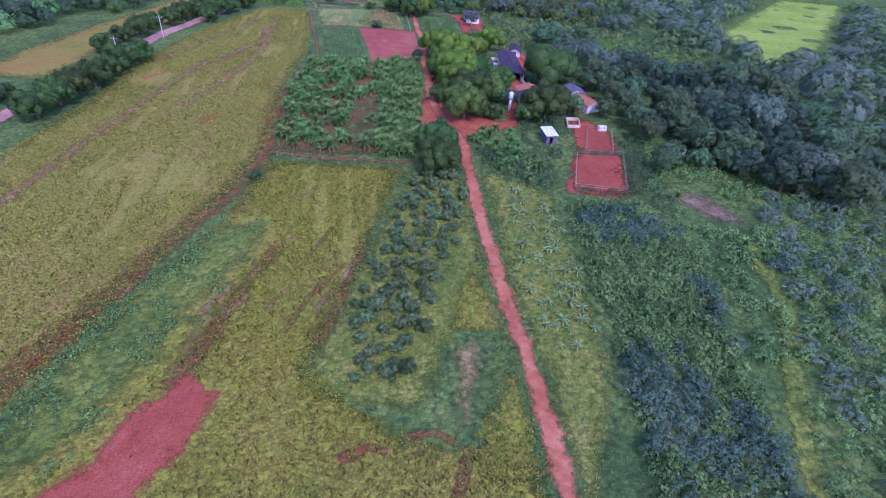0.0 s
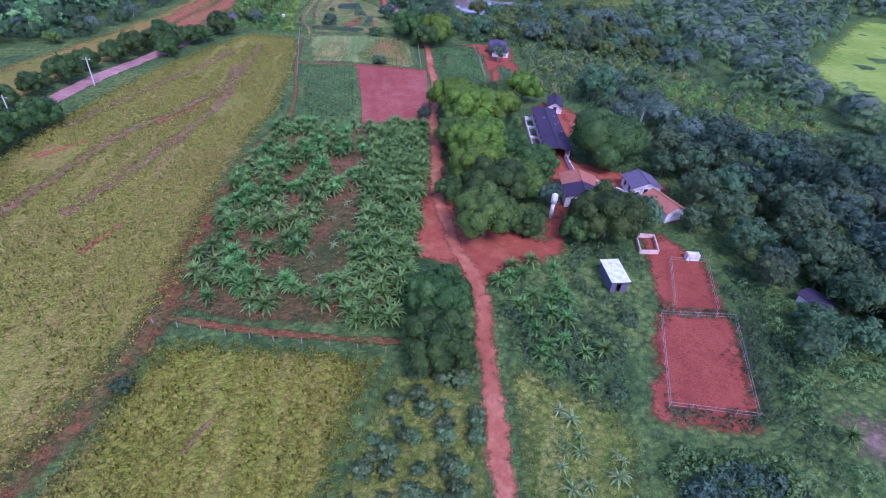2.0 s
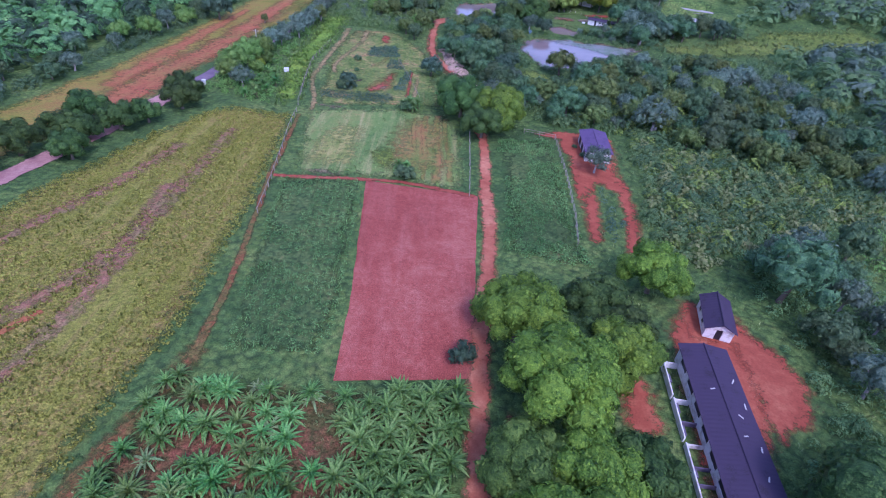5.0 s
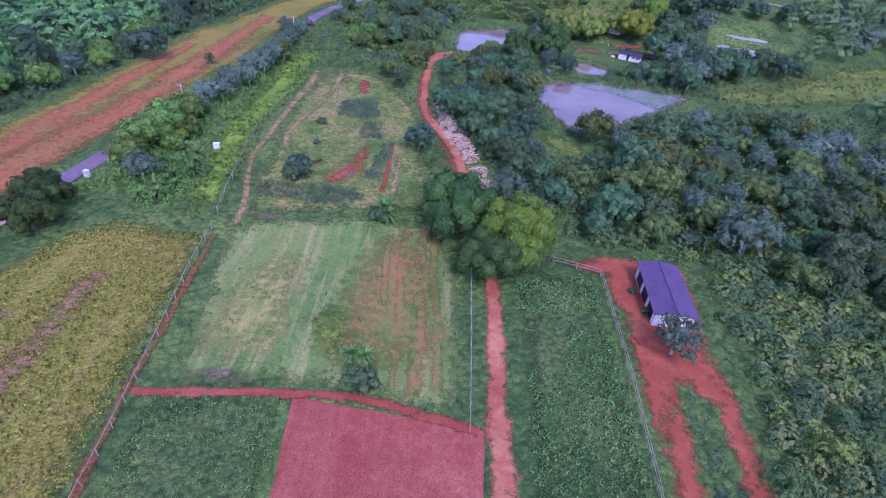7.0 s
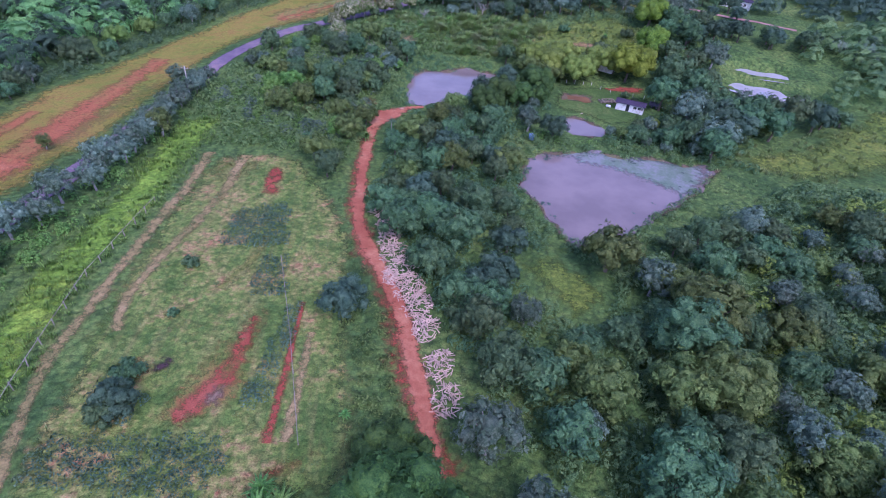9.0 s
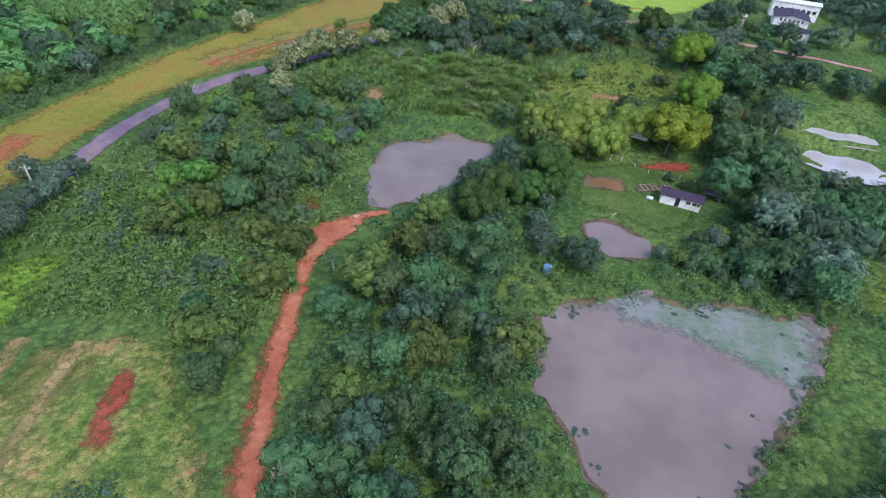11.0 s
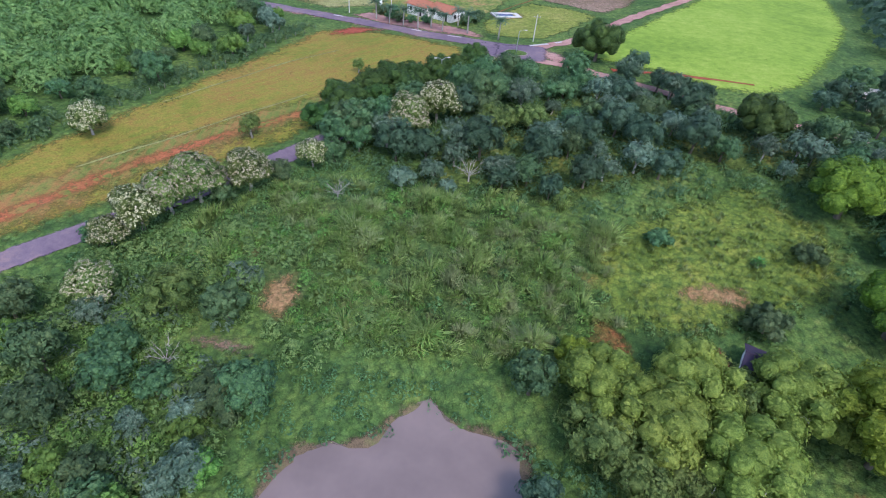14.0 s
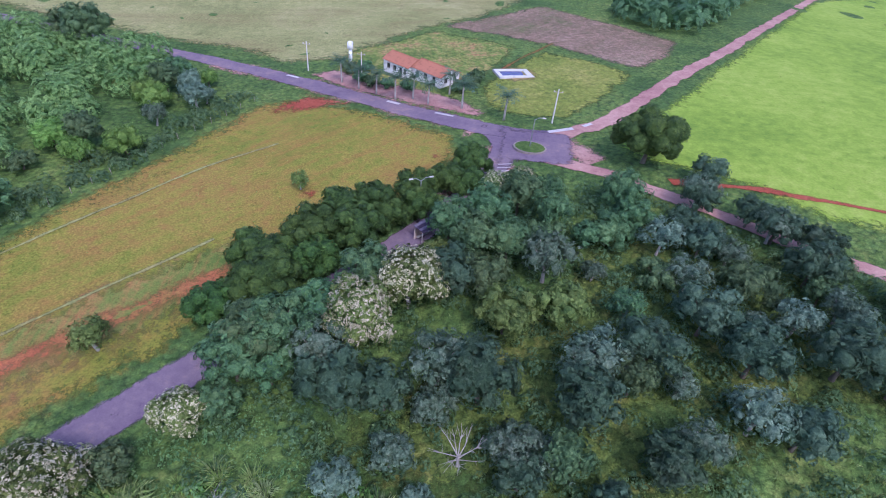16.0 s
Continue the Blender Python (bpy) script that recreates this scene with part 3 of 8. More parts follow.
def soft_normals(rng, d, loose=0.32):
    """Leaf shading that follows the rounding of the clump: one normal for each of a leaf's four corners."""
    d = d / np.linalg.norm(d, axis=1, keepdims=True) + rng.normal(0, loose, d.shape)
    return np.repeat(d / np.linalg.norm(d, axis=1, keepdims=True), 4, 0)


def ball(rng, rings=4, segs=7, rough=0.12):
    """A lumpy closed ball of unit size: verts and triangle or quad faces."""
    v, f = [(0, 0, 1.0)], []
    for i in range(1, rings):
        a = math.pi * i / rings
        v += [(math.sin(a) * math.cos(2 * math.pi * (j + 0.5 * (i % 2)) / segs), math.sin(a) * math.sin(2 * math.pi * (j + 0.5 * (i % 2)) / segs), math.cos(a)) for j in range(segs)]
    v.append((0, 0, -1.0))
    for j in range(segs):
        f.append((0, 1 + j, 1 + (j + 1) % segs))
        for i in range(rings - 2):
            a, b = 1 + i * segs, 1 + (i + 1) * segs
            f.append((a + j, b + j, b + (j + 1) % segs, a + (j + 1) % segs))
        last = 1 + (rings - 2) * segs
        f.append((len(v) - 1, last + (j + 1) % segs, last + j))
    v = np.array(v)
    return v * (1 + rng.normal(0, rough, (len(v), 1))), f


def crown_lobes(rng, wide, tall, base, count, flat=0.8):
    """Ellipsoid lobes that make up a crown: x, y, z, radius."""
    lobes = [(0, 0, base + tall * 0.5, min(wide, tall * 0.62) * 0.72)]
    for i in range(count):
        a, u = 2.4 * i + rng.uniform(-0.4, 0.4), (i + 0.5) / count
        r = wide * (0.38 + 0.36 * math.sqrt(u)) * rng.uniform(0.85, 1.1)
        z = base + tall * (0.80 - 0.50 * u) * rng.uniform(0.9, 1.1)
        lobes.append((r * math.cos(a), r * math.sin(a), z, wide * rng.uniform(0.26, 0.40) * flat))
    return np.array(lobes)


def crown_shape(rng, lobes, leaves, size, core=0.84, low=-0.55, ragged=0.10, shape=None, rings=3):
    shape = shape or Shape()
    weight = lobes[:, 3] ** 2
    pick = rng.choice(len(lobes), leaves * 2, p=weight / weight.sum())
    d = rng.normal(0, 1, (leaves * 2, 3))
    d /= np.linalg.norm(d, axis=1, keepdims=True)
    pts = lobes[pick, :3] + d * lobes[pick, 3:4] * (1 + rng.normal(0, ragged, (leaves * 2, 1)))
    keep = d[:, 2] > low
    for k, lobe in enumerate(lobes):
        keep &= (pick == k) | (np.linalg.norm(pts - lobe[:3], axis=1) > lobe[3] * 0.9)
    pts, d = pts[keep][:leaves], d[keep][:leaves]
    v, f = leaf_quads(rng, pts, d + np.array([0, 0, 0.25]), size)
    mid = lobes[:, :3].mean(0)
    out = (pts - mid) / (np.linalg.norm(pts - mid, axis=1, keepdims=True) + 1e-6)
    shape.add(v, f, normals=soft_normals(rng, d + 0.4 * out + np.array([0, 0, 0.3])))
    if core:
        for x, y, z, r in lobes:
            bv, bf = ball(rng, rings, 2 * rings, 0.12 if rings < 4 else 0.06)
            shape.add(bv * r * core + (x, y, z), bf, 1)
    return shape


def trunk_shape(rng, base, wide, lobes, radius, lean=0.3):
    s = Shape()
    top = Vector((rng.uniform(-lean, lean), rng.uniform(-lean, lean), base + 0.6))
    s.tube([(0, 0, -0.3), (0, 0, 0.25), top * 0.55, top], [radius * 1.5, radius * 1.1, radius * 0.9, radius * 0.75], 7)
    for x, y, z, r in lobes[1:5]:
        s.tube([top * 0.8, (top * 0.5 + Vector((x, y, z)) * 0.5 + Vector((0, 0, 0.2))), (x, y, z)], [radius * 0.5, radius * 0.34, radius * 0.12], 4)
    return s


def tree(name, seed, wide, tall, base, lobes, leaves, size, leaf, bark, label, flat=0.8, core=0.84, radius=0.22, ragged=0.10, blossom=None, category="tree", rings=3):
    """A tree at the origin: trunk with limbs, and a crown of many leaves."""
    rng = np.random.default_rng(seed)
    top = thing(name, Matrix(), label, category)
    lb = crown_lobes(rng, wide, tall, base, lobes, flat)
    part("trunk", trunk_shape(rng, base, wide, lb, radius), bark, top, smooth=True)
    crown = part("crown", crown_shape(rng, lb, leaves, size, core, ragged=ragged, rings=rings), [leaf, INNER[leaf.name]], top)
    if blossom:
        s = crown_shape(rng, lb * np.array([1, 1, 1, 1.05]), int(leaves * 1.5), size * 0.7, 0, low=-0.1, ragged=0.06)
        part("blossom", s, blossom, crown, "cream blossom clusters")
    return top


# ---- ground ----
CLEAR = [(poly, -1.2) for poly, level, depth in BASINS]


def ground_sheet():
    xs = np.concatenate((np.array([-2600, -1500, -900, -600, -420, -320, -260, -220, -190, -170, -155]), np.arange(-144, 112, 1.5), np.array([116, 124, 136, 150, 170, 200, 240, 300, 400, 600, 900, 1500, 2600])))
    ys = np.concatenate((np.array([-2500, -1200, -600, -300, -150, -70, -30, -10, 5]), np.arange(14, 560, 1.5), np.array([566, 576, 590, 610, 640, 680, 740, 820, 950, 1200, 1700, 2700])))
    gx, gy = np.meshgrid(xs, ys)
    z = land(gx.ravel(), gy.ravel())
    w, h = len(xs), len(ys)
    i = (np.arange(h - 1)[:, None] * w + np.arange(w - 1)[None]).ravel()
    s = Shape()
    s.v, s.count = [np.stack((gx.ravel(), gy.ravel(), z), -1)], w * h
    s.f = np.stack((i, i + 1, i + 1 + w, i + w), -1).tolist()
    s.k = [0] * len(s.f)
    return tagged(new("ground", s.mesh("ground", M_GROUND, smooth=True)), "rough green grass and scrub ground of a farm valley", "ground", kind="structure")


def curve(points, step=1.5):
    """A smooth line through points, resampled."""
    p = [np.array(q, float) for q in points]
    p = [2 * p[0] - p[1]] + p + [2 * p[-1] - p[-2]]
    out = []
    for a, b, c, d in zip(p, p[1:], p[2:], p[3:]):
        n = max(2, int(np.linalg.norm(c - b) / step))
        for t in np.arange(n) / n:
            out.append(0.5 * (2 * b + (c - a) * t + (2 * a - 5 * b + 4 * c - d) * t * t + (3 * b - a - 3 * c + d) * t ** 3))
    return np.array(out + [p[-2]])


def rim_attribute(me, values):
    me.attributes.new("rim", "FLOAT", "POINT").data.foreach_set("value", np.asarray(values, np.float32))


def patch(name, poly, material, lift, label, category, wobble=0.5, rim=2.6, inner=3.0, clear=True, seed=3, smooth=False, parent=None, level=None):
    """A field or plot laid over the ground, with a ragged outline."""
    rng = np.random.default_rng(seed)
    line = curve(poly + poly[:1], 1.5)[:-1] if smooth else np.concatenate([np.array(a) + (np.array(b) - np.array(a)) * np.linspace(0, 1, max(2, int(math.dist(a, b) / 1.5)), endpoint=False)[:, None] for a, b in zip(poly, poly[1:] + poly[:1])])
    drift = np.array([noise.noise(Vector((x * 0.35, y * 0.35, seed))) for x, y in line]) + 0.5 * rng.normal(0, 0.5, len(line))
    d = np.roll(line, -1, 0) - np.roll(line, 1, 0)
    line = line + wobble * drift[:, None] * np.stack((d[:, 1], -d[:, 0]), -1) / (np.linalg.norm(d, axis=1, keepdims=True) + 1e-6)
    ring = [tuple(q) for q in line]
    x0, y0 = line.min(0)
    x1, y1 = line.max(0)
    gx, gy = np.meshgrid(np.arange(x0, x1, inner), np.arange(y0, y1, inner))
    gx, gy = gx.ravel() + rng.uniform(-0.4, 0.4, gx.size), gy.ravel() + rng.uniform(-0.4, 0.4, gy.size)
    keep = edge_distance(ring, gx, gy) > 0.8
    pts = [Vector(q) for q in ring] + [Vector((a, b)) for a, b in zip(gx[keep], gy[keep])]
    n = len(ring)
    vs, es, fs, *_ = geometry.delaunay_2d_cdt(pts, [(i, (i + 1) % n) for i in range(n)], [], 1, 1e-4)
    x, y = np.array([v.x for v in vs]), np.array([v.y for v in vs])
    s = Shape()
    fs = [f if (vs[f[1]] - vs[f[0]]).cross(vs[f[2]] - vs[f[0]]) > 0 else f[::-1] for f in fs]
    s.add(np.stack((x, y, land(x, y) + lift if level is None else np.full(len(x), level)), -1), fs)
    me = s.mesh(name, material, smooth=True)
    rim_attribute(me, np.clip(np.abs(edge_distance(ring, x, y)) / (1.6 * rim), 0, 1) if material.name != "water" else np.ones(len(x)))
    if clear:
        CLEAR.append((poly, 0.0))
    ob = new(name, me)
    ob.parent = parent
    return tagged(ob, label, category, kind="structure") if parent is None else tagged(ob, label)


def ribbon(name, points, wide, material, lift, label, category, ragged=0.12, clear=0.6, seed=5, worn=1.0):
    """A road or track: a strip along a smooth line. wide: one width, or one for each end."""
    rng = np.random.default_rng(seed)
    c = curve(points)
    n = len(c)
    d = np.gradient(c, axis=0)
    side = np.stack((d[:, 1], -d[:, 0]), -1) / np.linalg.norm(d, axis=1, keepdims=True)
    w = np.linspace(*(wide if isinstance(wide, tuple) else (wide, wide)), n) / 2
    us = np.array([-1, -0.72, -0.36, 0, 0.36, 0.72, 1])
    rows, rim = [], []
    for u in us:
        j = min(ragged, 0.3) * w * np.array([noise.noise(Vector((q[0] * 0.3, q[1] * 0.3, seed + np.sign(u)))) for q in c]) * abs(u) * 2
        rows.append(c + side * (u * w + np.sign(u) * j)[:, None])
        rim.append(np.full(n, 0.0 if abs(u) == 1 else 1.0 if ragged < 0.35 or u == 0 else (0.85 if abs(u) < 0.5 else 0.4)) * worn)
    g = np.stack(rows, 1).reshape(-1, 2)
    k = len(us)
    i = (np.arange(n - 1)[:, None] * k + np.arange(k - 1)[None]).ravel()
    s = Shape().add(np.stack((g[:, 0], g[:, 1], land(g[:, 0], g[:, 1]) + lift), -1), np.stack((i, i + 1, i + 1 + k, i + k), -1).tolist())
    me = s.mesh(name, material, smooth=True)
    rim_attribute(me, np.stack(rim, 1).ravel())
    if clear is not None:
        step = max(1, n // 60)
        a, b = (c + side * (w + clear)[:, None])[::step], (c - side * (w + clear)[:, None])[::step]
        CLEAR.append(([tuple(q) for q in a] + [tuple(q) for q in b[::-1]], 0.0))
    return tagged(new(name, me), label, category, kind="structure")


def scattered(rng, poly, spacing, keep=None, clear=True, margin=0.0, lines=None, edge=0.0, loose=0.48):
    """Points scattered over a polygon, about spacing apart, clear of roads, fields and water. lines: (turn, gap) sows rows."""
    p = np.array(poly, float)
    (x0, y0), (x1, y1) = p.min(0), p.max(0)
    if lines:
        turn, gap = radians(lines[0]), lines[1]
        u, v = np.meshgrid(np.arange(-400, 400, gap), np.arange(-400, 400, spacing))
        u, v = u.ravel() + rng.normal(0, gap * 0.12, u.size), v.ravel() + rng.uniform(-0.5, 0.5, v.size) * spacing
        mx, my = (x0 + x1) / 2, (y0 + y1) / 2
        x, y = mx + u * math.cos(turn) - v * math.sin(turn), my + u * math.sin(turn) + v * math.cos(turn)
    else:
        x, y = np.meshgrid(np.arange(x0, x1, spacing), np.arange(y0, y1, spacing))
        x, y = x.ravel() + rng.uniform(-loose, loose, x.size) * spacing, y.ravel() + rng.uniform(-loose, loose, y.size) * spacing
    ok = (x > x0) & (x < x1) & (y > y0) & (y < y1)
    x, y = x[ok], y[ok]
    ok = edge_distance(poly, x, y) > edge
    x, y = x[ok], y[ok]
    if clear:
        ok = np.ones(x.shape, bool)
        for q, more in CLEAR:
            ok &= edge_distance(q, x, y) < -(more + margin)
        x, y = x[ok], y[ok]
    if keep:
        ok = keep(x, y)
        x, y = x[ok], y[ok]
    return x, y


def drift(x, y, size, seed=0.0):
    """Smooth noise over the plan, about -0.5 to 0.5."""
    return np.array([noise.noise(Vector((a / size, b / size, seed))) for a, b in zip(x, y)])


ground_sheet()

# fields
SOY = [(-44, 20), (-42, 36), (-39, 61), (-36.6, 86), (-37, 100), (-42.6, 128), (-45, 147), (-45, 161), (-52, 190), (-57, 208), (-62, 227.5), (-78, 226), (-82, 220), (-85, 205), (-86, 185), (-86.5, 140), (-83, 112), (-84, 60), (-86, 20)]
patch("soy_field", SOY, M_CROP_FLOOR, 0.045, "ripening yellow-green soy field with worn soil streaks", "field", 0.7, 2.5)
GOLD = [(-36, 91), (-22, 92.3), (-8, 92.4), (-9.4, 81), (-10.8, 64), (-14, 41), (-2, 33.7), (3, 33), (12, 35), (13.2, 27), (14.5, 12), (-44, 12), (-42, 24), (-42, 40), (-38.5, 60), (-36, 78)]
patch("yellowing_soy_field", GOLD, M_YELLOW_FLOOR, 0.055, "yellowing and browning soy plot over red soil", "field", 0.5, 2.0)
WEED_STRIP = [(-43.5, 31.0), (-43.2, 37), (-42.3, 46), (-41.8, 54), (-38.6, 62.6), (-36.4, 70.0), (-28.5, 71.5), (-25.5, 64.6), (-27.8, 58.7), (-29.3, 52.2), (-31.2, 42), (-31.3, 36.6), (-32.5, 32.0), (-33.6, 28.1), (-35.6, 24.5), (-38, 22), (-44, 24)]
patch("weedy_strip", WEED_STRIP, M_GLADE, 0.08, "weedy green strip between the soy plots", "weeds", 0.9, 2.5)
BARE = [(-36.6, 22), (-33.1, 28.1), (-32.0, 32.8), (-30.4, 36.0), (-28.8, 39.4), (-27.1, 39.2), (-24.5, 37.5), (-21.0, 37.6), (-22.1, 34.7), (-22.2, 32), (-23.3, 28.5), (-24.4, 24.2), (-25.5, 16), (-34, 14)]
patch("bare_soil_plot", BARE, M_SOIL, 0.09, "bare red soil plot beside the soy", "soil", 0.5, 1.0)
ribbon("worn_streak", [(-28, 38), (-28.3, 46), (-28.4, 53), (-25.7, 60), (-23, 67)], (5, 1.8), M_REDDISH, 0.085, "red worn streak along the soy plot", "soil", 0.5, clear=None, seed=41)
ribbon("worn_streak", [(-46.5, 26), (-45.4, 34), (-44.6, 41), (-42.9, 49), (-41, 56)], (3.6, 1.2), M_TRACK, 0.095, "red worn streak along the soy plot", "soil", 0.5, clear=None, seed=42)
ribbon("red_fringe", [(-28.8, 36), (-27.8, 43), (-26.9, 51), (-26, 58.4), (-25.2, 64)], (5.0, 3.0), M_TRACK, 0.087, "patchy red soil beside the weed strip", "soil", 0.9, clear=None, seed=43, worn=0.7)
ribbon("red_fringe", [(-14.6, 44), (-13.6, 50), (-13, 57.5), (-12.2, 64)], (3.2, 2.0), M_TRACK, 0.087, "patchy red soil beside the citrus plot", "soil", 0.9, clear=None, seed=44, worn=0.68)
SPOTS = [(-44, 58, 1.8), (-41.5, 63, 1.8), (-41.2, 52.3, 2.0), (-26.1, 58.7, 1.8), (-29.6, 50.5, 2.4), (-26.4, 50, 2.2), (-21.6, 52.6, 1.3), (-15.6, 52.6, 1.5), (-13.3, 60, 1.6), (-36.9, 76.5, 1.6), (-24.8, 79.2, 1.2), (-39, 70, 1.5)]
for x, y, wide in SPOTS:
    ribbon("bare_soil_spot", [(x - 0.5, y - 2.6), (x, y), (x + 1.0, y + 2.6)], (wide, wide * 0.6), M_STREAK, 0.088, "bare red spot between the soy plots", "soil", 0.9, clear=None, seed=int(wide * 30 + y), worn=0.72)
for spot, wide in (([(-8.6, 29.5), (-6, 31.2), (-3.8, 30.8)], 2.0), ([(3.0, 25), (4, 29), (4.6, 32)], 2.2), ([(-2, 33), (0.5, 33.6), (3, 32.6)], 1.6), ([(-19, 46), (-17.5, 53), (-14, 61)], 1.4), ([(-20, 62), (-18, 70)], 1.2)):
    ribbon("bare_soil_spot", spot, (wide, wide * 0.7), M_TRACK, 0.09, "bare red spot among the browning soy", "soil", 0.8, clear=None, seed=int(wide * 30))
BANANA = [(-43, 154), (-27, 157), (-11.5, 161), (-9, 136), (-8, 120), (-6.5, 97), (-22, 94), (-36.5, 94), (-38.5, 105), (-43, 130)]
patch("banana_plot_soil", BANANA, M_UNDER, 0.05, "thin grass and red soil under the banana plants", "soil", 0.5, 2.0, clear=False)
ribbon("field_track", [(-46, 34), (-44.4, 46), (-42, 57), (-39.4, 70), (-37, 85), (-37.2, 94)], 6.4, M_TRACK, 0.10, "reddish worn grass track along the soy field", "track", 0.9, worn=0.68)
ribbon("field_track", [(-36.8, 90), (-38.2, 100), (-41.4, 118), (-42.4, 133), (-43, 142), (-42.2, 151), (-42, 158)], (5.4, 3.4), M_TRACK, 0.11, "worn red track between soy and bananas", "track", 0.9, worn=0.8)
ribbon("field_track", [(-42, 157), (-45.5, 171), (-50, 185), (-54, 197), (-57.5, 210), (-62, 227)], (1.7, 1.3), M_TRACK, 0.11, "narrow red track along the soy field", "track", 0.5)
patch("weedy_field_edge", [(-43.5, 158), (-46.5, 158), (-52, 180), (-59, 204), (-63.5, 226), (-62, 226), (-57.5, 206), (-50.8, 184)], M_WEEDS, 0.085, "grey-green weeds at the edge of the soy", "weeds", 0.8, 2.0, clear=False)
ribbon("headland_track", [(-37, 94), (-28, 93.5), (-16, 93.8), (-7, 94.5)], 1.8, M_TRACK, 0.105, "red headland track at the banana plot", "track", 0.5)
STREAKS = []
for line in ([(-71, 60), (-71, 100), (-70, 139), (-66, 152), (-63, 173), (-67, 195), (-71, 215)], [(-62, 112), (-60, 130), (-59, 150), (-61, 168), (-68, 190)], [(-82, 140), (-79, 160), (-76, 186), (-76, 205)]):
    ribbon("soil_streak", line, (4.6, 5.2), M_STREAK, 0.07, "streak of bare red soil through the soy", "soil", 0.9, clear=-1.9, worn=0.72)
    STREAKS.append(CLEAR[-1][0])
for spot, wide in (([(-66.5, 147), (-64, 153), (-62.5, 158)], 2.4), ([(-79, 128), (-76, 133), (-74, 136)], 2.2), ([(-70, 96), (-69, 104)], 1.8), ([(-54, 104), (-52.5, 112)], 1.6)):
    ribbon("bare_soil_spot", spot, (wide, wide * 0.6), M_RUST, 0.085, "bare red spot in the soy", "soil", 0.6, clear=None, seed=int(wide * 20))
ORCHARD = [(-9.2, 92), (3, 92), (5.9, 75), (8.3, 62), (7, 57), (4.4, 49), (2.3, 44), (0.7, 35.5), (-4, 35), (-11.4, 35.4), (-17, 38), (-15, 47), (-13.4, 57), (-11.4, 72)]
patch("orchard_grass", ORCHARD, M_ORCHARD, 0.07, "dry streaky grass under young citrus trees", "grass", 0.6, 1.8, clear=False)
patch("yellow_crop_strip", [(5.6, 69), (8.8, 54), (11, 42), (13.4, 29), (5.1, 26.9), (4.8, 33), (7.2, 43.5), (6.6, 48.5), (0.7, 47.5), (1.8, 56.5)], M_YELLOW_FLOOR, 0.095, "yellowing crop strip beside the citrus trees", "crop", 0.5, 1.4, clear=False)
patch("stubble_strip", [(1.4, 46), (4.5, 49), (6.8, 48), (6.9, 44), (5.0, 33.4), (1.2, 33)], M_TAN, 0.10, "pale dry stubble strip", "grass", 0.6, 1.8, clear=False)
EAST_GRASS = [(4.4, 96), (20.4, 89), (21, 73), (22.5, 64), (23, 46), (21, 36), (19, 28), (17, 12), (15, 12), (14.6, 28), (12.6, 41), (9, 62)]
patch("lane_side_grass", EAST_GRASS, M_ORCHARD, 0.055, "dry grass beside the dirt lane", "grass", 0.6, 1.8, clear=False)
patch("pale_grass_strip", [(19.5, 87.5), (21.8, 87.5), (25.2, 106), (23.4, 107)], M_OLIVE, 0.07, "pale mown strip beside the corral", "grass", 0.3, 0.8)
CORRAL = [(20.5, 86.2), (35.5, 86.5), (37.5, 106), (38.5, 119), (31.5, 128), (27.5, 126), (26, 107)]
patch("corral_soil", CORRAL, M_SOIL, 0.06, "trampled red soil of the corral", "soil", 0.4, 1.2)
RED_BANK = [(43, 94), (51, 94), (57, 84), (53, 79), (46, 81), (41, 88)]
patch("eroded_bank", RED_BANK, M_FALLOW, 0.06, "eroded pinkish soil bank", "soil", 1.2, 3.0)
ribbon("ridge_path", [(52, 76), (51.4, 71), (50.4, 58), (46, 48), (42, 38), (40.2, 30), (40, 12)], 4.5, M_GLADE, 0.08, "yellow-green grass strip along the slope", "grass", 0.8, clear=-1.2)
YARD = [(-9.5, 110), (-9.8, 128), (-7.5, 160), (-4.5, 160), (-5, 134), (0, 124), (11, 122), (14, 136), (12, 150), (10.5, 178), (13, 182), (22, 186), (25, 176), (21, 160), (20.5, 152), (30, 147), (38, 146), (38, 130), (31, 128), (22, 140), (18, 126), (16, 118), (12, 113.5), (6, 110.5), (3, 105), (1, 104), (-2, 110), (-6, 111)]
patch("farm_yard", YARD, M_YARD, 0.075, "bare red earth yard among the farm buildings", "yard", 0.4, 1.2, clear=False)
CLEAR.append((YARD, -1.0))
patch("barn_side_soil", [(4, 167), (9.4, 169), (10.6, 160), (11.6, 152), (9, 154), (7.5, 157.5), (4, 160.5)], M_YARD, 0.09, "bare red earth beside the cattle pens", "yard", 0.5, 1.2, clear=True)
patch("barn_side_soil", [(12.5, 183), (14, 186), (20, 184), (26, 178), (29, 168.5), (25, 164), (20, 160), (19.4, 172), (18.5, 176), (14, 176)], M_YARD, 0.092, "bare red earth behind the long barn", "yard", 0.5, 1.2, clear=True)
PLOUGHED = [(-38, 203), (-17.5, 204.5), (-14, 180), (-11.5, 162), (-26, 157.5), (-29, 171)]
patch("ploughed_plot", PLOUGHED, M_PLOUGH, 0.08, "freshly ploughed red soil plot", "soil", 0.12, 0.3)
GREENS = [(-53, 199.5), (-38.5, 203), (-30.5, 173), (-28, 160), (-40, 158)]
patch("green_crop_plot", GREENS, M_WEEDS, 0.06, "low green crop in faint rows", "field", 0.4, 1.2)
STRIPED = [(-62, 231), (-47, 238), (-31, 241), (-24.5, 231), (-19.5, 205), (-26, 204), (-30, 206), (-52, 200.5), (-56, 212)]
patch("harvested_field", STRIPED, M_STRIPED, 0.055, "harvested field with straw-coloured stripes", "field", 0.6, 1.8, clear=False)
CLEAR.append((STRIPED, -1.5))
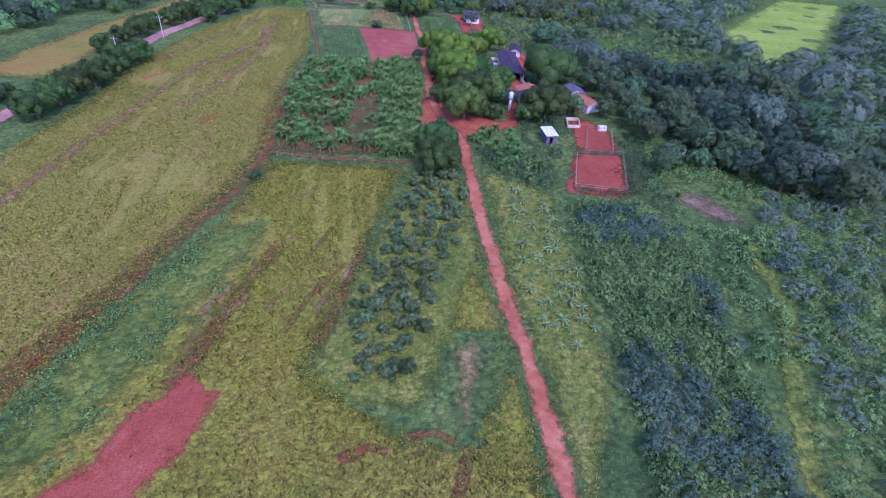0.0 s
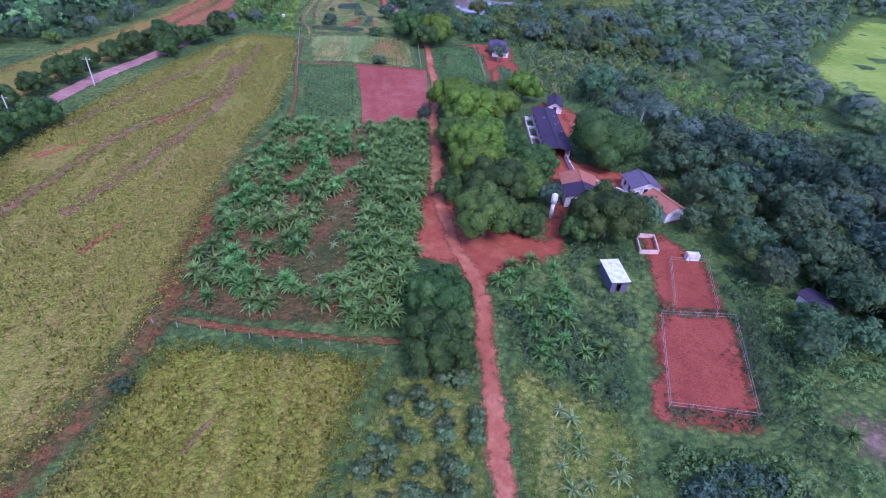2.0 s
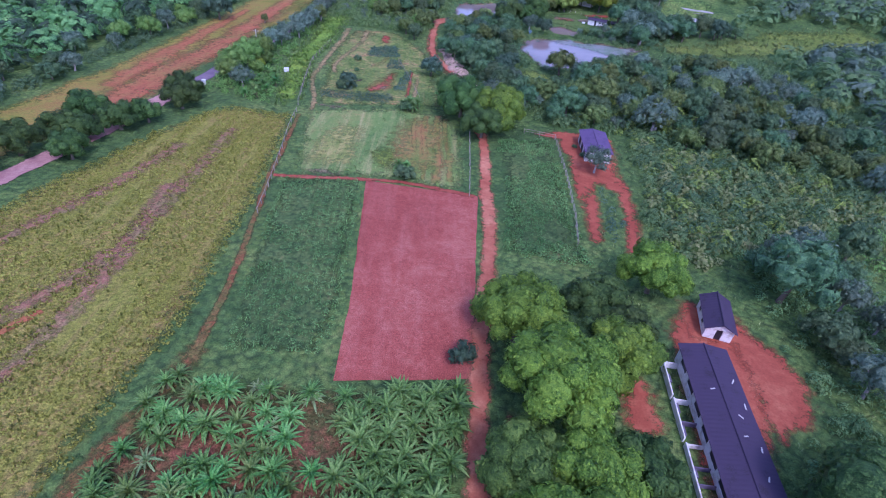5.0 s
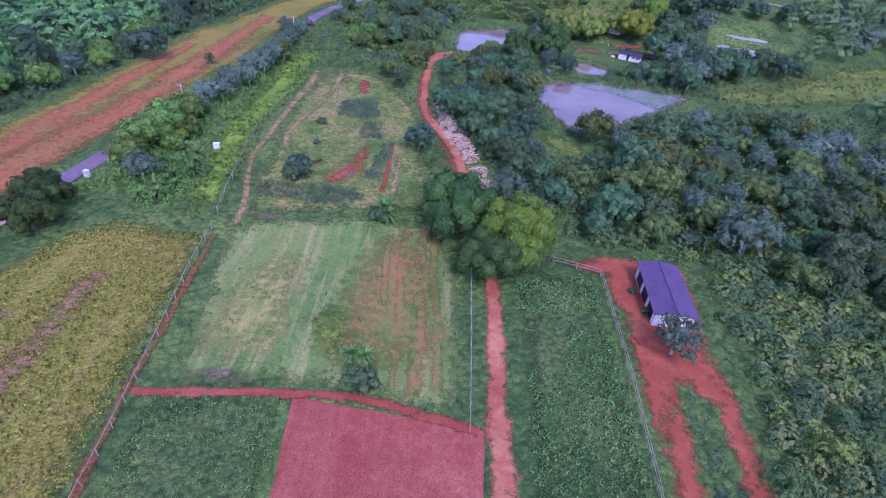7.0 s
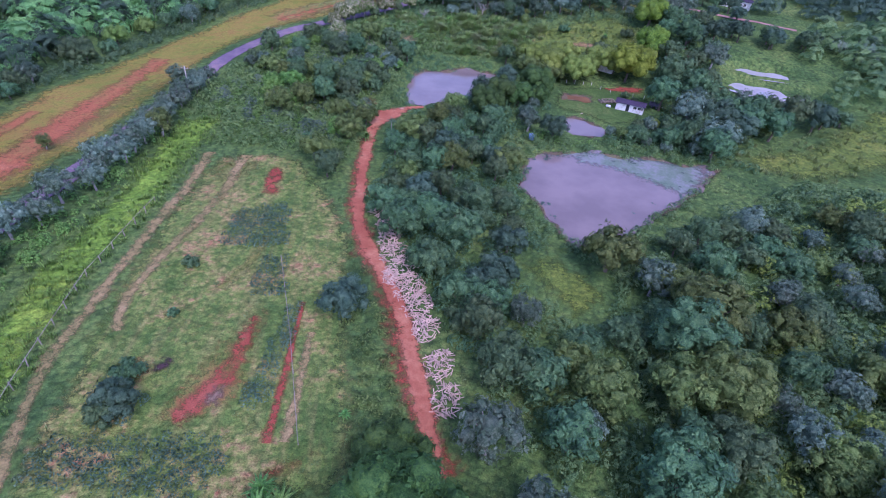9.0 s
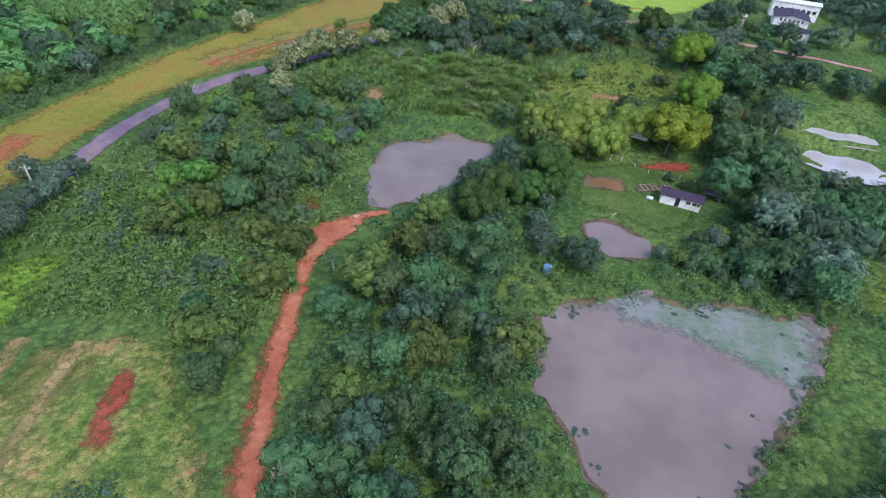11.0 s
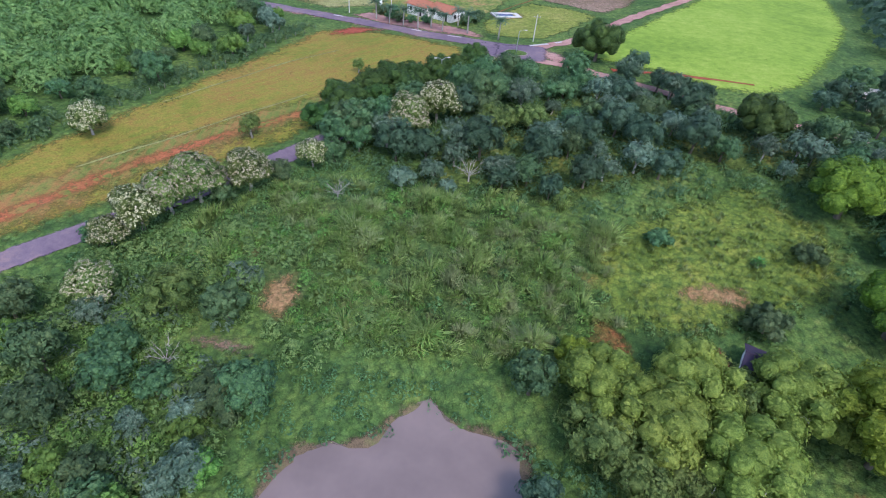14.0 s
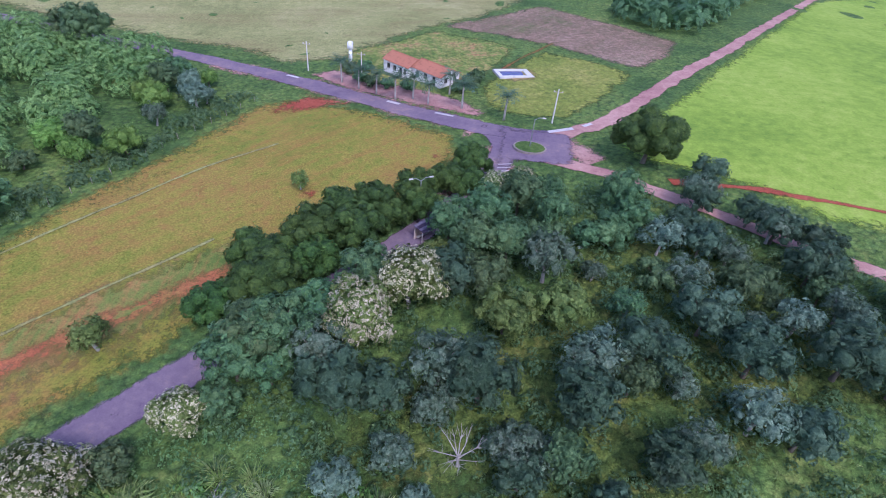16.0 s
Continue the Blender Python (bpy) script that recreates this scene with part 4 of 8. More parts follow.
for k, (x0, y0, x1, y1, wide) in enumerate(((-30.8, 208.0, -37.2, 235.5, 1.5), (-28.4, 207.0, -35.2, 237.5, 2.0), (-25.9, 206.5, -32.6, 238.5, 2.6), (-23.4, 208.0, -30.6, 237.0, 2.2))):
    ribbon("worn_row", [(x0, y0), (x0 * 0.66 + x1 * 0.34 + 0.3, y0 * 0.66 + y1 * 0.34), (x0 * 0.33 + x1 * 0.67 - 0.2, y0 * 0.33 + y1 * 0.67), (x1, y1)], wide, M_REDDISH, 0.085, "bare reddish row in the harvested field", "soil", 0.9, clear=None, seed=210 + k, worn=0.85)
patch("worn_field_side", [(-41, 208), (-33, 206.5), (-19.6, 205.5), (-24.5, 230.5), (-31, 240), (-41, 239), (-43, 224)], M_REDDISH, 0.085, "reddish worn side of the harvested field", "field", 0.8, 6.0, clear=False)
patch("straw_rows", [(-53, 201.5), (-40, 206), (-41, 214), (-44, 223), (-40, 229), (-54, 228), (-56, 216)], M_STRAW, 0.08, "straw-coloured mown rows on the field", "field", 0.8, 4.0, clear=False)
patch("green_regrowth", [(-44, 213), (-40, 221), (-35, 220), (-30, 207.5), (-37, 206)], M_GLADE, 0.095, "yellow-green regrowth on the field", "grass", 1.0, 3.0, clear=False)
patch("pinkish_headland", [(-63, 231), (-62, 235.5), (-53, 237), (-42, 239.5), (-42, 238), (-53, 233)], M_FALLOW, 0.095, "pinkish trodden headland", "soil", 0.6, 1.6, clear=False)
patch("bare_headland", [(-53, 203.5), (-36, 208.5), (-33, 206), (-50, 200.5)], M_FALLOW, 0.09, "pinkish bare headland", "soil", 0.5, 1.4)
GARDEN = [(-78, 303), (-70, 308), (-64, 309), (-52, 297), (-44, 284), (-38, 264), (-31, 244), (-45, 239), (-62, 233), (-66, 247), (-72, 267), (-76, 284)]
patch("vegetable_garden", GARDEN, M_GARDEN, 0.05, "patchy vegetable garden with grass and bare soil", "garden", 0.7, 2.0, clear=False)
CLEAR.append((GARDEN, -2.0))
ribbon("garden_track", [(-60.5, 230), (-62.7, 237), (-64.6, 241), (-69.3, 251), (-71, 260), (-73.4, 272), (-76.4, 292), (-79, 304)], (2.0, 3.4), M_TAN, 0.10, "tan trodden garden track", "track", 0.9, worn=0.74)
ribbon("garden_path", [(-65.5, 258), (-68, 263), (-69.2, 275), (-69.6, 290), (-72.2, 305)], (2.2, 3.0), M_TAN, 0.098, "tan trodden path in the garden", "path", 0.9, clear=None, seed=18, worn=0.74)
patch("dry_garden_grass", [(-65.8, 272), (-62.5, 273), (-57.1, 262), (-58.9, 256), (-63.6, 260)], M_TAN, 0.068, "straw-coloured dry garden grass", "grass", 1.2, 4.0, clear=False)
patch("dry_garden_grass", [(-78, 303), (-72, 306), (-65, 305), (-68, 294), (-76, 290)], M_DRY, 0.068, "straw-coloured dry garden grass", "grass", 1.0, 3.0, clear=False, seed=4)
patch("worn_garden_soil", [(-56, 246), (-50, 246), (-46.5, 252), (-48.6, 262), (-50, 268), (-53.5, 265), (-55, 254)], M_REDDISH, 0.07, "reddish worn soil in the garden", "soil", 1.0, 1.6, clear=False)
patch("worn_garden_soil", [(-50.4, 248), (-53.8, 246.4), (-54.3, 250.4), (-52.3, 254.2), (-53.1, 264.6), (-50.2, 266.8), (-49, 261.5), (-47.9, 252.3)], M_SOIL, 0.085, "dug red soil in the garden", "soil", 1.0, 1.3, 1.5, clear=False, seed=9)
patch("worn_garden_soil", [(-62, 250), (-58, 250), (-58.5, 256), (-62, 256)], M_REDDISH, 0.075, "reddish worn soil in the garden", "soil", 1.0, 1.4, 1.5, clear=False, seed=12)
ribbon("straw_row", [(-58, 268), (-57, 275), (-57.5, 281)], (3.0, 2.0), M_DRY, 0.075, "pale yellow garden rows", "garden bed", 0.9, clear=None, seed=61, worn=0.74)
patch("pale_dug_bed", [(-51.5, 250), (-51.2, 253.5), (-48.8, 254), (-49, 250)], M_FALLOW, 0.105, "pale pinkish dug bed", "garden bed", 0.5, 1.0, 1.5, clear=False)
patch("compost_heap_ground", [(-59.2, 256), (-56.6, 256.3), (-55.6, 253.3), (-58.5, 252.7)], M_COMPOST, 0.11, "dark compost patch in the garden", "compost", 0.4, 0.8, 1.2, clear=False)
patch("garden_bed", [(-64.1, 291.2), (-66.0, 299.8), (-65.4, 306.1), (-63.1, 302.3), (-59.8, 292.4)], M_SOIL, 0.10, "dug red garden bed", "garden bed", 0.6, 1.0, 1.5, clear=False)
ribbon("dug_row", [(-42.6, 247.5), (-43.8, 253.4), (-45, 260), (-46.7, 268)], (1.7, 1.0), M_SOIL, 0.095, "long dug row of red soil", "garden bed", 0.7, clear=None, seed=55, worn=0.74)
ribbon("straw_path", [(-41, 248), (-42.1, 255), (-43.8, 263)], 1.8, M_TAN, 0.092, "pale trodden path in the garden", "path", 0.9, clear=None, worn=0.74)
patch("red_fringe", [(-46, 242), (-40, 243), (-33, 248), (-31, 252.5), (-37, 249), (-46, 243.6)], M_TRACK, 0.09, "red trodden fringe of the garden", "soil", 0.8, 1.8, 2.0, clear=False)
ribbon("lane_side_soil", [(-25.5, 247), (-30, 258), (-35.5, 271), (-42, 282), (-46.5, 291), (-50, 305), (-52.5, 320)], (6.6, 4.6), M_SOIL, 0.095, "red trodden soil along the lane", "soil", 0.6, clear=None, seed=23, worn=0.6)
BED_CROPS = [[(-62.8, 277), (-64.8, 286.5), (-58, 291.1), (-53.6, 279.4)], [(-53.6, 267.6), (-55.9, 276), (-52.4, 277), (-49.4, 268.5)], [(-62.4, 239.3), (-62.6, 244), (-47.1, 247.4), (-44.6, 243.5), (-46.5, 240.6)], [(-47.4, 251), (-48, 268), (-46.2, 268), (-44.8, 251)], [(-60.5, 246), (-60.5, 250), (-56.6, 250), (-56.8, 246)]]
LIGHT_STRIP = [(-69, 229), (-73, 237), (-83, 262), (-87, 288), (-94, 316), (-84, 322), (-77, 287), (-75, 267), (-69, 248), (-64, 233)]
patch("bright_grass_strip", LIGHT_STRIP, M_FRESH, 0.06, "bright green tall grass strip", "grass", 0.9, 2.4)
EAST_PLOT = [(-18, 231), (-6, 235), (-2.5, 219), (-0.5, 202), (3, 188), (-11, 188), (-13, 205), (-15, 219)]
patch("bean_plot", EAST_PLOT, M_WEEDS, 0.06, "dense low green plot beside the lane", "field", 0.5, 1.4, clear=False)
CLEAR.append((EAST_PLOT, -1.0))
RED_YARD = [(-12, 239), (0, 242.5), (9, 242), (10, 224), (12.5, 205), (11, 192), (7, 192), (8, 204), (7, 215), (4.2, 216), (5.5, 203), (5, 194), (1.5, 194), (0.6, 202), (-1.6, 219), (-4.8, 235), (-11, 236)]
patch("barn_yard", RED_YARD, M_YARD, 0.08, "red earth yard round the violet-roofed barn", "yard", 0.4, 1.0, clear=False)
CLEAR.append((RED_YARD, -1.0))
VERGE = [(-119, 120), (-119, 200), (-119, 240), (-124, 280), (-128, 320), (-124, 366), (-118, 393), (-106.5, 424), (-99.5, 447), (-93, 466), (-87, 486), (-80, 490), (-58, 484), (-45, 477), (-43, 467), (-50, 449), (-64, 429), (-78, 410), (-90, 397), (-100, 384), (-105, 368), (-105.5, 350), (-100, 303), (-98, 260), (-97, 200), (-98, 120)]
patch("roadside_field", VERGE, M_VERGE, 0.05, "wide tan grass verge beside the road", "grass", 0.9, 2.5, 4.0)
patch("worn_verge", [(-106, 366), (-110, 372), (-104, 394), (-92, 410), (-78, 428), (-66, 444), (-60, 440), (-68, 426), (-82, 408), (-96, 390)], M_REDDISH, 0.075, "rust-brown worn grass beside the road", "grass", 1.2, 5.0, 3.0, clear=False)
patch("worn_verge", [(-98, 205), (-99, 260), (-101, 300), (-105, 345), (-112, 345), (-116, 300), (-113, 250), (-110, 205)], M_REDDISH, 0.075, "rust-brown worn grass beside the road", "grass", 1.2, 5.0, 3.0, clear=False, seed=9)
ribbon("verge_track", [(-101, 215), (-103, 242), (-104, 260), (-107, 280), (-112, 313), (-117, 350)], (15, 8), M_RUST, 0.11, "rutted red track on the verge", "track", 0.6, worn=0.85)
ribbon("verge_track", [(-108, 225), (-112, 250), (-116, 275), (-120, 310)], (11, 5), M_RUST, 0.105, "rutted red track on the verge", "track", 0.6, worn=0.85)
ribbon("verge_streak", [(-103, 392), (-98, 402), (-90, 414), (-79, 427), (-68, 439)], (15, 12), M_REDDISH, 0.10, "rust-brown worn band on the verge", "track", 0.6, clear=None, seed=70)
ribbon("verge_streak", [(-102, 392), (-97, 401), (-89, 413), (-78, 426), (-69, 436)], (6.0, 4.6), M_RUST, 0.108, "worn red streak on the verge", "track", 0.9, clear=None, seed=71, worn=0.72)
for line in ([(-100, 407), (-92, 417), (-83, 429), (-74, 441)], [(-100, 432), (-92, 446), (-84, 459), (-76, 468)]):
    ribbon("mown_line", line, 0.8, M_OLIVE, 0.12, "pale mown line across the verge", "grass", 0.4, clear=None)
patch("green_verge_edge", [(-126, 330), (-122, 366), (-116, 393), (-104.5, 424), (-97.5, 447), (-91, 466), (-80, 478), (-84, 462), (-93, 440), (-104, 412), (-114, 380), (-119, 340)], M_YELLOW_LAWN, 0.075, "olive-green side of the verge", "grass", 1.5, 5.0, 3.0, clear=False)
patch("red_clearing", [(-85, 475), (-82, 489), (-76, 491), (-64, 486), (-74, 483), (-79, 480)], M_SOIL, 0.10, "scraped red earth beside the junction", "soil", 0.9, 2.0, smooth=True)
patch("red_clearing", [(-50, 467), (-47, 473), (-45.5, 471), (-47, 466)], M_SOIL, 0.10, "small scraped red patch", "soil", 0.5, 1.5, 1.5, smooth=True)
patch("red_clearing", [(-68, 452), (-66, 455.5), (-63.5, 455), (-65, 451)], M_SOIL, 0.10, "small scraped red patch", "soil", 0.5, 1.5, 1.5, seed=8, smooth=True)
LAWN = [(-14, 353), (-12, 368), (0, 373), (16, 374), (12, 357), (8.3, 350), (1.8, 344.8), (-1, 347), (-6, 351), (-11.8, 351.5)]
patch("lawn", LAWN, M_LAWN, 0.06, "short green lawn round the fish ponds", "lawn", 0.7, 1.8, 2.0)
CLEAR.append(([(-15, 336), (-6, 334.5), (-2, 336.5), (-8, 345), (-13, 352.5), (-17, 346)], 0.0))
patch("red_drive", [(0, 371), (6, 374.5), (14, 375), (12.5, 370), (3, 369)], M_SOIL, 0.10, "damp red earth drive", "drive", 0.5, 1.2, 2.0)
WOOD_FLOOR = [(-58, 412), (-46, 424), (-32, 440), (-24, 458), (-8, 457), (8, 446), (32, 436), (22, 420), (0, 424), (-20, 410), (-40, 409)]
patch("wood_glade", WOOD_FLOOR, M_ROUGH, 0.05, "yellow-green grass between the roadside trees", "grass", 1.4, 4.0, 3.0, clear=False)
REEDS = [(-76, 390), (-75, 401), (-61, 411), (-41, 412), (-26, 409), (-18, 403), (-20, 387), (-34, 382), (-52, 382), (-65, 385)]
# Darker weed floor, so the shade between reed clumps comes from its colour.
patch("reed_floor", REEDS, M_WEEDS, 0.05, "dark weedy floor, shade between the reeds put into its colour", "grass", 1.4, 3.0, 3.0, clear=False)
MEADOW = [(-22, 404), (-8, 416), (6, 424), (18, 413), (14, 398), (4, 392), (-8, 388), (-20, 388)]
patch("rough_meadow", MEADOW, M_GLADE, 0.05, "rough yellow-green meadow", "grass", 1.2, 3.0, clear=False)
CLEAR.append((MEADOW, -3.0))
patch("bare_patch", [(-61, 383), (-61.5, 391), (-56.5, 391.5), (-54.5, 386), (-57, 382)], M_SCORCHED, 0.07, "scorched orange grass scrape", "soil", 0.8, 2.0, 1.5, smooth=True)
patch("bare_patch", [(-9.5, 393.5), (-9, 398), (0, 400), (1, 394.5)], M_SCORCHED, 0.12, "trampled orange straw patch", "grass", 0.8, 1.8, 1.5, seed=6, smooth=True)
patch("bare_patch", [(-9, 385), (-8.5, 389.5), (-4, 389), (-3, 384.5)], M_SOIL, 0.12, "bare reddish scrape", "soil", 0.6, 1.0, 1.5, seed=5, smooth=True)
patch("bare_patch", [(-22, 393), (-22, 399), (-16, 396)], M_REDDISH, 0.09, "worn reddish grass", "grass", 0.8, 2.0, 2.0, seed=3, smooth=True)
patch("bare_patch", [(-66, 377.5), (-67, 381), (-58, 380), (-57, 377)], M_FALLOW, 0.09, "dry brown scrape", "soil", 0.8, 1.6, 2.0, seed=2, smooth=True)
patch("bare_patch", [(-20.5, 382.5), (-20.5, 391), (-16, 389.5), (-14, 383)], M_TRACK, 0.09, "bare red gully", "soil", 0.6, 1.0, 1.5, seed=7, smooth=True)
PASTURE = [(-20, 478), (0, 509), (22, 545), (83, 648), (150, 700), (190, 640), (95, 608), (70, 530), (48, 489), (30, 461), (18, 455), (10, 456), (1, 464), (-9, 468.5), (-17, 471)]
patch("bright_pasture", PASTURE, M_BRIGHT, 0.10, "bright green grazed pasture", "pasture", 0.9, 2.5, 3.0)
ribbon("pasture_ditch", [(-11, 465.2), (-9, 465.5), (1, 465.4), (8, 464), (18.5, 461.6)], (2.6, 1.4), M_SOIL, 0.13, "eroded red ditch along the pasture", "soil", 0.6, clear=None, seed=81)
ribbon("lot_path", [(-41, 512), (-36.1, 522.7), (-27.4, 539)], 1.4, M_TRACK, 0.10, "reddish path past the pool", "path", 0.5, clear=None, seed=82)
patch("pool_terrace", [(-42, 508), (-43, 514), (-36, 518), (-31, 515), (-31.5, 508), (-37, 505)], M_TAN, 0.09, "trodden brown ground round the pool", "soil", 0.6, 1.6, 2.0, clear=False)
FAR_PASTURE = [(115, 258), (107, 216), (110, 189), (126, 196), (165, 250), (240, 370), (194, 371), (150, 310)]
patch("far_pasture", FAR_PASTURE, M_BRIGHT, 0.08, "bright green pasture framed by woods", "pasture", 2.0, 4.0, 6.0)
SLOPE = [(48, 174), (70, 176), (92, 168), (92, 205), (70, 222), (48, 214)]
patch("grassy_slope", SLOPE, M_GLADE, 0.06, "sunny grass slope with scattered shrubs", "grass", 2.0, 5.0, 4.0, clear=False)
MARSH = [(24, 330), (24, 339), (46, 351), (76, 382), (120, 395), (134, 376), (88, 350), (66, 340), (42, 326)]
patch("marsh_grass", MARSH, M_GLADE, 0.06, "bright green marsh grass", "grass", 2.5, 5.0, 4.0, clear=False)
CLEAR.append((MARSH, -4.0))
GLADE = [(-21, 284), (-14, 290), (-8, 286), (-4, 279), (-11, 271), (-15, 277)]
patch("sunny_glade", GLADE, M_GLADE, 0.07, "sunny yellow-green glade by the pond", "grass", 1.2, 2.6, 2.0)
patch("red_scrape", [(26, 392), (27, 398), (30, 398), (30, 392)], M_SOIL, 0.1, "bare red scrape below the trees", "soil", 0.6, 1.4, 1.5, smooth=True)
patch("red_scrape", [(-60.5, 343), (-57, 344), (-54.5, 339.5), (-58.5, 336.5)], M_TRACK, 0.1, "bare red scrape beside the lane", "soil", 0.6, 1.6, 1.5, seed=4, smooth=True)
YELLOW_LOT = [(-42, 488.5), (-44.5, 503), (-38, 518), (-30.4, 532.5), (-16.7, 524.5), (-8.2, 517.5), (-15, 503), (-25, 487), (-30, 485.5)]
patch("yellow_lawn", YELLOW_LOT, M_YELLOW_LAWN, 0.055, "yellow-green mown lot beside the pool", "grass", 0.5, 1.5)
patch("fallow_plot", [(-62, 548), (-50.8, 560), (-30, 586), (-6.4, 564), (8.5, 549), (2.1, 531), (-8, 519.5), (-28, 535), (-40, 541)], M_FALLOW, 0.06, "brown fallow plot", "field", 0.8, 2.0)
patch("house_lot", [(-78, 500), (-62, 492), (-47, 488), (-48, 495), (-40, 516), (-36, 534), (-60, 545), (-80, 520)], M_GARDEN, 0.05, "patchy grass lot round the farmhouse", "garden", 0.5, 1.5, 3.0, clear=False)
patch("red_bed", [(-31.5, 484), (-28.5, 486.5), (-27, 485), (-30, 482.8)], M_SOIL, 0.09, "small round red soil bed", "soil", 0.3, 0.8, 1.5, clear=False)
patch("house_forecourt", [(-84, 503), (-78, 507), (-56, 498), (-46, 493), (-40, 486), (-44, 484.5), (-60, 490), (-74, 495.5)], M_PINK_ROAD, 0.10, "pinkish dusty forecourt along the road", "yard", 0.4, 1.2, 2.0, clear=False)
patch("stubble_field", [(-108, 513), (-90, 507), (-79, 512), (-60, 547), (-47, 560), (-30, 600), (-60, 690), (-200, 660), (-260, 540), (-175, 523), (-130, 515)], M_OLIVE, 0.06, "pale olive stubble field beyond the road", "field", 1.5, 3.0, 6.0)

# roads
for k, line in enumerate(([(-106, 505.2), (-88, 499.5), (-72, 492.7), (-58, 486.7), (-46, 481.5), (-42, 479)], [(-43, 455), (-38.4, 466), (-37.6, 473)], [(-33, 478.6), (-27, 476), (-22, 470)])):
    ribbon("road_shoulder", line, 8.6, M_PINK_ROAD, 0.125, "pinkish dusty road shoulder", "road", 0.6, clear=None, seed=90 + k, worn=0.85)
ribbon("headland_track", [(-54, 199), (-45, 201.5), (-36, 204), (-30, 204.8), (-18, 204.2)], 1.8, M_SOIL, 0.10, "reddish headland track between the plots", "track", 0.5, clear=None, seed=17)
ribbon("dirt_lane", [(20, -20), (17, 8), (14.2, 28), (12.6, 40), (10, 53), (8, 64), (5.6, 79), (3.4, 96), (2.2, 106), (-2, 116), (-6.6, 132), (-8.5, 148), (-11, 165), (-13.4, 190), (-16.8, 209), (-19.5, 225), (-23.5, 240), (-29, 257), (-34.5, 270.5), (-41, 281), (-45.5, 289.5), (-49, 303), (-51.5, 317), (-52.8, 328), (-50.5, 336)], (3.5, 3.3), M_LANE, 0.14, "pale red dirt lane with smoothed wheel tracks", "lane", 0.36, seed=11)
ribbon("lane_fork", [(-50.5, 336), (-48, 339.5), (-44.5, 341.5)], (3.6, 2.4), M_LANE, 0.15, "pale earth ramp down to the pond", "lane", 0.4)
patch("lane_bank", [(-52.8, 324), (-56, 330.5), (-55, 335), (-51, 340.2), (-47, 339.6), (-47.8, 334.6), (-50.3, 327.5)], M_LANE, 0.152, "red earth bank beside the lane", "soil", 0.6, 0.6, 1.5)
patch("pale_bank_top", [(-53, 332.5), (-52.6, 336), (-49.6, 340), (-47, 339.6), (-49, 337.5), (-51, 333.5)], M_PALE_EARTH, 0.17, "pale peach crest of the earth bank", "soil", 0.5, 0.6, 1.2, clear=False)
patch("lane_shoulder", [(-47, 280), (-42, 283.5), (-39, 281), (-41, 277.5)], M_LANE, 0.12, "widened red shoulder of the lane", "lane", 0.4, 1.2, 2.0)
ribbon("dirt_road", [(-96, -10), (-94.5, 60), (-93, 120), (-93, 165), (-92.5, 200), (-93, 232)], (5.0, 5.0), M_PINK_ROAD, 0.13, "pinkish dusty dirt road beside the tree row", "road", 0.12, 0.8, seed=16)
ribbon("asphalt_road", [(-93, 231), (-93, 239), (-94.6, 270), (-97.5, 305), (-102.3, 350), (-101.5, 367), (-96.5, 382.5), (-87.5, 394), (-76, 407.5), (-65.5, 422), (-53, 438.5), (-43, 455), (-38.4, 466), (-37.5, 474), (-41, 481)], (4.4, 5.0), M_ASPHALT, 0.13, "dusty violet-grey asphalt road", "road", 0.06, 0.8, seed=12)
ribbon("asphalt_road", [(-260, 527), (-175, 517.5), (-130, 509.5), (-106, 505.5), (-88, 499.5), (-72, 492.5), (-58, 486.5), (-44, 481), (-34, 478.5), (-26, 478)], (4.6, 6.0), M_ASPHALT, 0.135, "dusty violet-grey asphalt road", "road", 0.06, 0.8, seed=13)
patch("junction", [(-45, 482), (-38.5, 478), (-38.8, 466), (-35.5, 465), (-34.5, 468), (-29, 467.5), (-25, 469), (-25, 480), (-34, 481.5)], M_ASPHALT, 0.16, "dusty asphalt road junction", "road", 0.3, 0.5, 2.0)
ribbon("dirt_road", [(-31, 470), (-22, 467.3), (-12, 461.3), (0, 454), (10, 448.5), (22, 443), (40, 436), (70, 428)], (3.4, 2.0), M_PINK_ROAD, 0.145, "dusty reddish dirt road", "road", 0.25, seed=14)
ribbon("dirt_road", [(-29, 478), (-24.5, 481.5), (-17, 489.5), (0, 516), (23, 550), (73, 632), (140, 740)], (4.0, 3.6), M_PINK_ROAD, 0.15, "dusty reddish dirt road", "road", 0.25, seed=15)


def pond(name, poly, level, material, label):
    c = np.array(poly).mean(0)
    wide = [tuple(c + (np.array(q) - c) * (1 + 2.8 / np.linalg.norm(np.array(q) - c))) for q in poly]
    line = curve(wide + wide[:1], 1.5)[:-1]
    s = Shape()
    s.add([(x, y, level) for x, y in line], [tuple(range(len(line)))])
    ob = new(name, s.mesh(name, material))
    if ob.data.polygons[0].normal.z < 0:
        ob.data.flip_normals()
    return tagged(ob, label, "pond", kind="structure")


for basin, seed in ((FISH_POND, 1), (BIG_POND, 2), (TANK_POND, 3), (LILY_POND, 4)):
    mid = np.array(basin).mean(0)
    bank = [tuple(mid + (np.array(q) - mid) * (1 + 0.5 / np.linalg.norm(np.array(q) - mid))) for q in basin]
    patch("pond_bank", bank, M_BANK, 0.12, "muddy brown pond bank", "bank", 0.3, 0.7, 1.2, clear=False, seed=seed)
W_MAUVE = pond_water("muddy_mauve_water", (0.235, 0.175, 0.165))
# For the far ponds: bright sky reflection is painted as a pale base colour.
W_SKY_GLINT = pond_water("sky_glint_still_water", (0.52, 0.48, 0.50))
W_BROWN = pond_water("muddy_brown_water", (0.26, 0.13, 0.07))
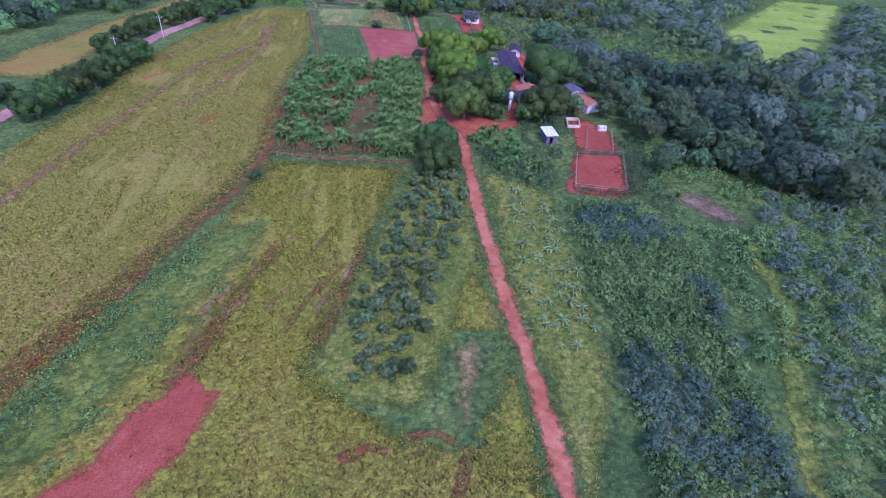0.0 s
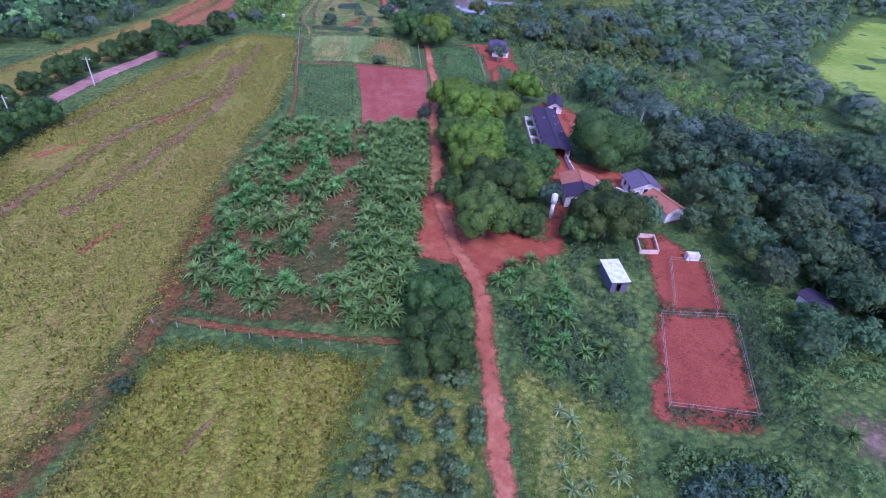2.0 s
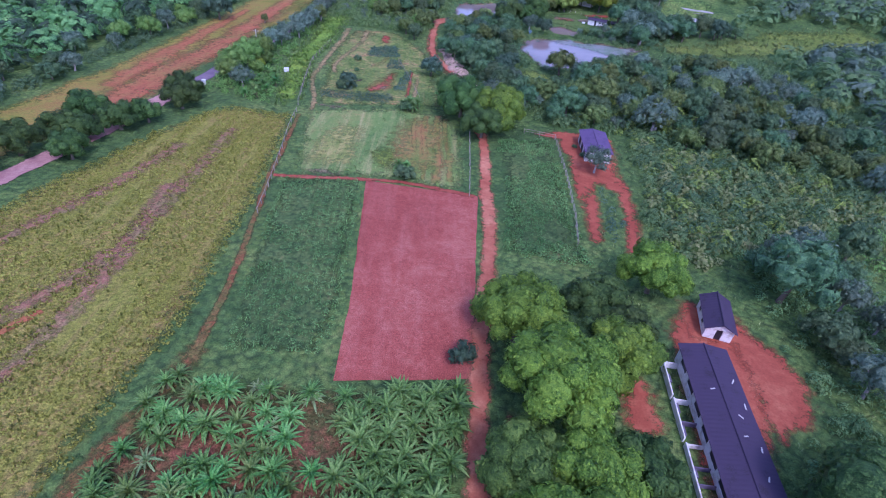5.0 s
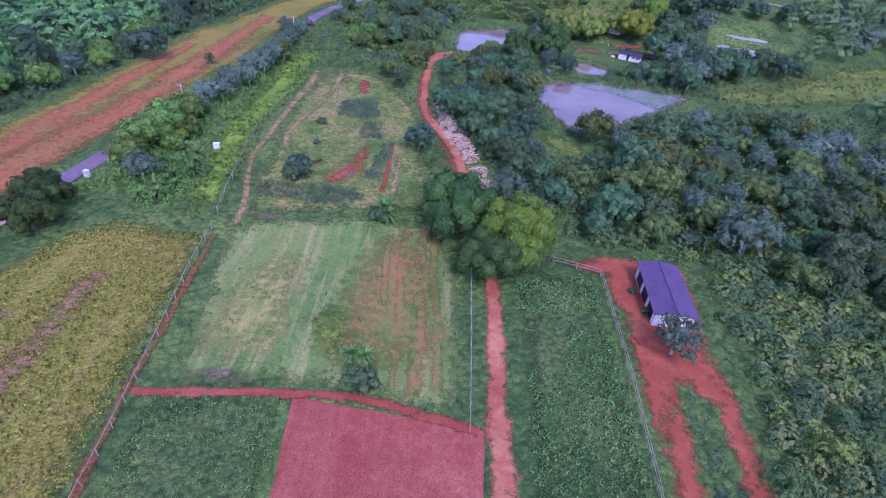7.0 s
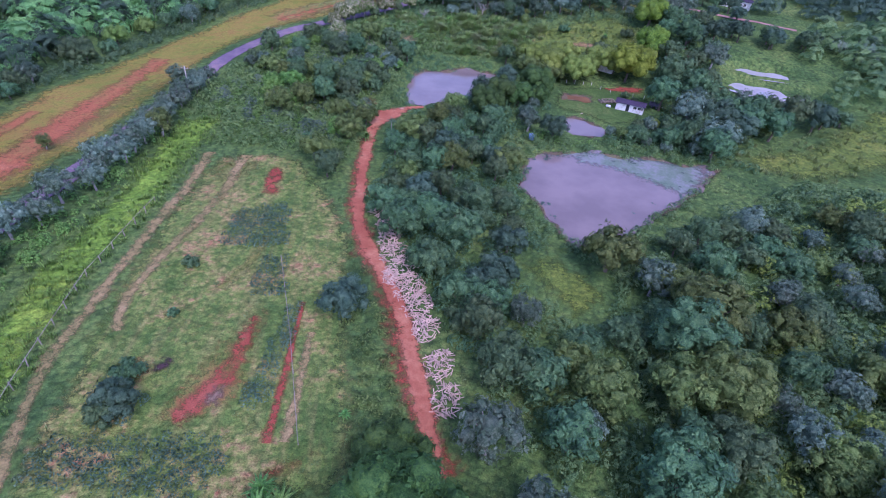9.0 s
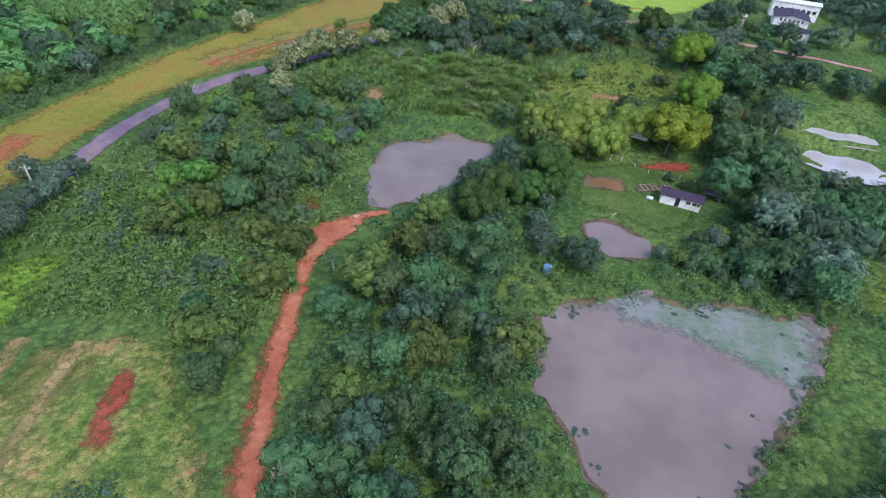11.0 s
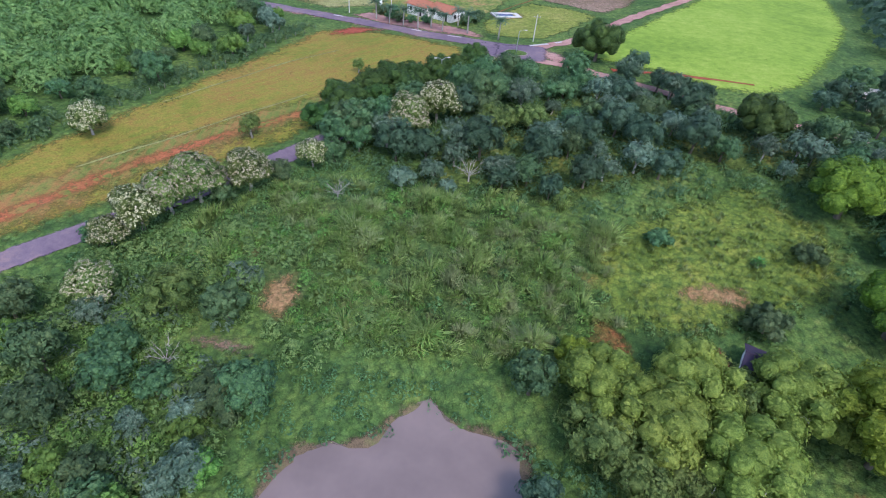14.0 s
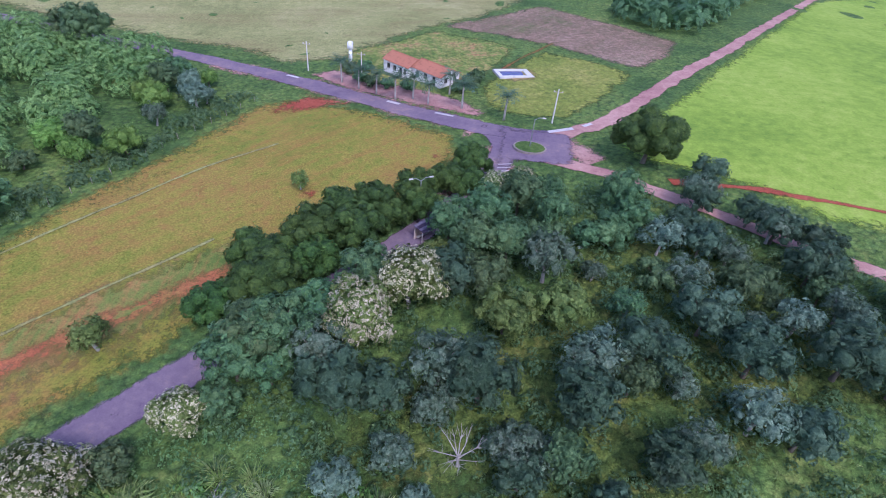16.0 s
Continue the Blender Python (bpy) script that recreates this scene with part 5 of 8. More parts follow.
pond("water_lily_pond", LILY_POND, -7.05, W_MAUVE, "still mauve pond water edged with lily pads")
pond("water_big_pond", BIG_POND, -7.3, W_MAUVE, "still muddy pond reflecting a pale sky")
pond("water_fish_pond", FISH_POND, -7.5, W_MAUVE, "small muddy fish pond in the lawn")
pond("water_tank", TANK_POND, -6.95, W_BROWN, "shallow brown water in a square earth tank")
pond("water_far_pond", FAR_POND, -3.0, W_SKY_GLINT, "pond water beyond the trees, sky glint put into its pale colour")
pond("water_east_pond", EAST_POND, -4.6, W_SKY_GLINT, "pond water beyond the trees, sky glint put into its pale colour")



# ---- plants ----
QUEUE = {}


def plant(kind, x, y, scale=1.0, turn=None, tall=1.0, sink=0.05):
    """Notes a place for one plant of a kind; they are set out together further down."""
    rng = random.Random(int(x * 91 + y * 37))
    turn = rng.uniform(0, 360) if turn is None else turn
    QUEUE.setdefault(kind, []).append(pose(x, y, height(x, y) - sink, 0, 0, turn) @ Matrix.Diagonal((scale, scale, scale * tall, 1)))


def set_out():
    for kind, places in QUEUE.items():
        ob = KINDS[kind]()
        for m in places[1:]:
            copy_thing(ob, m)
        ob.matrix_basis = places[0]


def dead_tree(name, label):
    rng = np.random.default_rng(77)
    top = thing(name, Matrix(), label, "tree")
    part("trunk", Shape().tube([(0, 0, -0.3), (0.1, 0, 1.0), (0.15, 0.1, 2.2)], [0.24, 0.18, 0.13], 6), M_PALE_BARK, top)
    for k in range(11):
        s = Shape()
        a, up = k * 2.4, rng.uniform(0.5, 1.1)
        d = Vector((math.cos(a), math.sin(a), up))
        p0 = Vector((0.12, 0.05, rng.uniform(1.2, 2.2)))
        p1, p2 = p0 + d * 1.3, p0 + d * 2.7 + Vector(rng.uniform(-0.4, 0.4, 3))
        s.tube([p0, p1, p2], [0.09, 0.055, 0.02], 4)
        for q in range(5):
            e = p1.lerp(p2, rng.uniform(0, 0.9))
            s.tube([e, e + (d + Vector(rng.uniform(-0.9, 0.9, 3))) * 0.9], [0.035, 0.012], 3)
        part("limb", s, M_PALE_BARK, top)
    return top


def banana_blade(reach, rise, arch, wide):
    """One long leaf folded along its midrib: verts and quads."""
    n = 6
    u = np.linspace(0, 1, n)
    mid = np.stack((reach * u, 0 * u, reach * (rise * u - arch * u ** 2.4)), -1)
    w = reach * wide * np.array([0.25, 0.8, 1.0, 0.95, 0.7, 0.1])
    pts = np.stack((mid + np.stack((0 * u, w, w * 0.6), -1), mid, mid + np.stack((0 * u, -w, w * 0.6), -1)), 1).reshape(-1, 3)
    return pts, [(3 * i + j, 3 * i + 3 + j, 3 * i + 4 + j, 3 * i + 1 + j)[::-1] for i in range(n - 1) for j in (0, 1)]


def banana(name, seed, leaves, young, reach, rise, label, green=F_BANANA):
    """A banana plant: a short thick stem and a rosette of long leaves, upright within and arching without."""
    rng = np.random.default_rng(seed)
    top = thing(name, Matrix(), label, "banana plant", "banana plants in the plot")
    part("stem", Shape().tube([(0, 0, -0.2), (0.03, 0, rise * 0.5), (0.02, 0.02, rise)], [0.22, 0.17, 0.1], 6), M_STEM, top)
    blades = []
    for v in range(2):
        pts, quads = banana_blade(reach, 0.45 - 0.2 * v, 0.72, 0.088)
        blades.append(Shape().add(pts, quads).mesh("leaf", green, smooth=True))
    inner = Shape()
    pts, quads = banana_blade(reach, 0.2, 0.55, 0.082)
    for k in range(young):
        m = pose(0.02, 0.02, rise * rng.uniform(0.7, 1.0), 0, -(18 + 62 * (k + 0.5) / young), k * 137.5 + rng.uniform(-15, 15)) @ Matrix.Scale(rng.uniform(0.75, 1.0), 4)
        inner.add([tuple(m @ Vector(q)) for q in pts], quads)
    part("inner_leaves", inner, green, top, smooth=True)
    for k in range(leaves):
        ob = part("leaf", blades[k % 2], None, top)
        ob.matrix_basis = pose(0.02, 0.02, rise * rng.uniform(0.6, 0.95), 0, -rng.uniform(-8, 30), k * 360 / leaves + rng.uniform(-14, 14)) @ Matrix.Scale(rng.uniform(0.85, 1.1), 4)
    return top


def palm(name, rise, fronds, reach, label):
    rng = np.random.default_rng(5)
    top = thing(name, Matrix(), label, "palm")
    part("trunk", Shape().tube([(0, 0, -0.3), (0.05, 0, rise * 0.3), (0.1, 0.05, rise * 0.7), (0.1, 0.1, rise)], [0.26, 0.19, 0.17, 0.14], 7), M_PALE_BARK, top, smooth=True)
    s = Shape()
    n = 7
    for i in range(n):
        u0, u1 = i / n, (i + 0.75) / n
        z = lambda u: reach * (0.55 * u - 0.85 * u ** 2)
        for sg in (1, -1):
            w = reach * 0.24 * math.sin(math.pi * (0.15 + 0.8 * u0))
            s.add([(reach * u0, 0, z(u0)), (reach * u1, 0, z(u1)), (reach * (u1 + 0.08), sg * w, z(u1) - w * 0.5), (reach * (u0 + 0.1), sg * w * 0.95, z(u0) - w * 0.5)], [(0, 1, 2, 3)])
    frond = s.mesh("frond", F_DARK)
    for k in range(fronds):
        ob = part("frond", frond, None, top)
        ob.matrix_basis = pose(0.1, 0.1, rise, 0, -rng.uniform(-15, 50), k * 137.5) @ Matrix.Scale(rng.uniform(0.8, 1.1), 4)
    return top


KINDS = {
    "mango": lambda: tree("mango_tree", 1, 5.0, 6.4, 1.0, 20, 2700, 0.25, F_MANGO, M_BARK, "broad dense dark green mango tree", radius=0.34, core=0.9, rings=5, ragged=0.05),
    "mango_lime": lambda: tree("mango_tree", 2, 5.0, 6.6, 1.2, 18, 2700, 0.25, F_LIME, M_BARK, "mango tree flushed with fresh lime-green leaves", radius=0.34, core=0.9, rings=5, ragged=0.05),
    "mango_mid": lambda: tree("mango_tree", 33, 5.0, 6.4, 1.0, 20, 2700, 0.25, F_MANGO_MID, M_BARK, "broad mid-green mango tree with new leaves", radius=0.34, core=0.9, rings=5, ragged=0.05),
    "mango_low": lambda: tree("mango_tree", 3, 3.8, 4.6, 0.5, 14, 1400, 0.25, F_MANGO, M_BARK, "dense round dark green mango tree", radius=0.28, core=0.88, rings=4, ragged=0.06),
    "mango_dome": lambda: tree("mango_tree", 23, 5.0, 6.0, 0.8, 16, 3600, 0.23, F_MANGO, M_BARK, "huge smooth dome of a dark green mango tree", radius=0.4, core=0.93, rings=6, ragged=0.03, flat=1.15),
    "mid_a": lambda: tree("broadleaf_tree", 4, 3.4, 4.6, 1.4, 12, 640, 0.33, F_MID, M_BARK, "leafy mid-green broadleaf tree", ragged=0.14, core=0.76),
    "mid_b": lambda: tree("broadleaf_tree", 5, 3.2, 5.6, 1.2, 11, 640, 0.33, F_MID, M_BARK, "tall leafy mid-green broadleaf tree", ragged=0.16, core=0.76),
    "mid_c": lambda: tree("broadleaf_tree", 6, 3.8, 4.0, 0.8, 13, 640, 0.33, F_MID, M_BARK, "spreading mid-green broadleaf tree", ragged=0.14, core=0.76),
    "grey_a": lambda: tree("grey_green_tree", 7, 3.4, 4.6, 1.4, 11, 560, 0.31, F_GREY, M_PALE_BARK, "open grey-green tree with pale limbs", core=0.62, ragged=0.20),
    "grey_b": lambda: tree("grey_green_tree", 8, 3.0, 4.0, 1.0, 10, 620, 0.3, F_GREY, M_PALE_BARK, "ragged grey-green tree with pale limbs", core=0.64, ragged=0.2),
    "dark_a": lambda: tree("dark_tree", 9, 3.6, 4.8, 1.0, 12, 640, 0.33, F_DARK, M_BARK, "dense dark blue-green tree", ragged=0.13, core=0.76),
    "dark_b": lambda: tree("dark_tree", 10, 3.2, 5.6, 1.0, 11, 640, 0.33, F_DARK, M_BARK, "tall dark blue-green tree", ragged=0.15, core=0.76),
    "olive": lambda: tree("olive_green_tree", 11, 3.8, 4.4, 1.2, 13, 800, 0.33, F_OLIVE, M_BARK, "broad yellowish olive-green tree", ragged=0.15, core=0.76),
    "olive_big": lambda: tree("olive_green_tree", 18, 5.6, 6.0, 1.4, 18, 2200, 0.28, F_OLIVELIME, M_BARK, "broad yellowish olive-green tree", ragged=0.12, core=0.9, rings=4),
    "yellow": lambda: tree("yellow_tree", 12, 4.4, 5.6, 1.4, 16, 2400, 0.26, F_YELLOW, M_BARK, "bright yellow-lime leafed tree", ragged=0.08, core=0.92, rings=4),
    "blossom": lambda: tree("blossoming_tree", 13, 3.4, 5.4, 0.9, 13, 900, 0.29, F_OLIVE, M_PALE_BARK, "green tree covered with cream blossom", ragged=0.12, blossom=F_BLOSSOM),
    "lush": lambda: tree("broadleaf_tree", 31, 3.4, 4.2, 0.6, 13, 800, 0.31, F_LUSH, M_BARK, "bushy bright green broadleaf tree", ragged=0.13, core=0.78),
    "citrus": lambda: tree("citrus_tree", 14, 1.1, 1.5, 0.2, 7, 260, 0.18, F_CITRUS, M_BARK, "small grey-green citrus tree in the grass", radius=0.06),
    "bush": lambda: tree("bush", 15, 1.6, 1.9, 0.1, 8, 420, 0.20, F_MID, M_BARK, "round leafy green bush", radius=0.07, category="bush"),
    "lone_pale": lambda: tree("pale_tree", 16, 2.4, 4.2, 1.2, 9, 700, 0.26, F_OLIVE, M_PALE_BARK, "thin pale olive tree on the verge", core=0.66, ragged=0.22),
    "dead": lambda: dead_tree("bare_tree", "bare grey leafless tree"),
    "banana_a": lambda: banana("banana_plant", 1, 8, 26, 1.7, 1.25, "blue-green banana plant with long arching leaves"),
    "banana_b": lambda: banana("banana_plant", 2, 8, 22, 1.55, 1.1, "blue-green banana plant with long arching leaves"),
    "banana_small": lambda: banana("banana_plant", 3, 7, 7, 1.25, 0.5, "young pale banana plant in the grass", F_YOUNG),
    "palm": lambda: palm("palm_tree", 7.0, 16, 2.6, "slender palm tree with drooping fronds"),
    "royal_palm": lambda: palm("palm_tree", 4.6, 16, 2.9, "ornamental palm tree beside the road"),
}

# single trees about the farm: kind, then x, y, scale
SINGLE = {
    "mango_dome": [(26, 152, 1.5)],
    "mango_mid": [(2.2, 119.5, 1.12), (7.5, 133, 1.0), (-5, 151, 0.95)],
    "mango": [(-0.5, 168, 0.8), (3.5, 128.5, 1.2), (11, 139.5, 0.95), (5.6, 153, 0.85), (2, 176, 0.9), (5, 170.5, 0.85), (21.5, 122.5, 1.25), (17.5, 121, 0.7), (6, 146, 0.92), (-3, 99.5, 0.95), (-2.2, 92.5, 0.92), (-27.5, 240, 1.3), (-21, 230, 1.0), (-29.5, 246.5, 0.85), (-27, 350, 0.95), (-18, 361, 1.0), (-29.5, 344.5, 0.88), (-22, 351, 0.8), (-62, 431, 0.9), (-14.5, 471, 1.2), (12, 438, 1.05)],
    "mango_lime": [(0, 134, 1.15), (-1, 143, 1.25), (-3, 160, 1.35), (-7.5, 169.5, 1.15), (4, 167, 1.0), (10, 185, 1.0), (1, 151, 1.0), (-18, 235.5, 1.3), (16, 394, 1.15), (18, 416, 1.2), (4, 137, 0.8)],
    "lush": [(-88.7, 247, 1.35), (-89, 254, 1.4), (-88.6, 260.5, 1.35), (-86.5, 241, 1.1), (-85, 256, 0.8), (-84, 249, 0.7)],
    "mango_low": [(-64, 435.8, 1.1), (-60, 441, 1.2), (-57.6, 446, 1.15), (-54.8, 449.8, 1.0), (-49, 453.5, 1.0), (-45.4, 457, 0.9), (-41.8, 463, 0.95), (-86, 100, 1.2), (-86, 113, 1.2), (-86, 140, 1.1), (-97, 163, 1.2), (-97, 190, 1.2), (-98, 208, 1.2), (-92, 199, 1.0), (-88, 225, 1.2), (-66, 437, 1.0), (-59, 437, 1.0), (-67, 428, 0.9), (-52, 447, 0.9), (-58, 428, 0.8), (9, 121.5, 0.72), (-4, 129, 0.85), (29, 131, 0.75), (-86, 107, 1.15), (-86, 120, 1.25), (-86, 133, 1.25), (-85, 128, 1.0), (-98, 172, 1.0), (-97, 182, 1.05), (-96.5, 199, 1.05), (-88.5, 192, 1.0), (-90, 206, 1.1), (-87.5, 211, 0.95), (-86, 220, 1.15), (-98, 155, 1.0), (-98, 145, 1.0), (-17, 354, 0.9), (-55, 443, 1.15), (-48, 450.5, 0.85), (-42, 457, 0.85), (-88, 263, 0.8)],
    "mid_b": [(-43, 445, 1.1), (-38.6, 447, 1.2), (-34.4, 453, 1.1), (-39.6, 442, 1.1), (-35.4, 442.7, 1.0), (-30.5, 450, 1.0), (-62.6, 342.6, 1.1), (-64, 350, 1.0), (-70, 345, 1.1)],
    "mid_a": [(-85, 391, 0.6), (-57.5, 420.5, 0.8), (-73, 402.5, 0.6), (-67, 409.5, 0.65), (-60.5, 416.5, 0.7), (40, 137, 1.15), (43, 130, 1.2), (41, 147, 1.25), (46, 139, 1.2), (37, 127.5, 0.8), (44, 122, 1.1), (28.5, 127.5, 0.95), (39, 155, 1.3), (-61, 420.5, 1.1), (-57.5, 424, 1.25), (-54, 428, 1.1), (-51, 433.5, 1.2), (-135, 503, 1.7), (-141, 505, 1.5), (29, 189, 1.7), (36.5, 147, 0.9), (-38, 286, 1.1), (-29, 285, 1.25), (2, 269, 1.5), (-3, 250, 1.3), (-60, 423, 1.2), (-27, 379, 0.9), (15, 361, 1.4), (20, 373, 1.7)],
    "dark_b": [(-37, 421.6, 1.2), (-27, 421, 1.1), (-45.8, 419.6, 0.9), (-10, 429, 1.1), (-20, 416.5, 0.9)],
    "dark_a": [(-20.4, 428.3, 1.1), (-13.6, 434, 1.1), (-1, 430, 1.2), (-7.6, 421.4, 0.9), (-12.7, 451, 0.8), (-0.5, 452, 0.9), (-41, 267, 0.95), (-121, 293, 1.4), (43, 150, 1.2), (-13, 164, 0.5), (13, 131, 0.7), (-6, 465.5, 0.8), (-9, 457.5, 0.8), (-3, 455, 0.8), (4, 449.5, 0.85), (-58, 248, 0.7)],
    "olive_big": [(-15, 376, 1.0), (-7, 372.5, 1.0), (-10, 381, 0.95), (-20, 379, 0.9), (0, 381, 1.0), (4.5, 381, 0.85)],
    "olive": [(-5.8, 286, 1.3), (5.5, 275, 1.5), (4.9, 263, 1.4), (-0.5, 261.5, 1.2), (18, 251, 1.3), (-71.2, 333, 1.0), (-61, 328.4, 0.8), (-54.8, 327, 0.8), (-36.8, 340, 0.9), (-74, 335, 0.55), (-64, 330, 0.5), (-57.5, 327, 0.5), (-68, 327, 0.5), (-60, 322, 0.5), (-35, 431, 1.05), (-29, 433, 0.95), (-71, 333, 0.7)],
    "yellow": [(7.8, 377.2, 1.55), (11, 347, 0.42), (-22, 383, 0.6), (-85, 253, 0.35)],
    "blossom": [(-79, 382, 0.9), (-81, 395, 1.1), (-79, 399, 1.15), (-76.5, 402.5, 1.25), (-70.5, 406.5, 1.1), (-63.5, 414.5, 0.8), (-50.5, 427.5, 1.25), (-46, 433, 1.3), (-38, 456, 0.8), (-34, 459, 0.7), (-83, 391, 0.75), (-104, 417, 0.95)],
    "grey_a": [(-90.3, 270.7, 1.0), (-91, 281, 1.0), (-92, 292.6, 1.0), (-91.5, 300, 0.95), (-93.5, 309, 0.9), (-95, 317.5, 0.9), (-96.5, 325.5, 0.9), (-97.8, 334, 0.8), (-103.5, 335, 0.8), (-89, 265, 0.75), (-89.5, 275, 0.85), (-89, 286, 0.8), (-90.5, 296, 0.85), (-92, 304, 0.9), (-93, 313, 0.85), (-94.5, 321, 0.85), (-96, 330, 0.8), (-97.5, 338, 0.7), (17, 248, 1.5), (3.4, 222, 0.95), (-81, 237, 0.9), (-77, 379, 0.65), (-9, 459, 0.9), (-1, 452, 0.9), (-91, 290, 0.8)],
    "lone_pale": [(18.2, 249.4, 1.6), (-77, 421.5, 0.85), (-67, 454.5, 0.6), (-91, 308, 1.1), (-106, 296, 0.6)],
    "dead": [(-57, 407, 0.6), (-66, 375, 0.6), (-38, 415, 0.7), (-96, 373, 0.9)],
    "bush": [(-10, 405, 1.3), (1, 392, 1.9), (3, 403, 0.6), (10, 405, 1.5), (-59, 247, 1.3), (-61, 262, 0.5), (-0.6, 233, 0.4), (1.0, 229, 0.45), (-64, 271.5, 0.8), (-70, 499.5, 1.2), (-67, 498, 1.3), (-63.5, 497.5, 1.1), (-59, 496.5, 1.2), (-48, 498, 1.3), (-46, 501, 1.5), (-74, 505, 1.4), (-71, 507, 1.3), (-45, 506, 1.2), (-31.5, 206.5, 1.3), (-40, 239, 1.2), (-60, 252, 1.2), (-35, 83, 0.8), (7, 366.5, 0.9), (9, 364, 0.7)],
    "palm": [(33.5, 160, 1.35), (-48.2, 323.5, 0.45)],
    "royal_palm": [(-74, 498.5, 1.0), (-69.5, 495.8, 0.9), (-65, 493.3, 0.95), (-60.5, 491.2, 1.0), (-57, 492, 1.0), (-53.5, 489.8, 0.9), (-46.5, 488.5, 1.05), (-38, 484.8, 1.05), (-50, 496, 0.9)],
}
SINGLE["banana_b"] = [(-75.2, 232.9, 1.2), (-76.6, 234.4, 1.3), (-74.6, 236.4, 1.1), (-76.4, 238.6, 1.3), (-74.8, 241.5, 1.2), (-77.4, 231.4, 1.1), (-78.2, 236.0, 1.2), (-76.0, 244.4, 1.1), (-77.6, 247.0, 1.2)]
for kind, rows in SINGLE.items():
    for x, y, s in rows:
        plant(kind, x, y, s)
TAKEN = np.array([(x, y, 3.4 * s) for kind, rows in SINGLE.items() if kind not in ("dead", "bush", "royal_palm", "palm") for x, y, s in rows])


def free_of_singles(x, y, gap=1.0):
    d = np.hypot(x[:, None] - TAKEN[None, :, 0], y[:, None] - TAKEN[None, :, 1])
    return (d > TAKEN[None, :, 2] * 0.8 + gap).all(1)


BUILT = [((33.5, 160), 5.0), ((50, 111), 3.2), ((31, 139), 5.5), ((33.5, 132), 5.5), ((18.5, 135), 6), ((18, 180), 5), ((21.5, 111.5), 4.5), ((28.5, 122), 4), ((16, 152), 5), ((15, 160), 5), ((14, 168), 5), ((3.5, 228), 6), ((3.5, 235), 6), ((1, 384.5), 6), ((54, 453), 8), ((59, 463), 8), ((54, 446), 6), ((64, 472), 8), ((39, 452), 5), ((-46.5, 443), 4.5)]


def free_of_buildings(x, y):
    ok = np.ones(x.shape, bool)
    for (a, b), r in BUILT:
        ok &= np.hypot(x - a, y - b) > r
    return ok


CLEAR.append(([(33, 374), (58, 370), (64, 399), (37, 402)], 0.0))
patch("red_bank", [(31, 378), (33, 381.5), (39, 382), (38, 375.5)], M_SOIL, 0.1, "red bank beside the pond", "soil", 0.6, 1.6, 1.5)
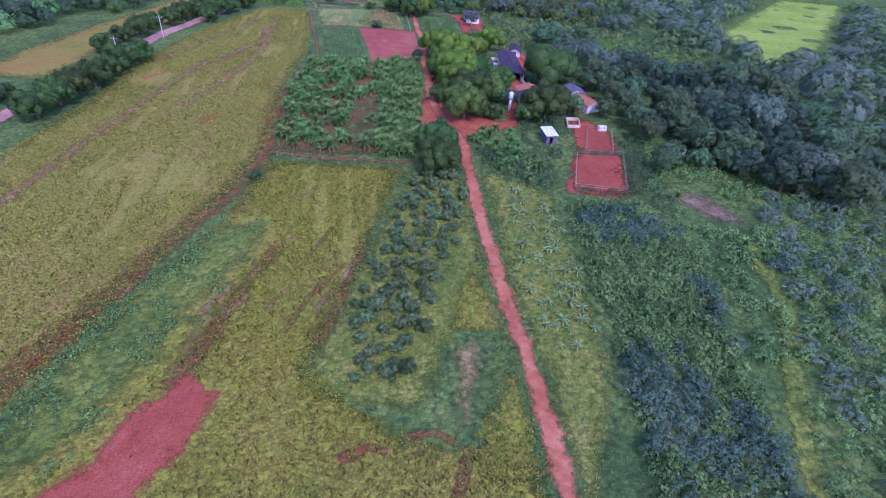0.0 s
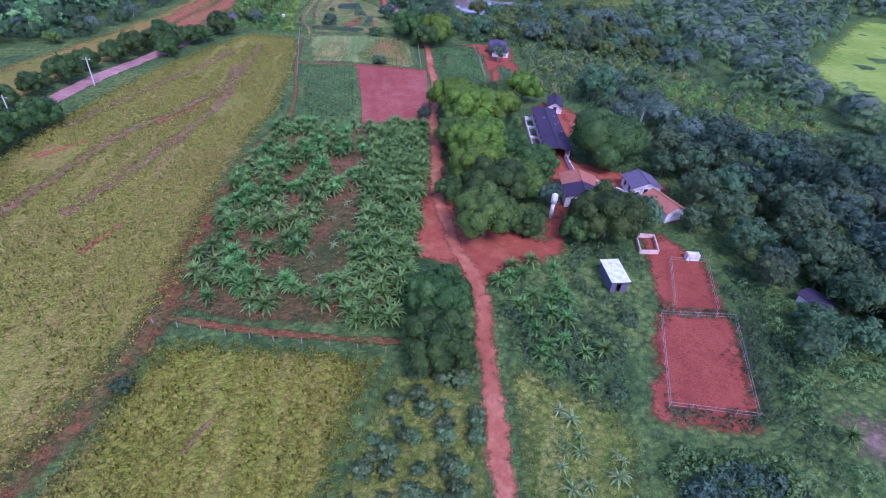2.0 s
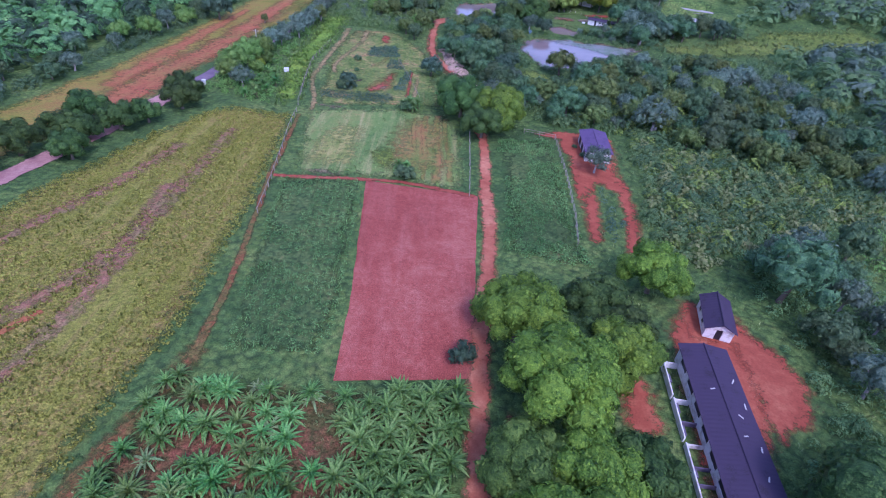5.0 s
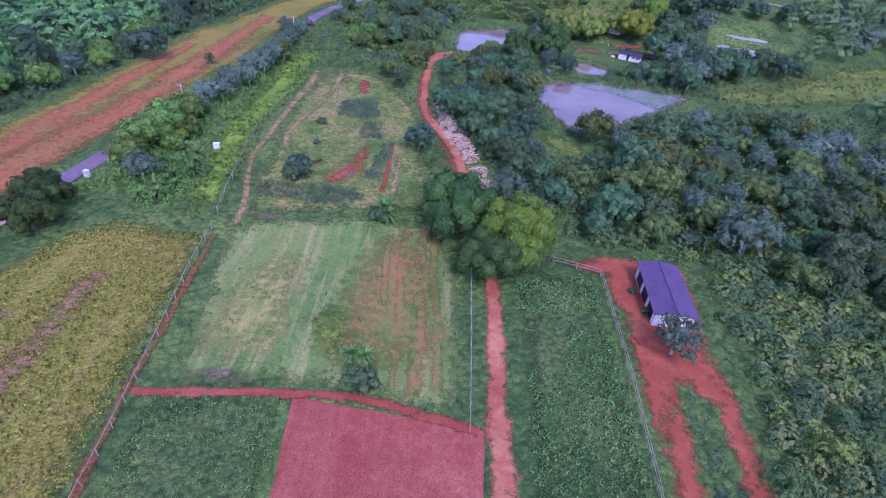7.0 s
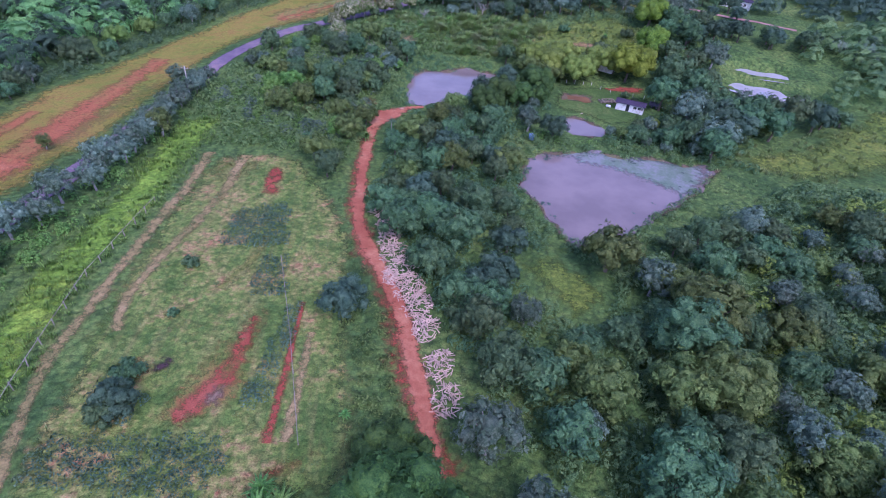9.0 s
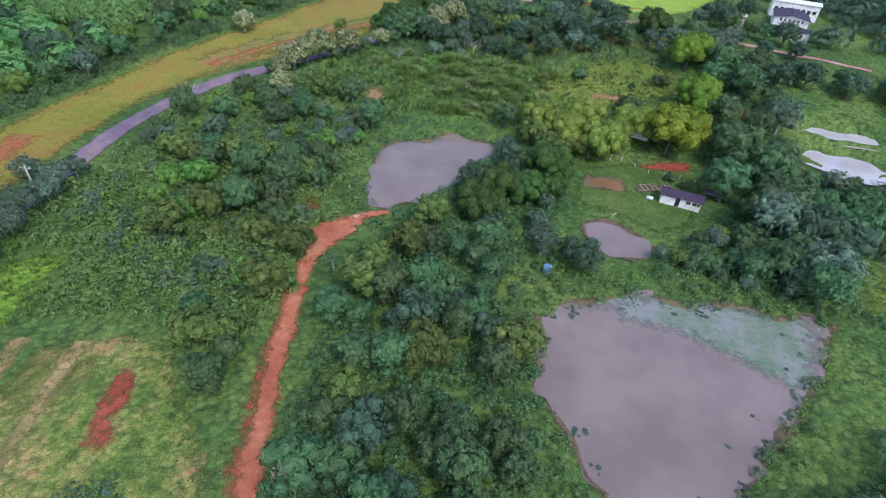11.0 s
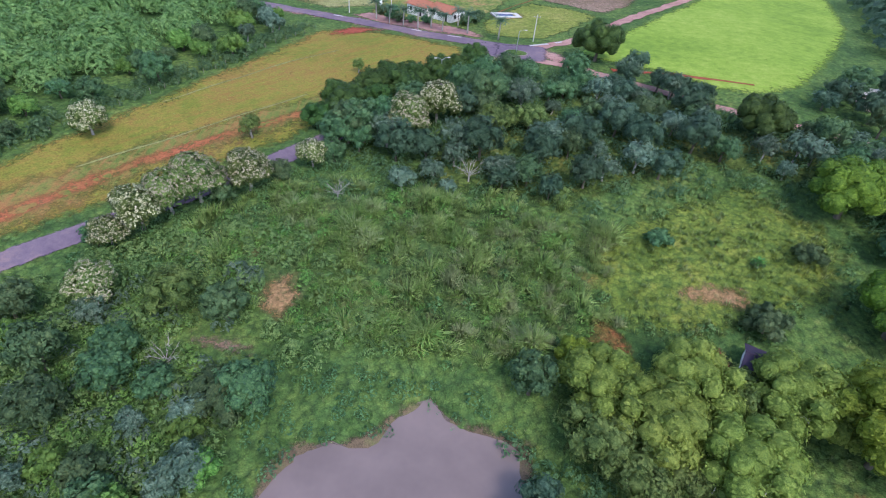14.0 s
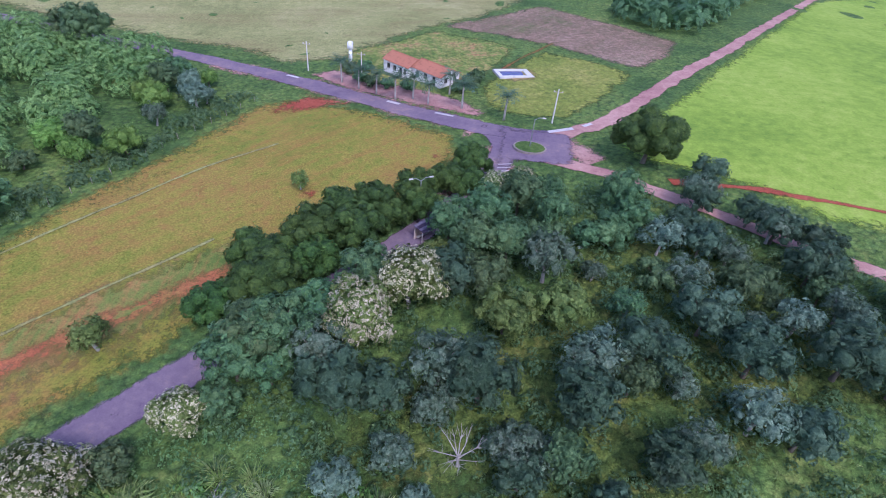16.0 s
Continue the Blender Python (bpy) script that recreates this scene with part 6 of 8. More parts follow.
# woods of single trees: outline, spacing, kinds
WOODS = [
    ([(-56, 410), (-42, 423), (-30, 420), (-20, 413), (-28, 407), (-40, 409)], 5.6, ["grey_b", "mid_b", "olive", "dark_b"], 0.72),
    ([(40, 97), (60, 97), (60, 118), (42, 120)], 5.2, ["mid_a", "dark_a", "mid_c", "mid_b"], 0.85),
    ([(36, 403), (66, 402), (72, 416), (34, 416)], 6.2, ["dark_a", "mid_b", "mid_a"], 1.0),
    ([(22, 342), (40, 351), (33, 364), (27, 374)], 6.0, ["mid_a", "mid_b", "dark_a", "mid_c", "olive"], 1.0),
    ([(41, 121), (62, 98), (84, 84), (96, 100), (92, 158), (70, 170), (48, 168), (38, 150), (39, 135)], 6.6, ["mid_a", "mid_b", "mid_c", "dark_a", "dark_b", "grey_a", "dark_a"], 1.25),
    ([(-21, 241), (0, 245), (12, 245), (16, 240), (36, 236), (70, 228), (72, 300), (34, 312), (14, 300), (2, 292), (-14, 280), (-27, 262), (-23, 250)], 6.2, ["mid_a", "mid_c", "olive", "grey_b", "olive", "mid_b", "grey_a"], 0.92),
    ([(-26, 258), (-14, 282), (-18, 292), (-22, 320), (-24, 338), (-44, 338), (-46, 312), (-42, 292), (-33, 276)], 5.0, ["mid_a", "mid_b", "mid_c", "olive", "dark_a", "mid_b"], 0.85),
    ([(-24, 332), (-4, 334), (-13, 345), (-16, 368), (-26, 366), (-36, 349)], 5.2, ["mid_a", "mid_c", "grey_b", "dark_a"], 0.85),
    ([(12, 330), (32, 330), (44, 350), (40, 378), (36, 420), (20, 424), (22, 400), (18, 380), (12, 350)], 6.6, ["mid_a", "mid_b", "mid_c", "dark_a", "grey_a"], 1.2),
    ([(-54, 312), (-46, 318), (-56, 342), (-55, 372), (-62, 388), (-78, 388), (-96, 366), (-94, 340), (-74, 326), (-62, 316)], 7.0, ["mid_a", "mid_c", "grey_b", "olive", "mid_b", "lush", "lush"], 0.8),
    ([(-58, 418), (-46, 446), (-36, 458), (-26, 456), (-28, 440), (-40, 424), (-48, 414)], 5.4, ["mid_a", "mid_b", "olive", "grey_a", "mid_c", "dark_a"], 0.95),
    ([(-40, 424), (-28, 440), (-22, 457), (-8, 456), (10, 446), (24, 440), (40, 432), (36, 424), (18, 420), (4, 428), (-10, 418), (-24, 412), (-34, 414)], 5.5, ["grey_a", "mid_b", "grey_b", "mid_a", "mid_c", "dark_a", "grey_a"], 0.85),
    ([(-56, 292), (-47, 296), (-45, 306), (-56, 312), (-66, 312)], 4.6, ["mid_b", "mid_a", "olive"], 0.75),
    ([(-121, 190), (-121, 238), (-126, 280), (-130, 322), (-126, 368), (-119, 396), (-108, 428), (-101, 452), (-95, 468), (-90, 482), (-104, 496), (-112, 500), (-112, 452), (-128, 404), (-138, 320), (-134, 240), (-132, 190)], 7.2, ["mid_a", "lush", "mid_c", "lush", "mid_b", "grey_b"], 0.95),
    ([(-97, 100), (-97, 228), (-104, 224), (-104, 90)], 5.0, ["mango_low", "mid_a", "mango_low"], 1.0),
    ([(24, 163), (36, 166), (46, 172), (44, 206), (27, 201), (27, 184)], 6.4, ["mid_a", "mid_c", "dark_a", "grey_a"], 0.95),
    ([(-32, 376), (-24, 372), (-12, 368), (2, 377), (14, 381), (15, 386), (2, 382), (-14, 388), (-30, 382)], 5.0, ["olive", "mid_a", "olive", "mid_c", "olive"], 1.0),
    ([(-62, 340), (-54, 344), (-54, 372), (-62, 384), (-68, 370)], 5.0, ["mid_c", "mid_a", "grey_b"], 0.7),
    ([(2.5, 342.5), (8.5, 347.5), (14, 347), (24, 346), (21, 333.5), (6, 333), (-3, 334), (-3, 336.5)], 4.2, ["mid_a", "mid_b", "grey_b", "mid_c", "olive"], 0.66),
    ([(36, 352), (60, 362), (72, 374), (64, 376), (56, 371), (36, 370)], 5.6, ["mid_a", "dark_a", "mid_c", "mid_b"], 1.0),
    ([(40, 424), (66, 432), (48, 446), (44, 460), (30, 458), (24, 446)], 6.5, ["dark_a", "mid_a"], 0.9),
]
wood_rng = np.random.default_rng(21)
for poly, gap, kinds, size in WOODS:
    x, y = scattered(wood_rng, poly, gap, lambda a, b: free_of_singles(a, b) & free_of_buildings(a, b), margin=1.6)
    tone = drift(x, y, 22.0, 3.0)
    for a, b, t in zip(x, y, tone):
        pick = kinds[int(np.clip((t + 0.5) * len(kinds) + wood_rng.normal(0, 1.6), 0, len(kinds) - 1))]
        plant(pick, a, b, size * wood_rng.uniform(0.72, 1.25), tall=wood_rng.uniform(0.85, 1.15))

# citrus, bananas
for x, y in zip(*scattered(wood_rng, [(-5.5, 91), (2, 93), (3.6, 78), (1.2, 61), (0, 48), (-4, 38), (-12, 40.5), (-11.5, 52), (-10, 66), (-8, 80)], 2.4, clear=False)):
    plant("citrus", x, y, wood_rng.uniform(0.75, 1.25), tall=wood_rng.uniform(0.8, 1.2))
SPACES = [((-32, 132), (2.2, 4.6)), ((-24, 137), (3.2, 4.6)), ((-29.6, 121.5), (1.6, 2.4)), ((-21.8, 121), (2.8, 7)), ((-20.8, 108), (3.6, 6.5)), ((-26.5, 105), (3.2, 2.2)), ((-31, 95), (7, 1.6)), ((-20.5, 97), (3.2, 3)), ((-25.5, 150.5), (1.8, 3.5)), ((-36.4, 144.5), (1.2, 2.0)), ((-30, 112), (2.4, 2.2)), ((-32.5, 110), (1.6, 1.6)), ((-30, 95), (2, 4))]


def banana_room(x, y):
    ok = np.ones(x.shape, bool)
    for (a, b), (p, q) in SPACES:
        ok &= ((x - a) / p) ** 2 + ((y - b) / q) ** 2 > 1
    return ok


for x, y in zip(*scattered(wood_rng, [(-43, 154), (-27, 157), (-23, 157), (-19, 130), (-16.5, 96), (-22, 94), (-36.5, 97), (-38.5, 105), (-43, 130)], 2.05, banana_room, clear=False, edge=0.8)):
    plant("banana_small" if wood_rng.uniform() < 0.12 else "banana_a" if wood_rng.uniform() < 0.6 else "banana_b", x, y, wood_rng.uniform(0.85, 1.2))
for x, y, s in ((-22, 139, 0.8), (-23.5, 134, 0.7), (-21, 124, 0.8), (-22, 119, 0.7), (-20, 112, 0.8), (-22.5, 109, 0.7), (-20, 104, 0.8), (-26.6, 96.6, 1.0)):
    plant("banana_small", x, y, s)
for x, y in zip(*scattered(wood_rng, [(3.5, 107), (6, 112), (13, 115), (15.5, 104), (18, 97), (18, 90), (10, 89.5), (7, 100)], 2.8, clear=False)):
    plant("banana_b", x, y, wood_rng.uniform(0.8, 1.2))
for x, y in zip(*scattered(wood_rng, [(9, 88), (16, 88), (20, 77), (21.5, 50), (15, 46), (12, 62)], 2.4, clear=False)):
    plant("banana_small", x, y, wood_rng.uniform(0.55, 1.1))
for x, y in zip(*scattered(wood_rng, [(-83.5, 246), (-80, 253), (-76, 247), (-75.5, 236), (-80, 236)], 2.8, clear=False)):
    plant("banana_b", x, y, wood_rng.uniform(0.7, 1.0))
for x, y, s in ((-40, 240.5, 1.25), (-38.3, 241.3, 1.15), (-41.3, 239.4, 1.1), (-38.8, 239.2, 1.1), (-40.6, 242.3, 1.0), (-34, 210, 0.85), (-32.4, 210.3, 0.8), (-33, 207.8, 0.9), (-31.4, 208, 0.8), (43, 88, 1.0), (50, 74, 1.0), (52, 71, 0.9), (46, 100, 0.9), (48, 103, 0.8), (-34.5, 249.5, 0.55), (-33, 248, 0.5), (-36, 252, 0.45), (3, 403, 0.7), (-2, 406, 0.6), (-52.5, 319, 0.9), (-48, 324, 0.8), (-55, 314, 0.8), (-58, 308, 0.8)):
    plant("banana_a", x, y, s)
set_out()

# ---- plants that nobody could count ----
def clump(seed, leaves, wide, tall, size, core=0.0, low=-0.2):
    rng = np.random.default_rng(seed)
    d = rng.normal(0, 1, (leaves * 3, 3))
    d /= np.linalg.norm(d, axis=1, keepdims=True)
    d = d[d[:, 2] > low][:leaves]
    pts = d * np.array([wide, wide, tall]) * rng.uniform(0.75, 1.05, (len(d), 1)) + np.array([0, 0, tall * 0.35])
    return *leaf_quads(rng, pts, d + np.array([0, 0, 0.4]), size), soft_normals(rng, d + np.array([0, 0, 0.35]), 0.28)


def tuft(seed, blades, wide, tall, thick=None, bend=(0.1, 0.75)):
    rng = np.random.default_rng(seed)
    v = []
    for k in range(blades):
        a, lean, r = rng.uniform(0, 6.28), rng.uniform(*bend), rng.uniform(0, wide * 0.5)
        c, s, h = math.cos(a), math.sin(a), tall * rng.uniform(0.6, 1.1)
        w = thick or 0.05 * tall + 0.03
        p = np.array([r * c, r * s, 0])
        side = np.array([-s, c, 0]) * w
        mid = p + np.array([c * lean * h * 0.35, s * lean * h * 0.35, h * 0.65])
        tip = p + np.array([c * lean * h * 0.9, s * lean * h * 0.9, h * (1 - 0.25 * lean)])
        v += [p - side, mid - side * 0.8, tip, mid + side * 0.8]
    v = np.array(v)
    q = v.reshape(-1, 4, 3)
    down = np.cross(q[:, 1] - q[:, 0], q[:, 2] - q[:, 0])[:, 2] < 0
    q[down] = q[down][:, ::-1]
    out = q.mean(1) * np.array([1, 1, 0])
    return q.reshape(-1, 3), np.arange(4 * blades).reshape(-1, 4), soft_normals(rng, out * 0.9 + np.array([0, 0, 0.8]), 0.2)


def spots(rng, xy, low, high, tall=(0.8, 1.2)):
    x, y = xy
    s = rng.uniform(low, high, len(x))
    return np.stack((x, y, rng.uniform(0, 6.28, len(x)), s, s * rng.uniform(*tall, len(x))), -1)


stuff_rng = np.random.default_rng(31)


def banana_template():
    rng = np.random.default_rng(9)
    v, f = [], []
    for k in range(26):
        pts, quads = banana_blade(1.75, 0.25, 0.62, 0.084)
        m = pose(0, 0, 1.1 * rng.uniform(0.7, 1.0), 0, -(2 + 76 * (k + 0.5) / 26), k * 137.5 + rng.uniform(-12, 12)) @ Matrix.Scale(rng.uniform(0.8, 1.1), 4)
        f += [[len(v) + a for a in q] for q in quads]
        v += [tuple(m @ Vector(q)) for q in pts]
    return np.array(v), np.array(f)


BANANA_THICK = [(-23, 156), (-12, 159.5), (-9.5, 136), (-7.6, 112), (-7.4, 97), (-16, 96), (-19, 130)]
tiled("banana_thicket", banana_template(), spots(stuff_rng, scattered(stuff_rng, BANANA_THICK, 1.8, clear=False), 0.85, 1.2), F_BANANA, "dense thicket of blue-green banana plants", "banana plants")
SOY_LEAF, BUSH_A, BUSH_B, TUFT = clump(1, 10, 0.40, 0.38, 0.145), clump(2, 46, 1.0, 1.0, 0.25), clump(3, 36, 1.0, 0.75, 0.23), tuft(4, 13, 0.9, 0.95)
SMALL_TUFT = tuft(6, 6, 0.7, 0.8)
FINE_BUSH = clump(8, 64, 1.0, 0.8, 0.16)


def thinned(x, y):
    bare = np.ones(x.shape, bool)
    for q in STREAKS:
        bare &= edge_distance(q, x, y) < stuff_rng.uniform(-0.2, 0.8, x.shape)
    u, v = x * 0.985 + y * 0.17, y * 0.985 - x * 0.17
    d = 0.5 * drift(x, y, 15.0, 7.0) + 0.9 * drift(u * 4.0, v * 0.35, 9.0, 9.0)
    return bare & (d < 0.34 + stuff_rng.uniform(-0.12, 0.2, x.shape))


tiled("soy_plants", SOY_LEAF, spots(stuff_rng, scattered(stuff_rng, SOY, 0.8, thinned, clear=False, lines=(6, 0.85), edge=0.8), 0.8, 1.25), F_SOY, "ripening yellow-green soy plants", "crop")


def not_bare(x, y):
    return thinned(x, y) & (edge_distance(BARE, x, y) < 0.2) & (edge_distance(WEED_STRIP, x, y) < 0)


tiled("yellowing_crop_plants", SOY_LEAF, spots(stuff_rng, scattered(stuff_rng, [(5.6, 69), (8.8, 54), (11, 42), (13.4, 29), (5.1, 26.9), (5.4, 33), (7.6, 43.5), (6.8, 49.5), (1.7, 50), (2.2, 56.5)], 0.85, clear=False), 0.7, 1.2), F_OLIVELIME, "yellowing crop plants beside the citrus", "crop")
gx, gy = scattered(stuff_rng, GOLD, 0.75, not_bare, clear=False, edge=0.5)
rust = (drift(gx, gy, 16.0, 2.0) + (62 - gy) * 0.012 + stuff_rng.normal(0, 0.1, gx.shape)) > 0.12
tiled("yellowing_soy_plants", SOY_LEAF, spots(stuff_rng, (gx[~rust], gy[~rust]), 0.8, 1.25), F_GOLD, "yellowing soy plants", "crop")
tiled("browning_soy_plants", SOY_LEAF, spots(stuff_rng, (gx[rust], gy[rust]), 0.75, 1.2), F_RUST, "browning soy plants", "crop")
tiled("strip_weeds", BUSH_B, spots(stuff_rng, scattered(stuff_rng, WEED_STRIP, 1.15, lambda x, y: drift(x, y, 5.0, 4.0) > -0.02, clear=False), 0.4, 0.95), F_CASSAVA, "leafy green weeds in a strip", "weeds")
tiled("green_crop", BUSH_B, spots(stuff_rng, scattered(stuff_rng, GREENS, 0.9, lambda x, y: drift(x, y, 6.0, 4.0) > -0.3, clear=False, lines=(14, 1.0), edge=0.4), 0.28, 0.55), F_CASSAVA, "low green crop plants in rows", "crop")
tiled("bean_plants", BUSH_B, spots(stuff_rng, scattered(stuff_rng, EAST_PLOT, 1.0, lambda x, y: (drift(x, y, 6.0, 4.0) > -0.3) & ~((np.abs(x + 12) < 2.5) & (np.abs(y - 219) < 5)), clear=False, edge=0.3), 0.4, 0.8), F_CASSAVA, "dense low green bean plants", "crop")
for bed in BED_CROPS:
    tiled("bed_crop", BUSH_B, spots(stuff_rng, scattered(stuff_rng, bed, 0.8, clear=False, lines=(12, 1.0)), 0.4, 0.8), F_BLUE, "blue-green vegetables in rows", "crop")
CASSAVA = [(21.5, 84), (35, 85), (41, 76), (42, 68), (40, 52), (38, 30), (36, 10), (22, 10), (22.5, 30), (23.5, 54), (22, 66)]
patch("cassava_floor", CASSAVA, M_WEEDS, 0.075, "shaded weedy ground under the cassava", "ground", 0.6, 1.4, clear=False)
cx, cy = scattered(stuff_rng, CASSAVA, 1.3, clear=False, loose=0.7)
blue = np.zeros(cx.shape, bool)
for (sx, sy), (rx, ry) in (((30, 77), (8.5, 5)), ((27.5, 40), (5, 9)), ((40, 56), (3, 9)), ((36, 34), (4, 7)), ((26, 22), (3, 8))):
    blue |= ((cx - sx) / rx) ** 2 + ((cy - sy) / ry) ** 2 + 1.6 * drift(cx, cy, 3.0, 5.0) < 1
tiled("cassava_plants", BUSH_A, spots(stuff_rng, (cx[~blue], cy[~blue]), 0.7, 1.3, (0.7, 1.8)), F_CASSAVA, "tall leafy green cassava plants", "crop")
tiled("blue_grey_shrubs", BUSH_A, spots(stuff_rng, (cx[blue], cy[blue]), 0.7, 1.3, (0.7, 1.6)), F_BLUE, "blue-grey leafy shrubs among the cassava", "shrubs")

for hedge in ([(24.2, 88.4), (34.8, 88.6), (35, 90), (24.4, 89.8)], [(34.6, 89.5), (36.4, 89.5), (39.4, 106), (37.6, 106.4)], [(27, 105.8), (38, 106.3), (38, 107.3), (27.4, 107)]):
    tiled("corral_hedge", BUSH_B, spots(stuff_rng, scattered(stuff_rng, hedge, 0.8, clear=False, loose=0.8), 0.6, 1.1), F_MID, "low green hedge round the corral", "hedge")
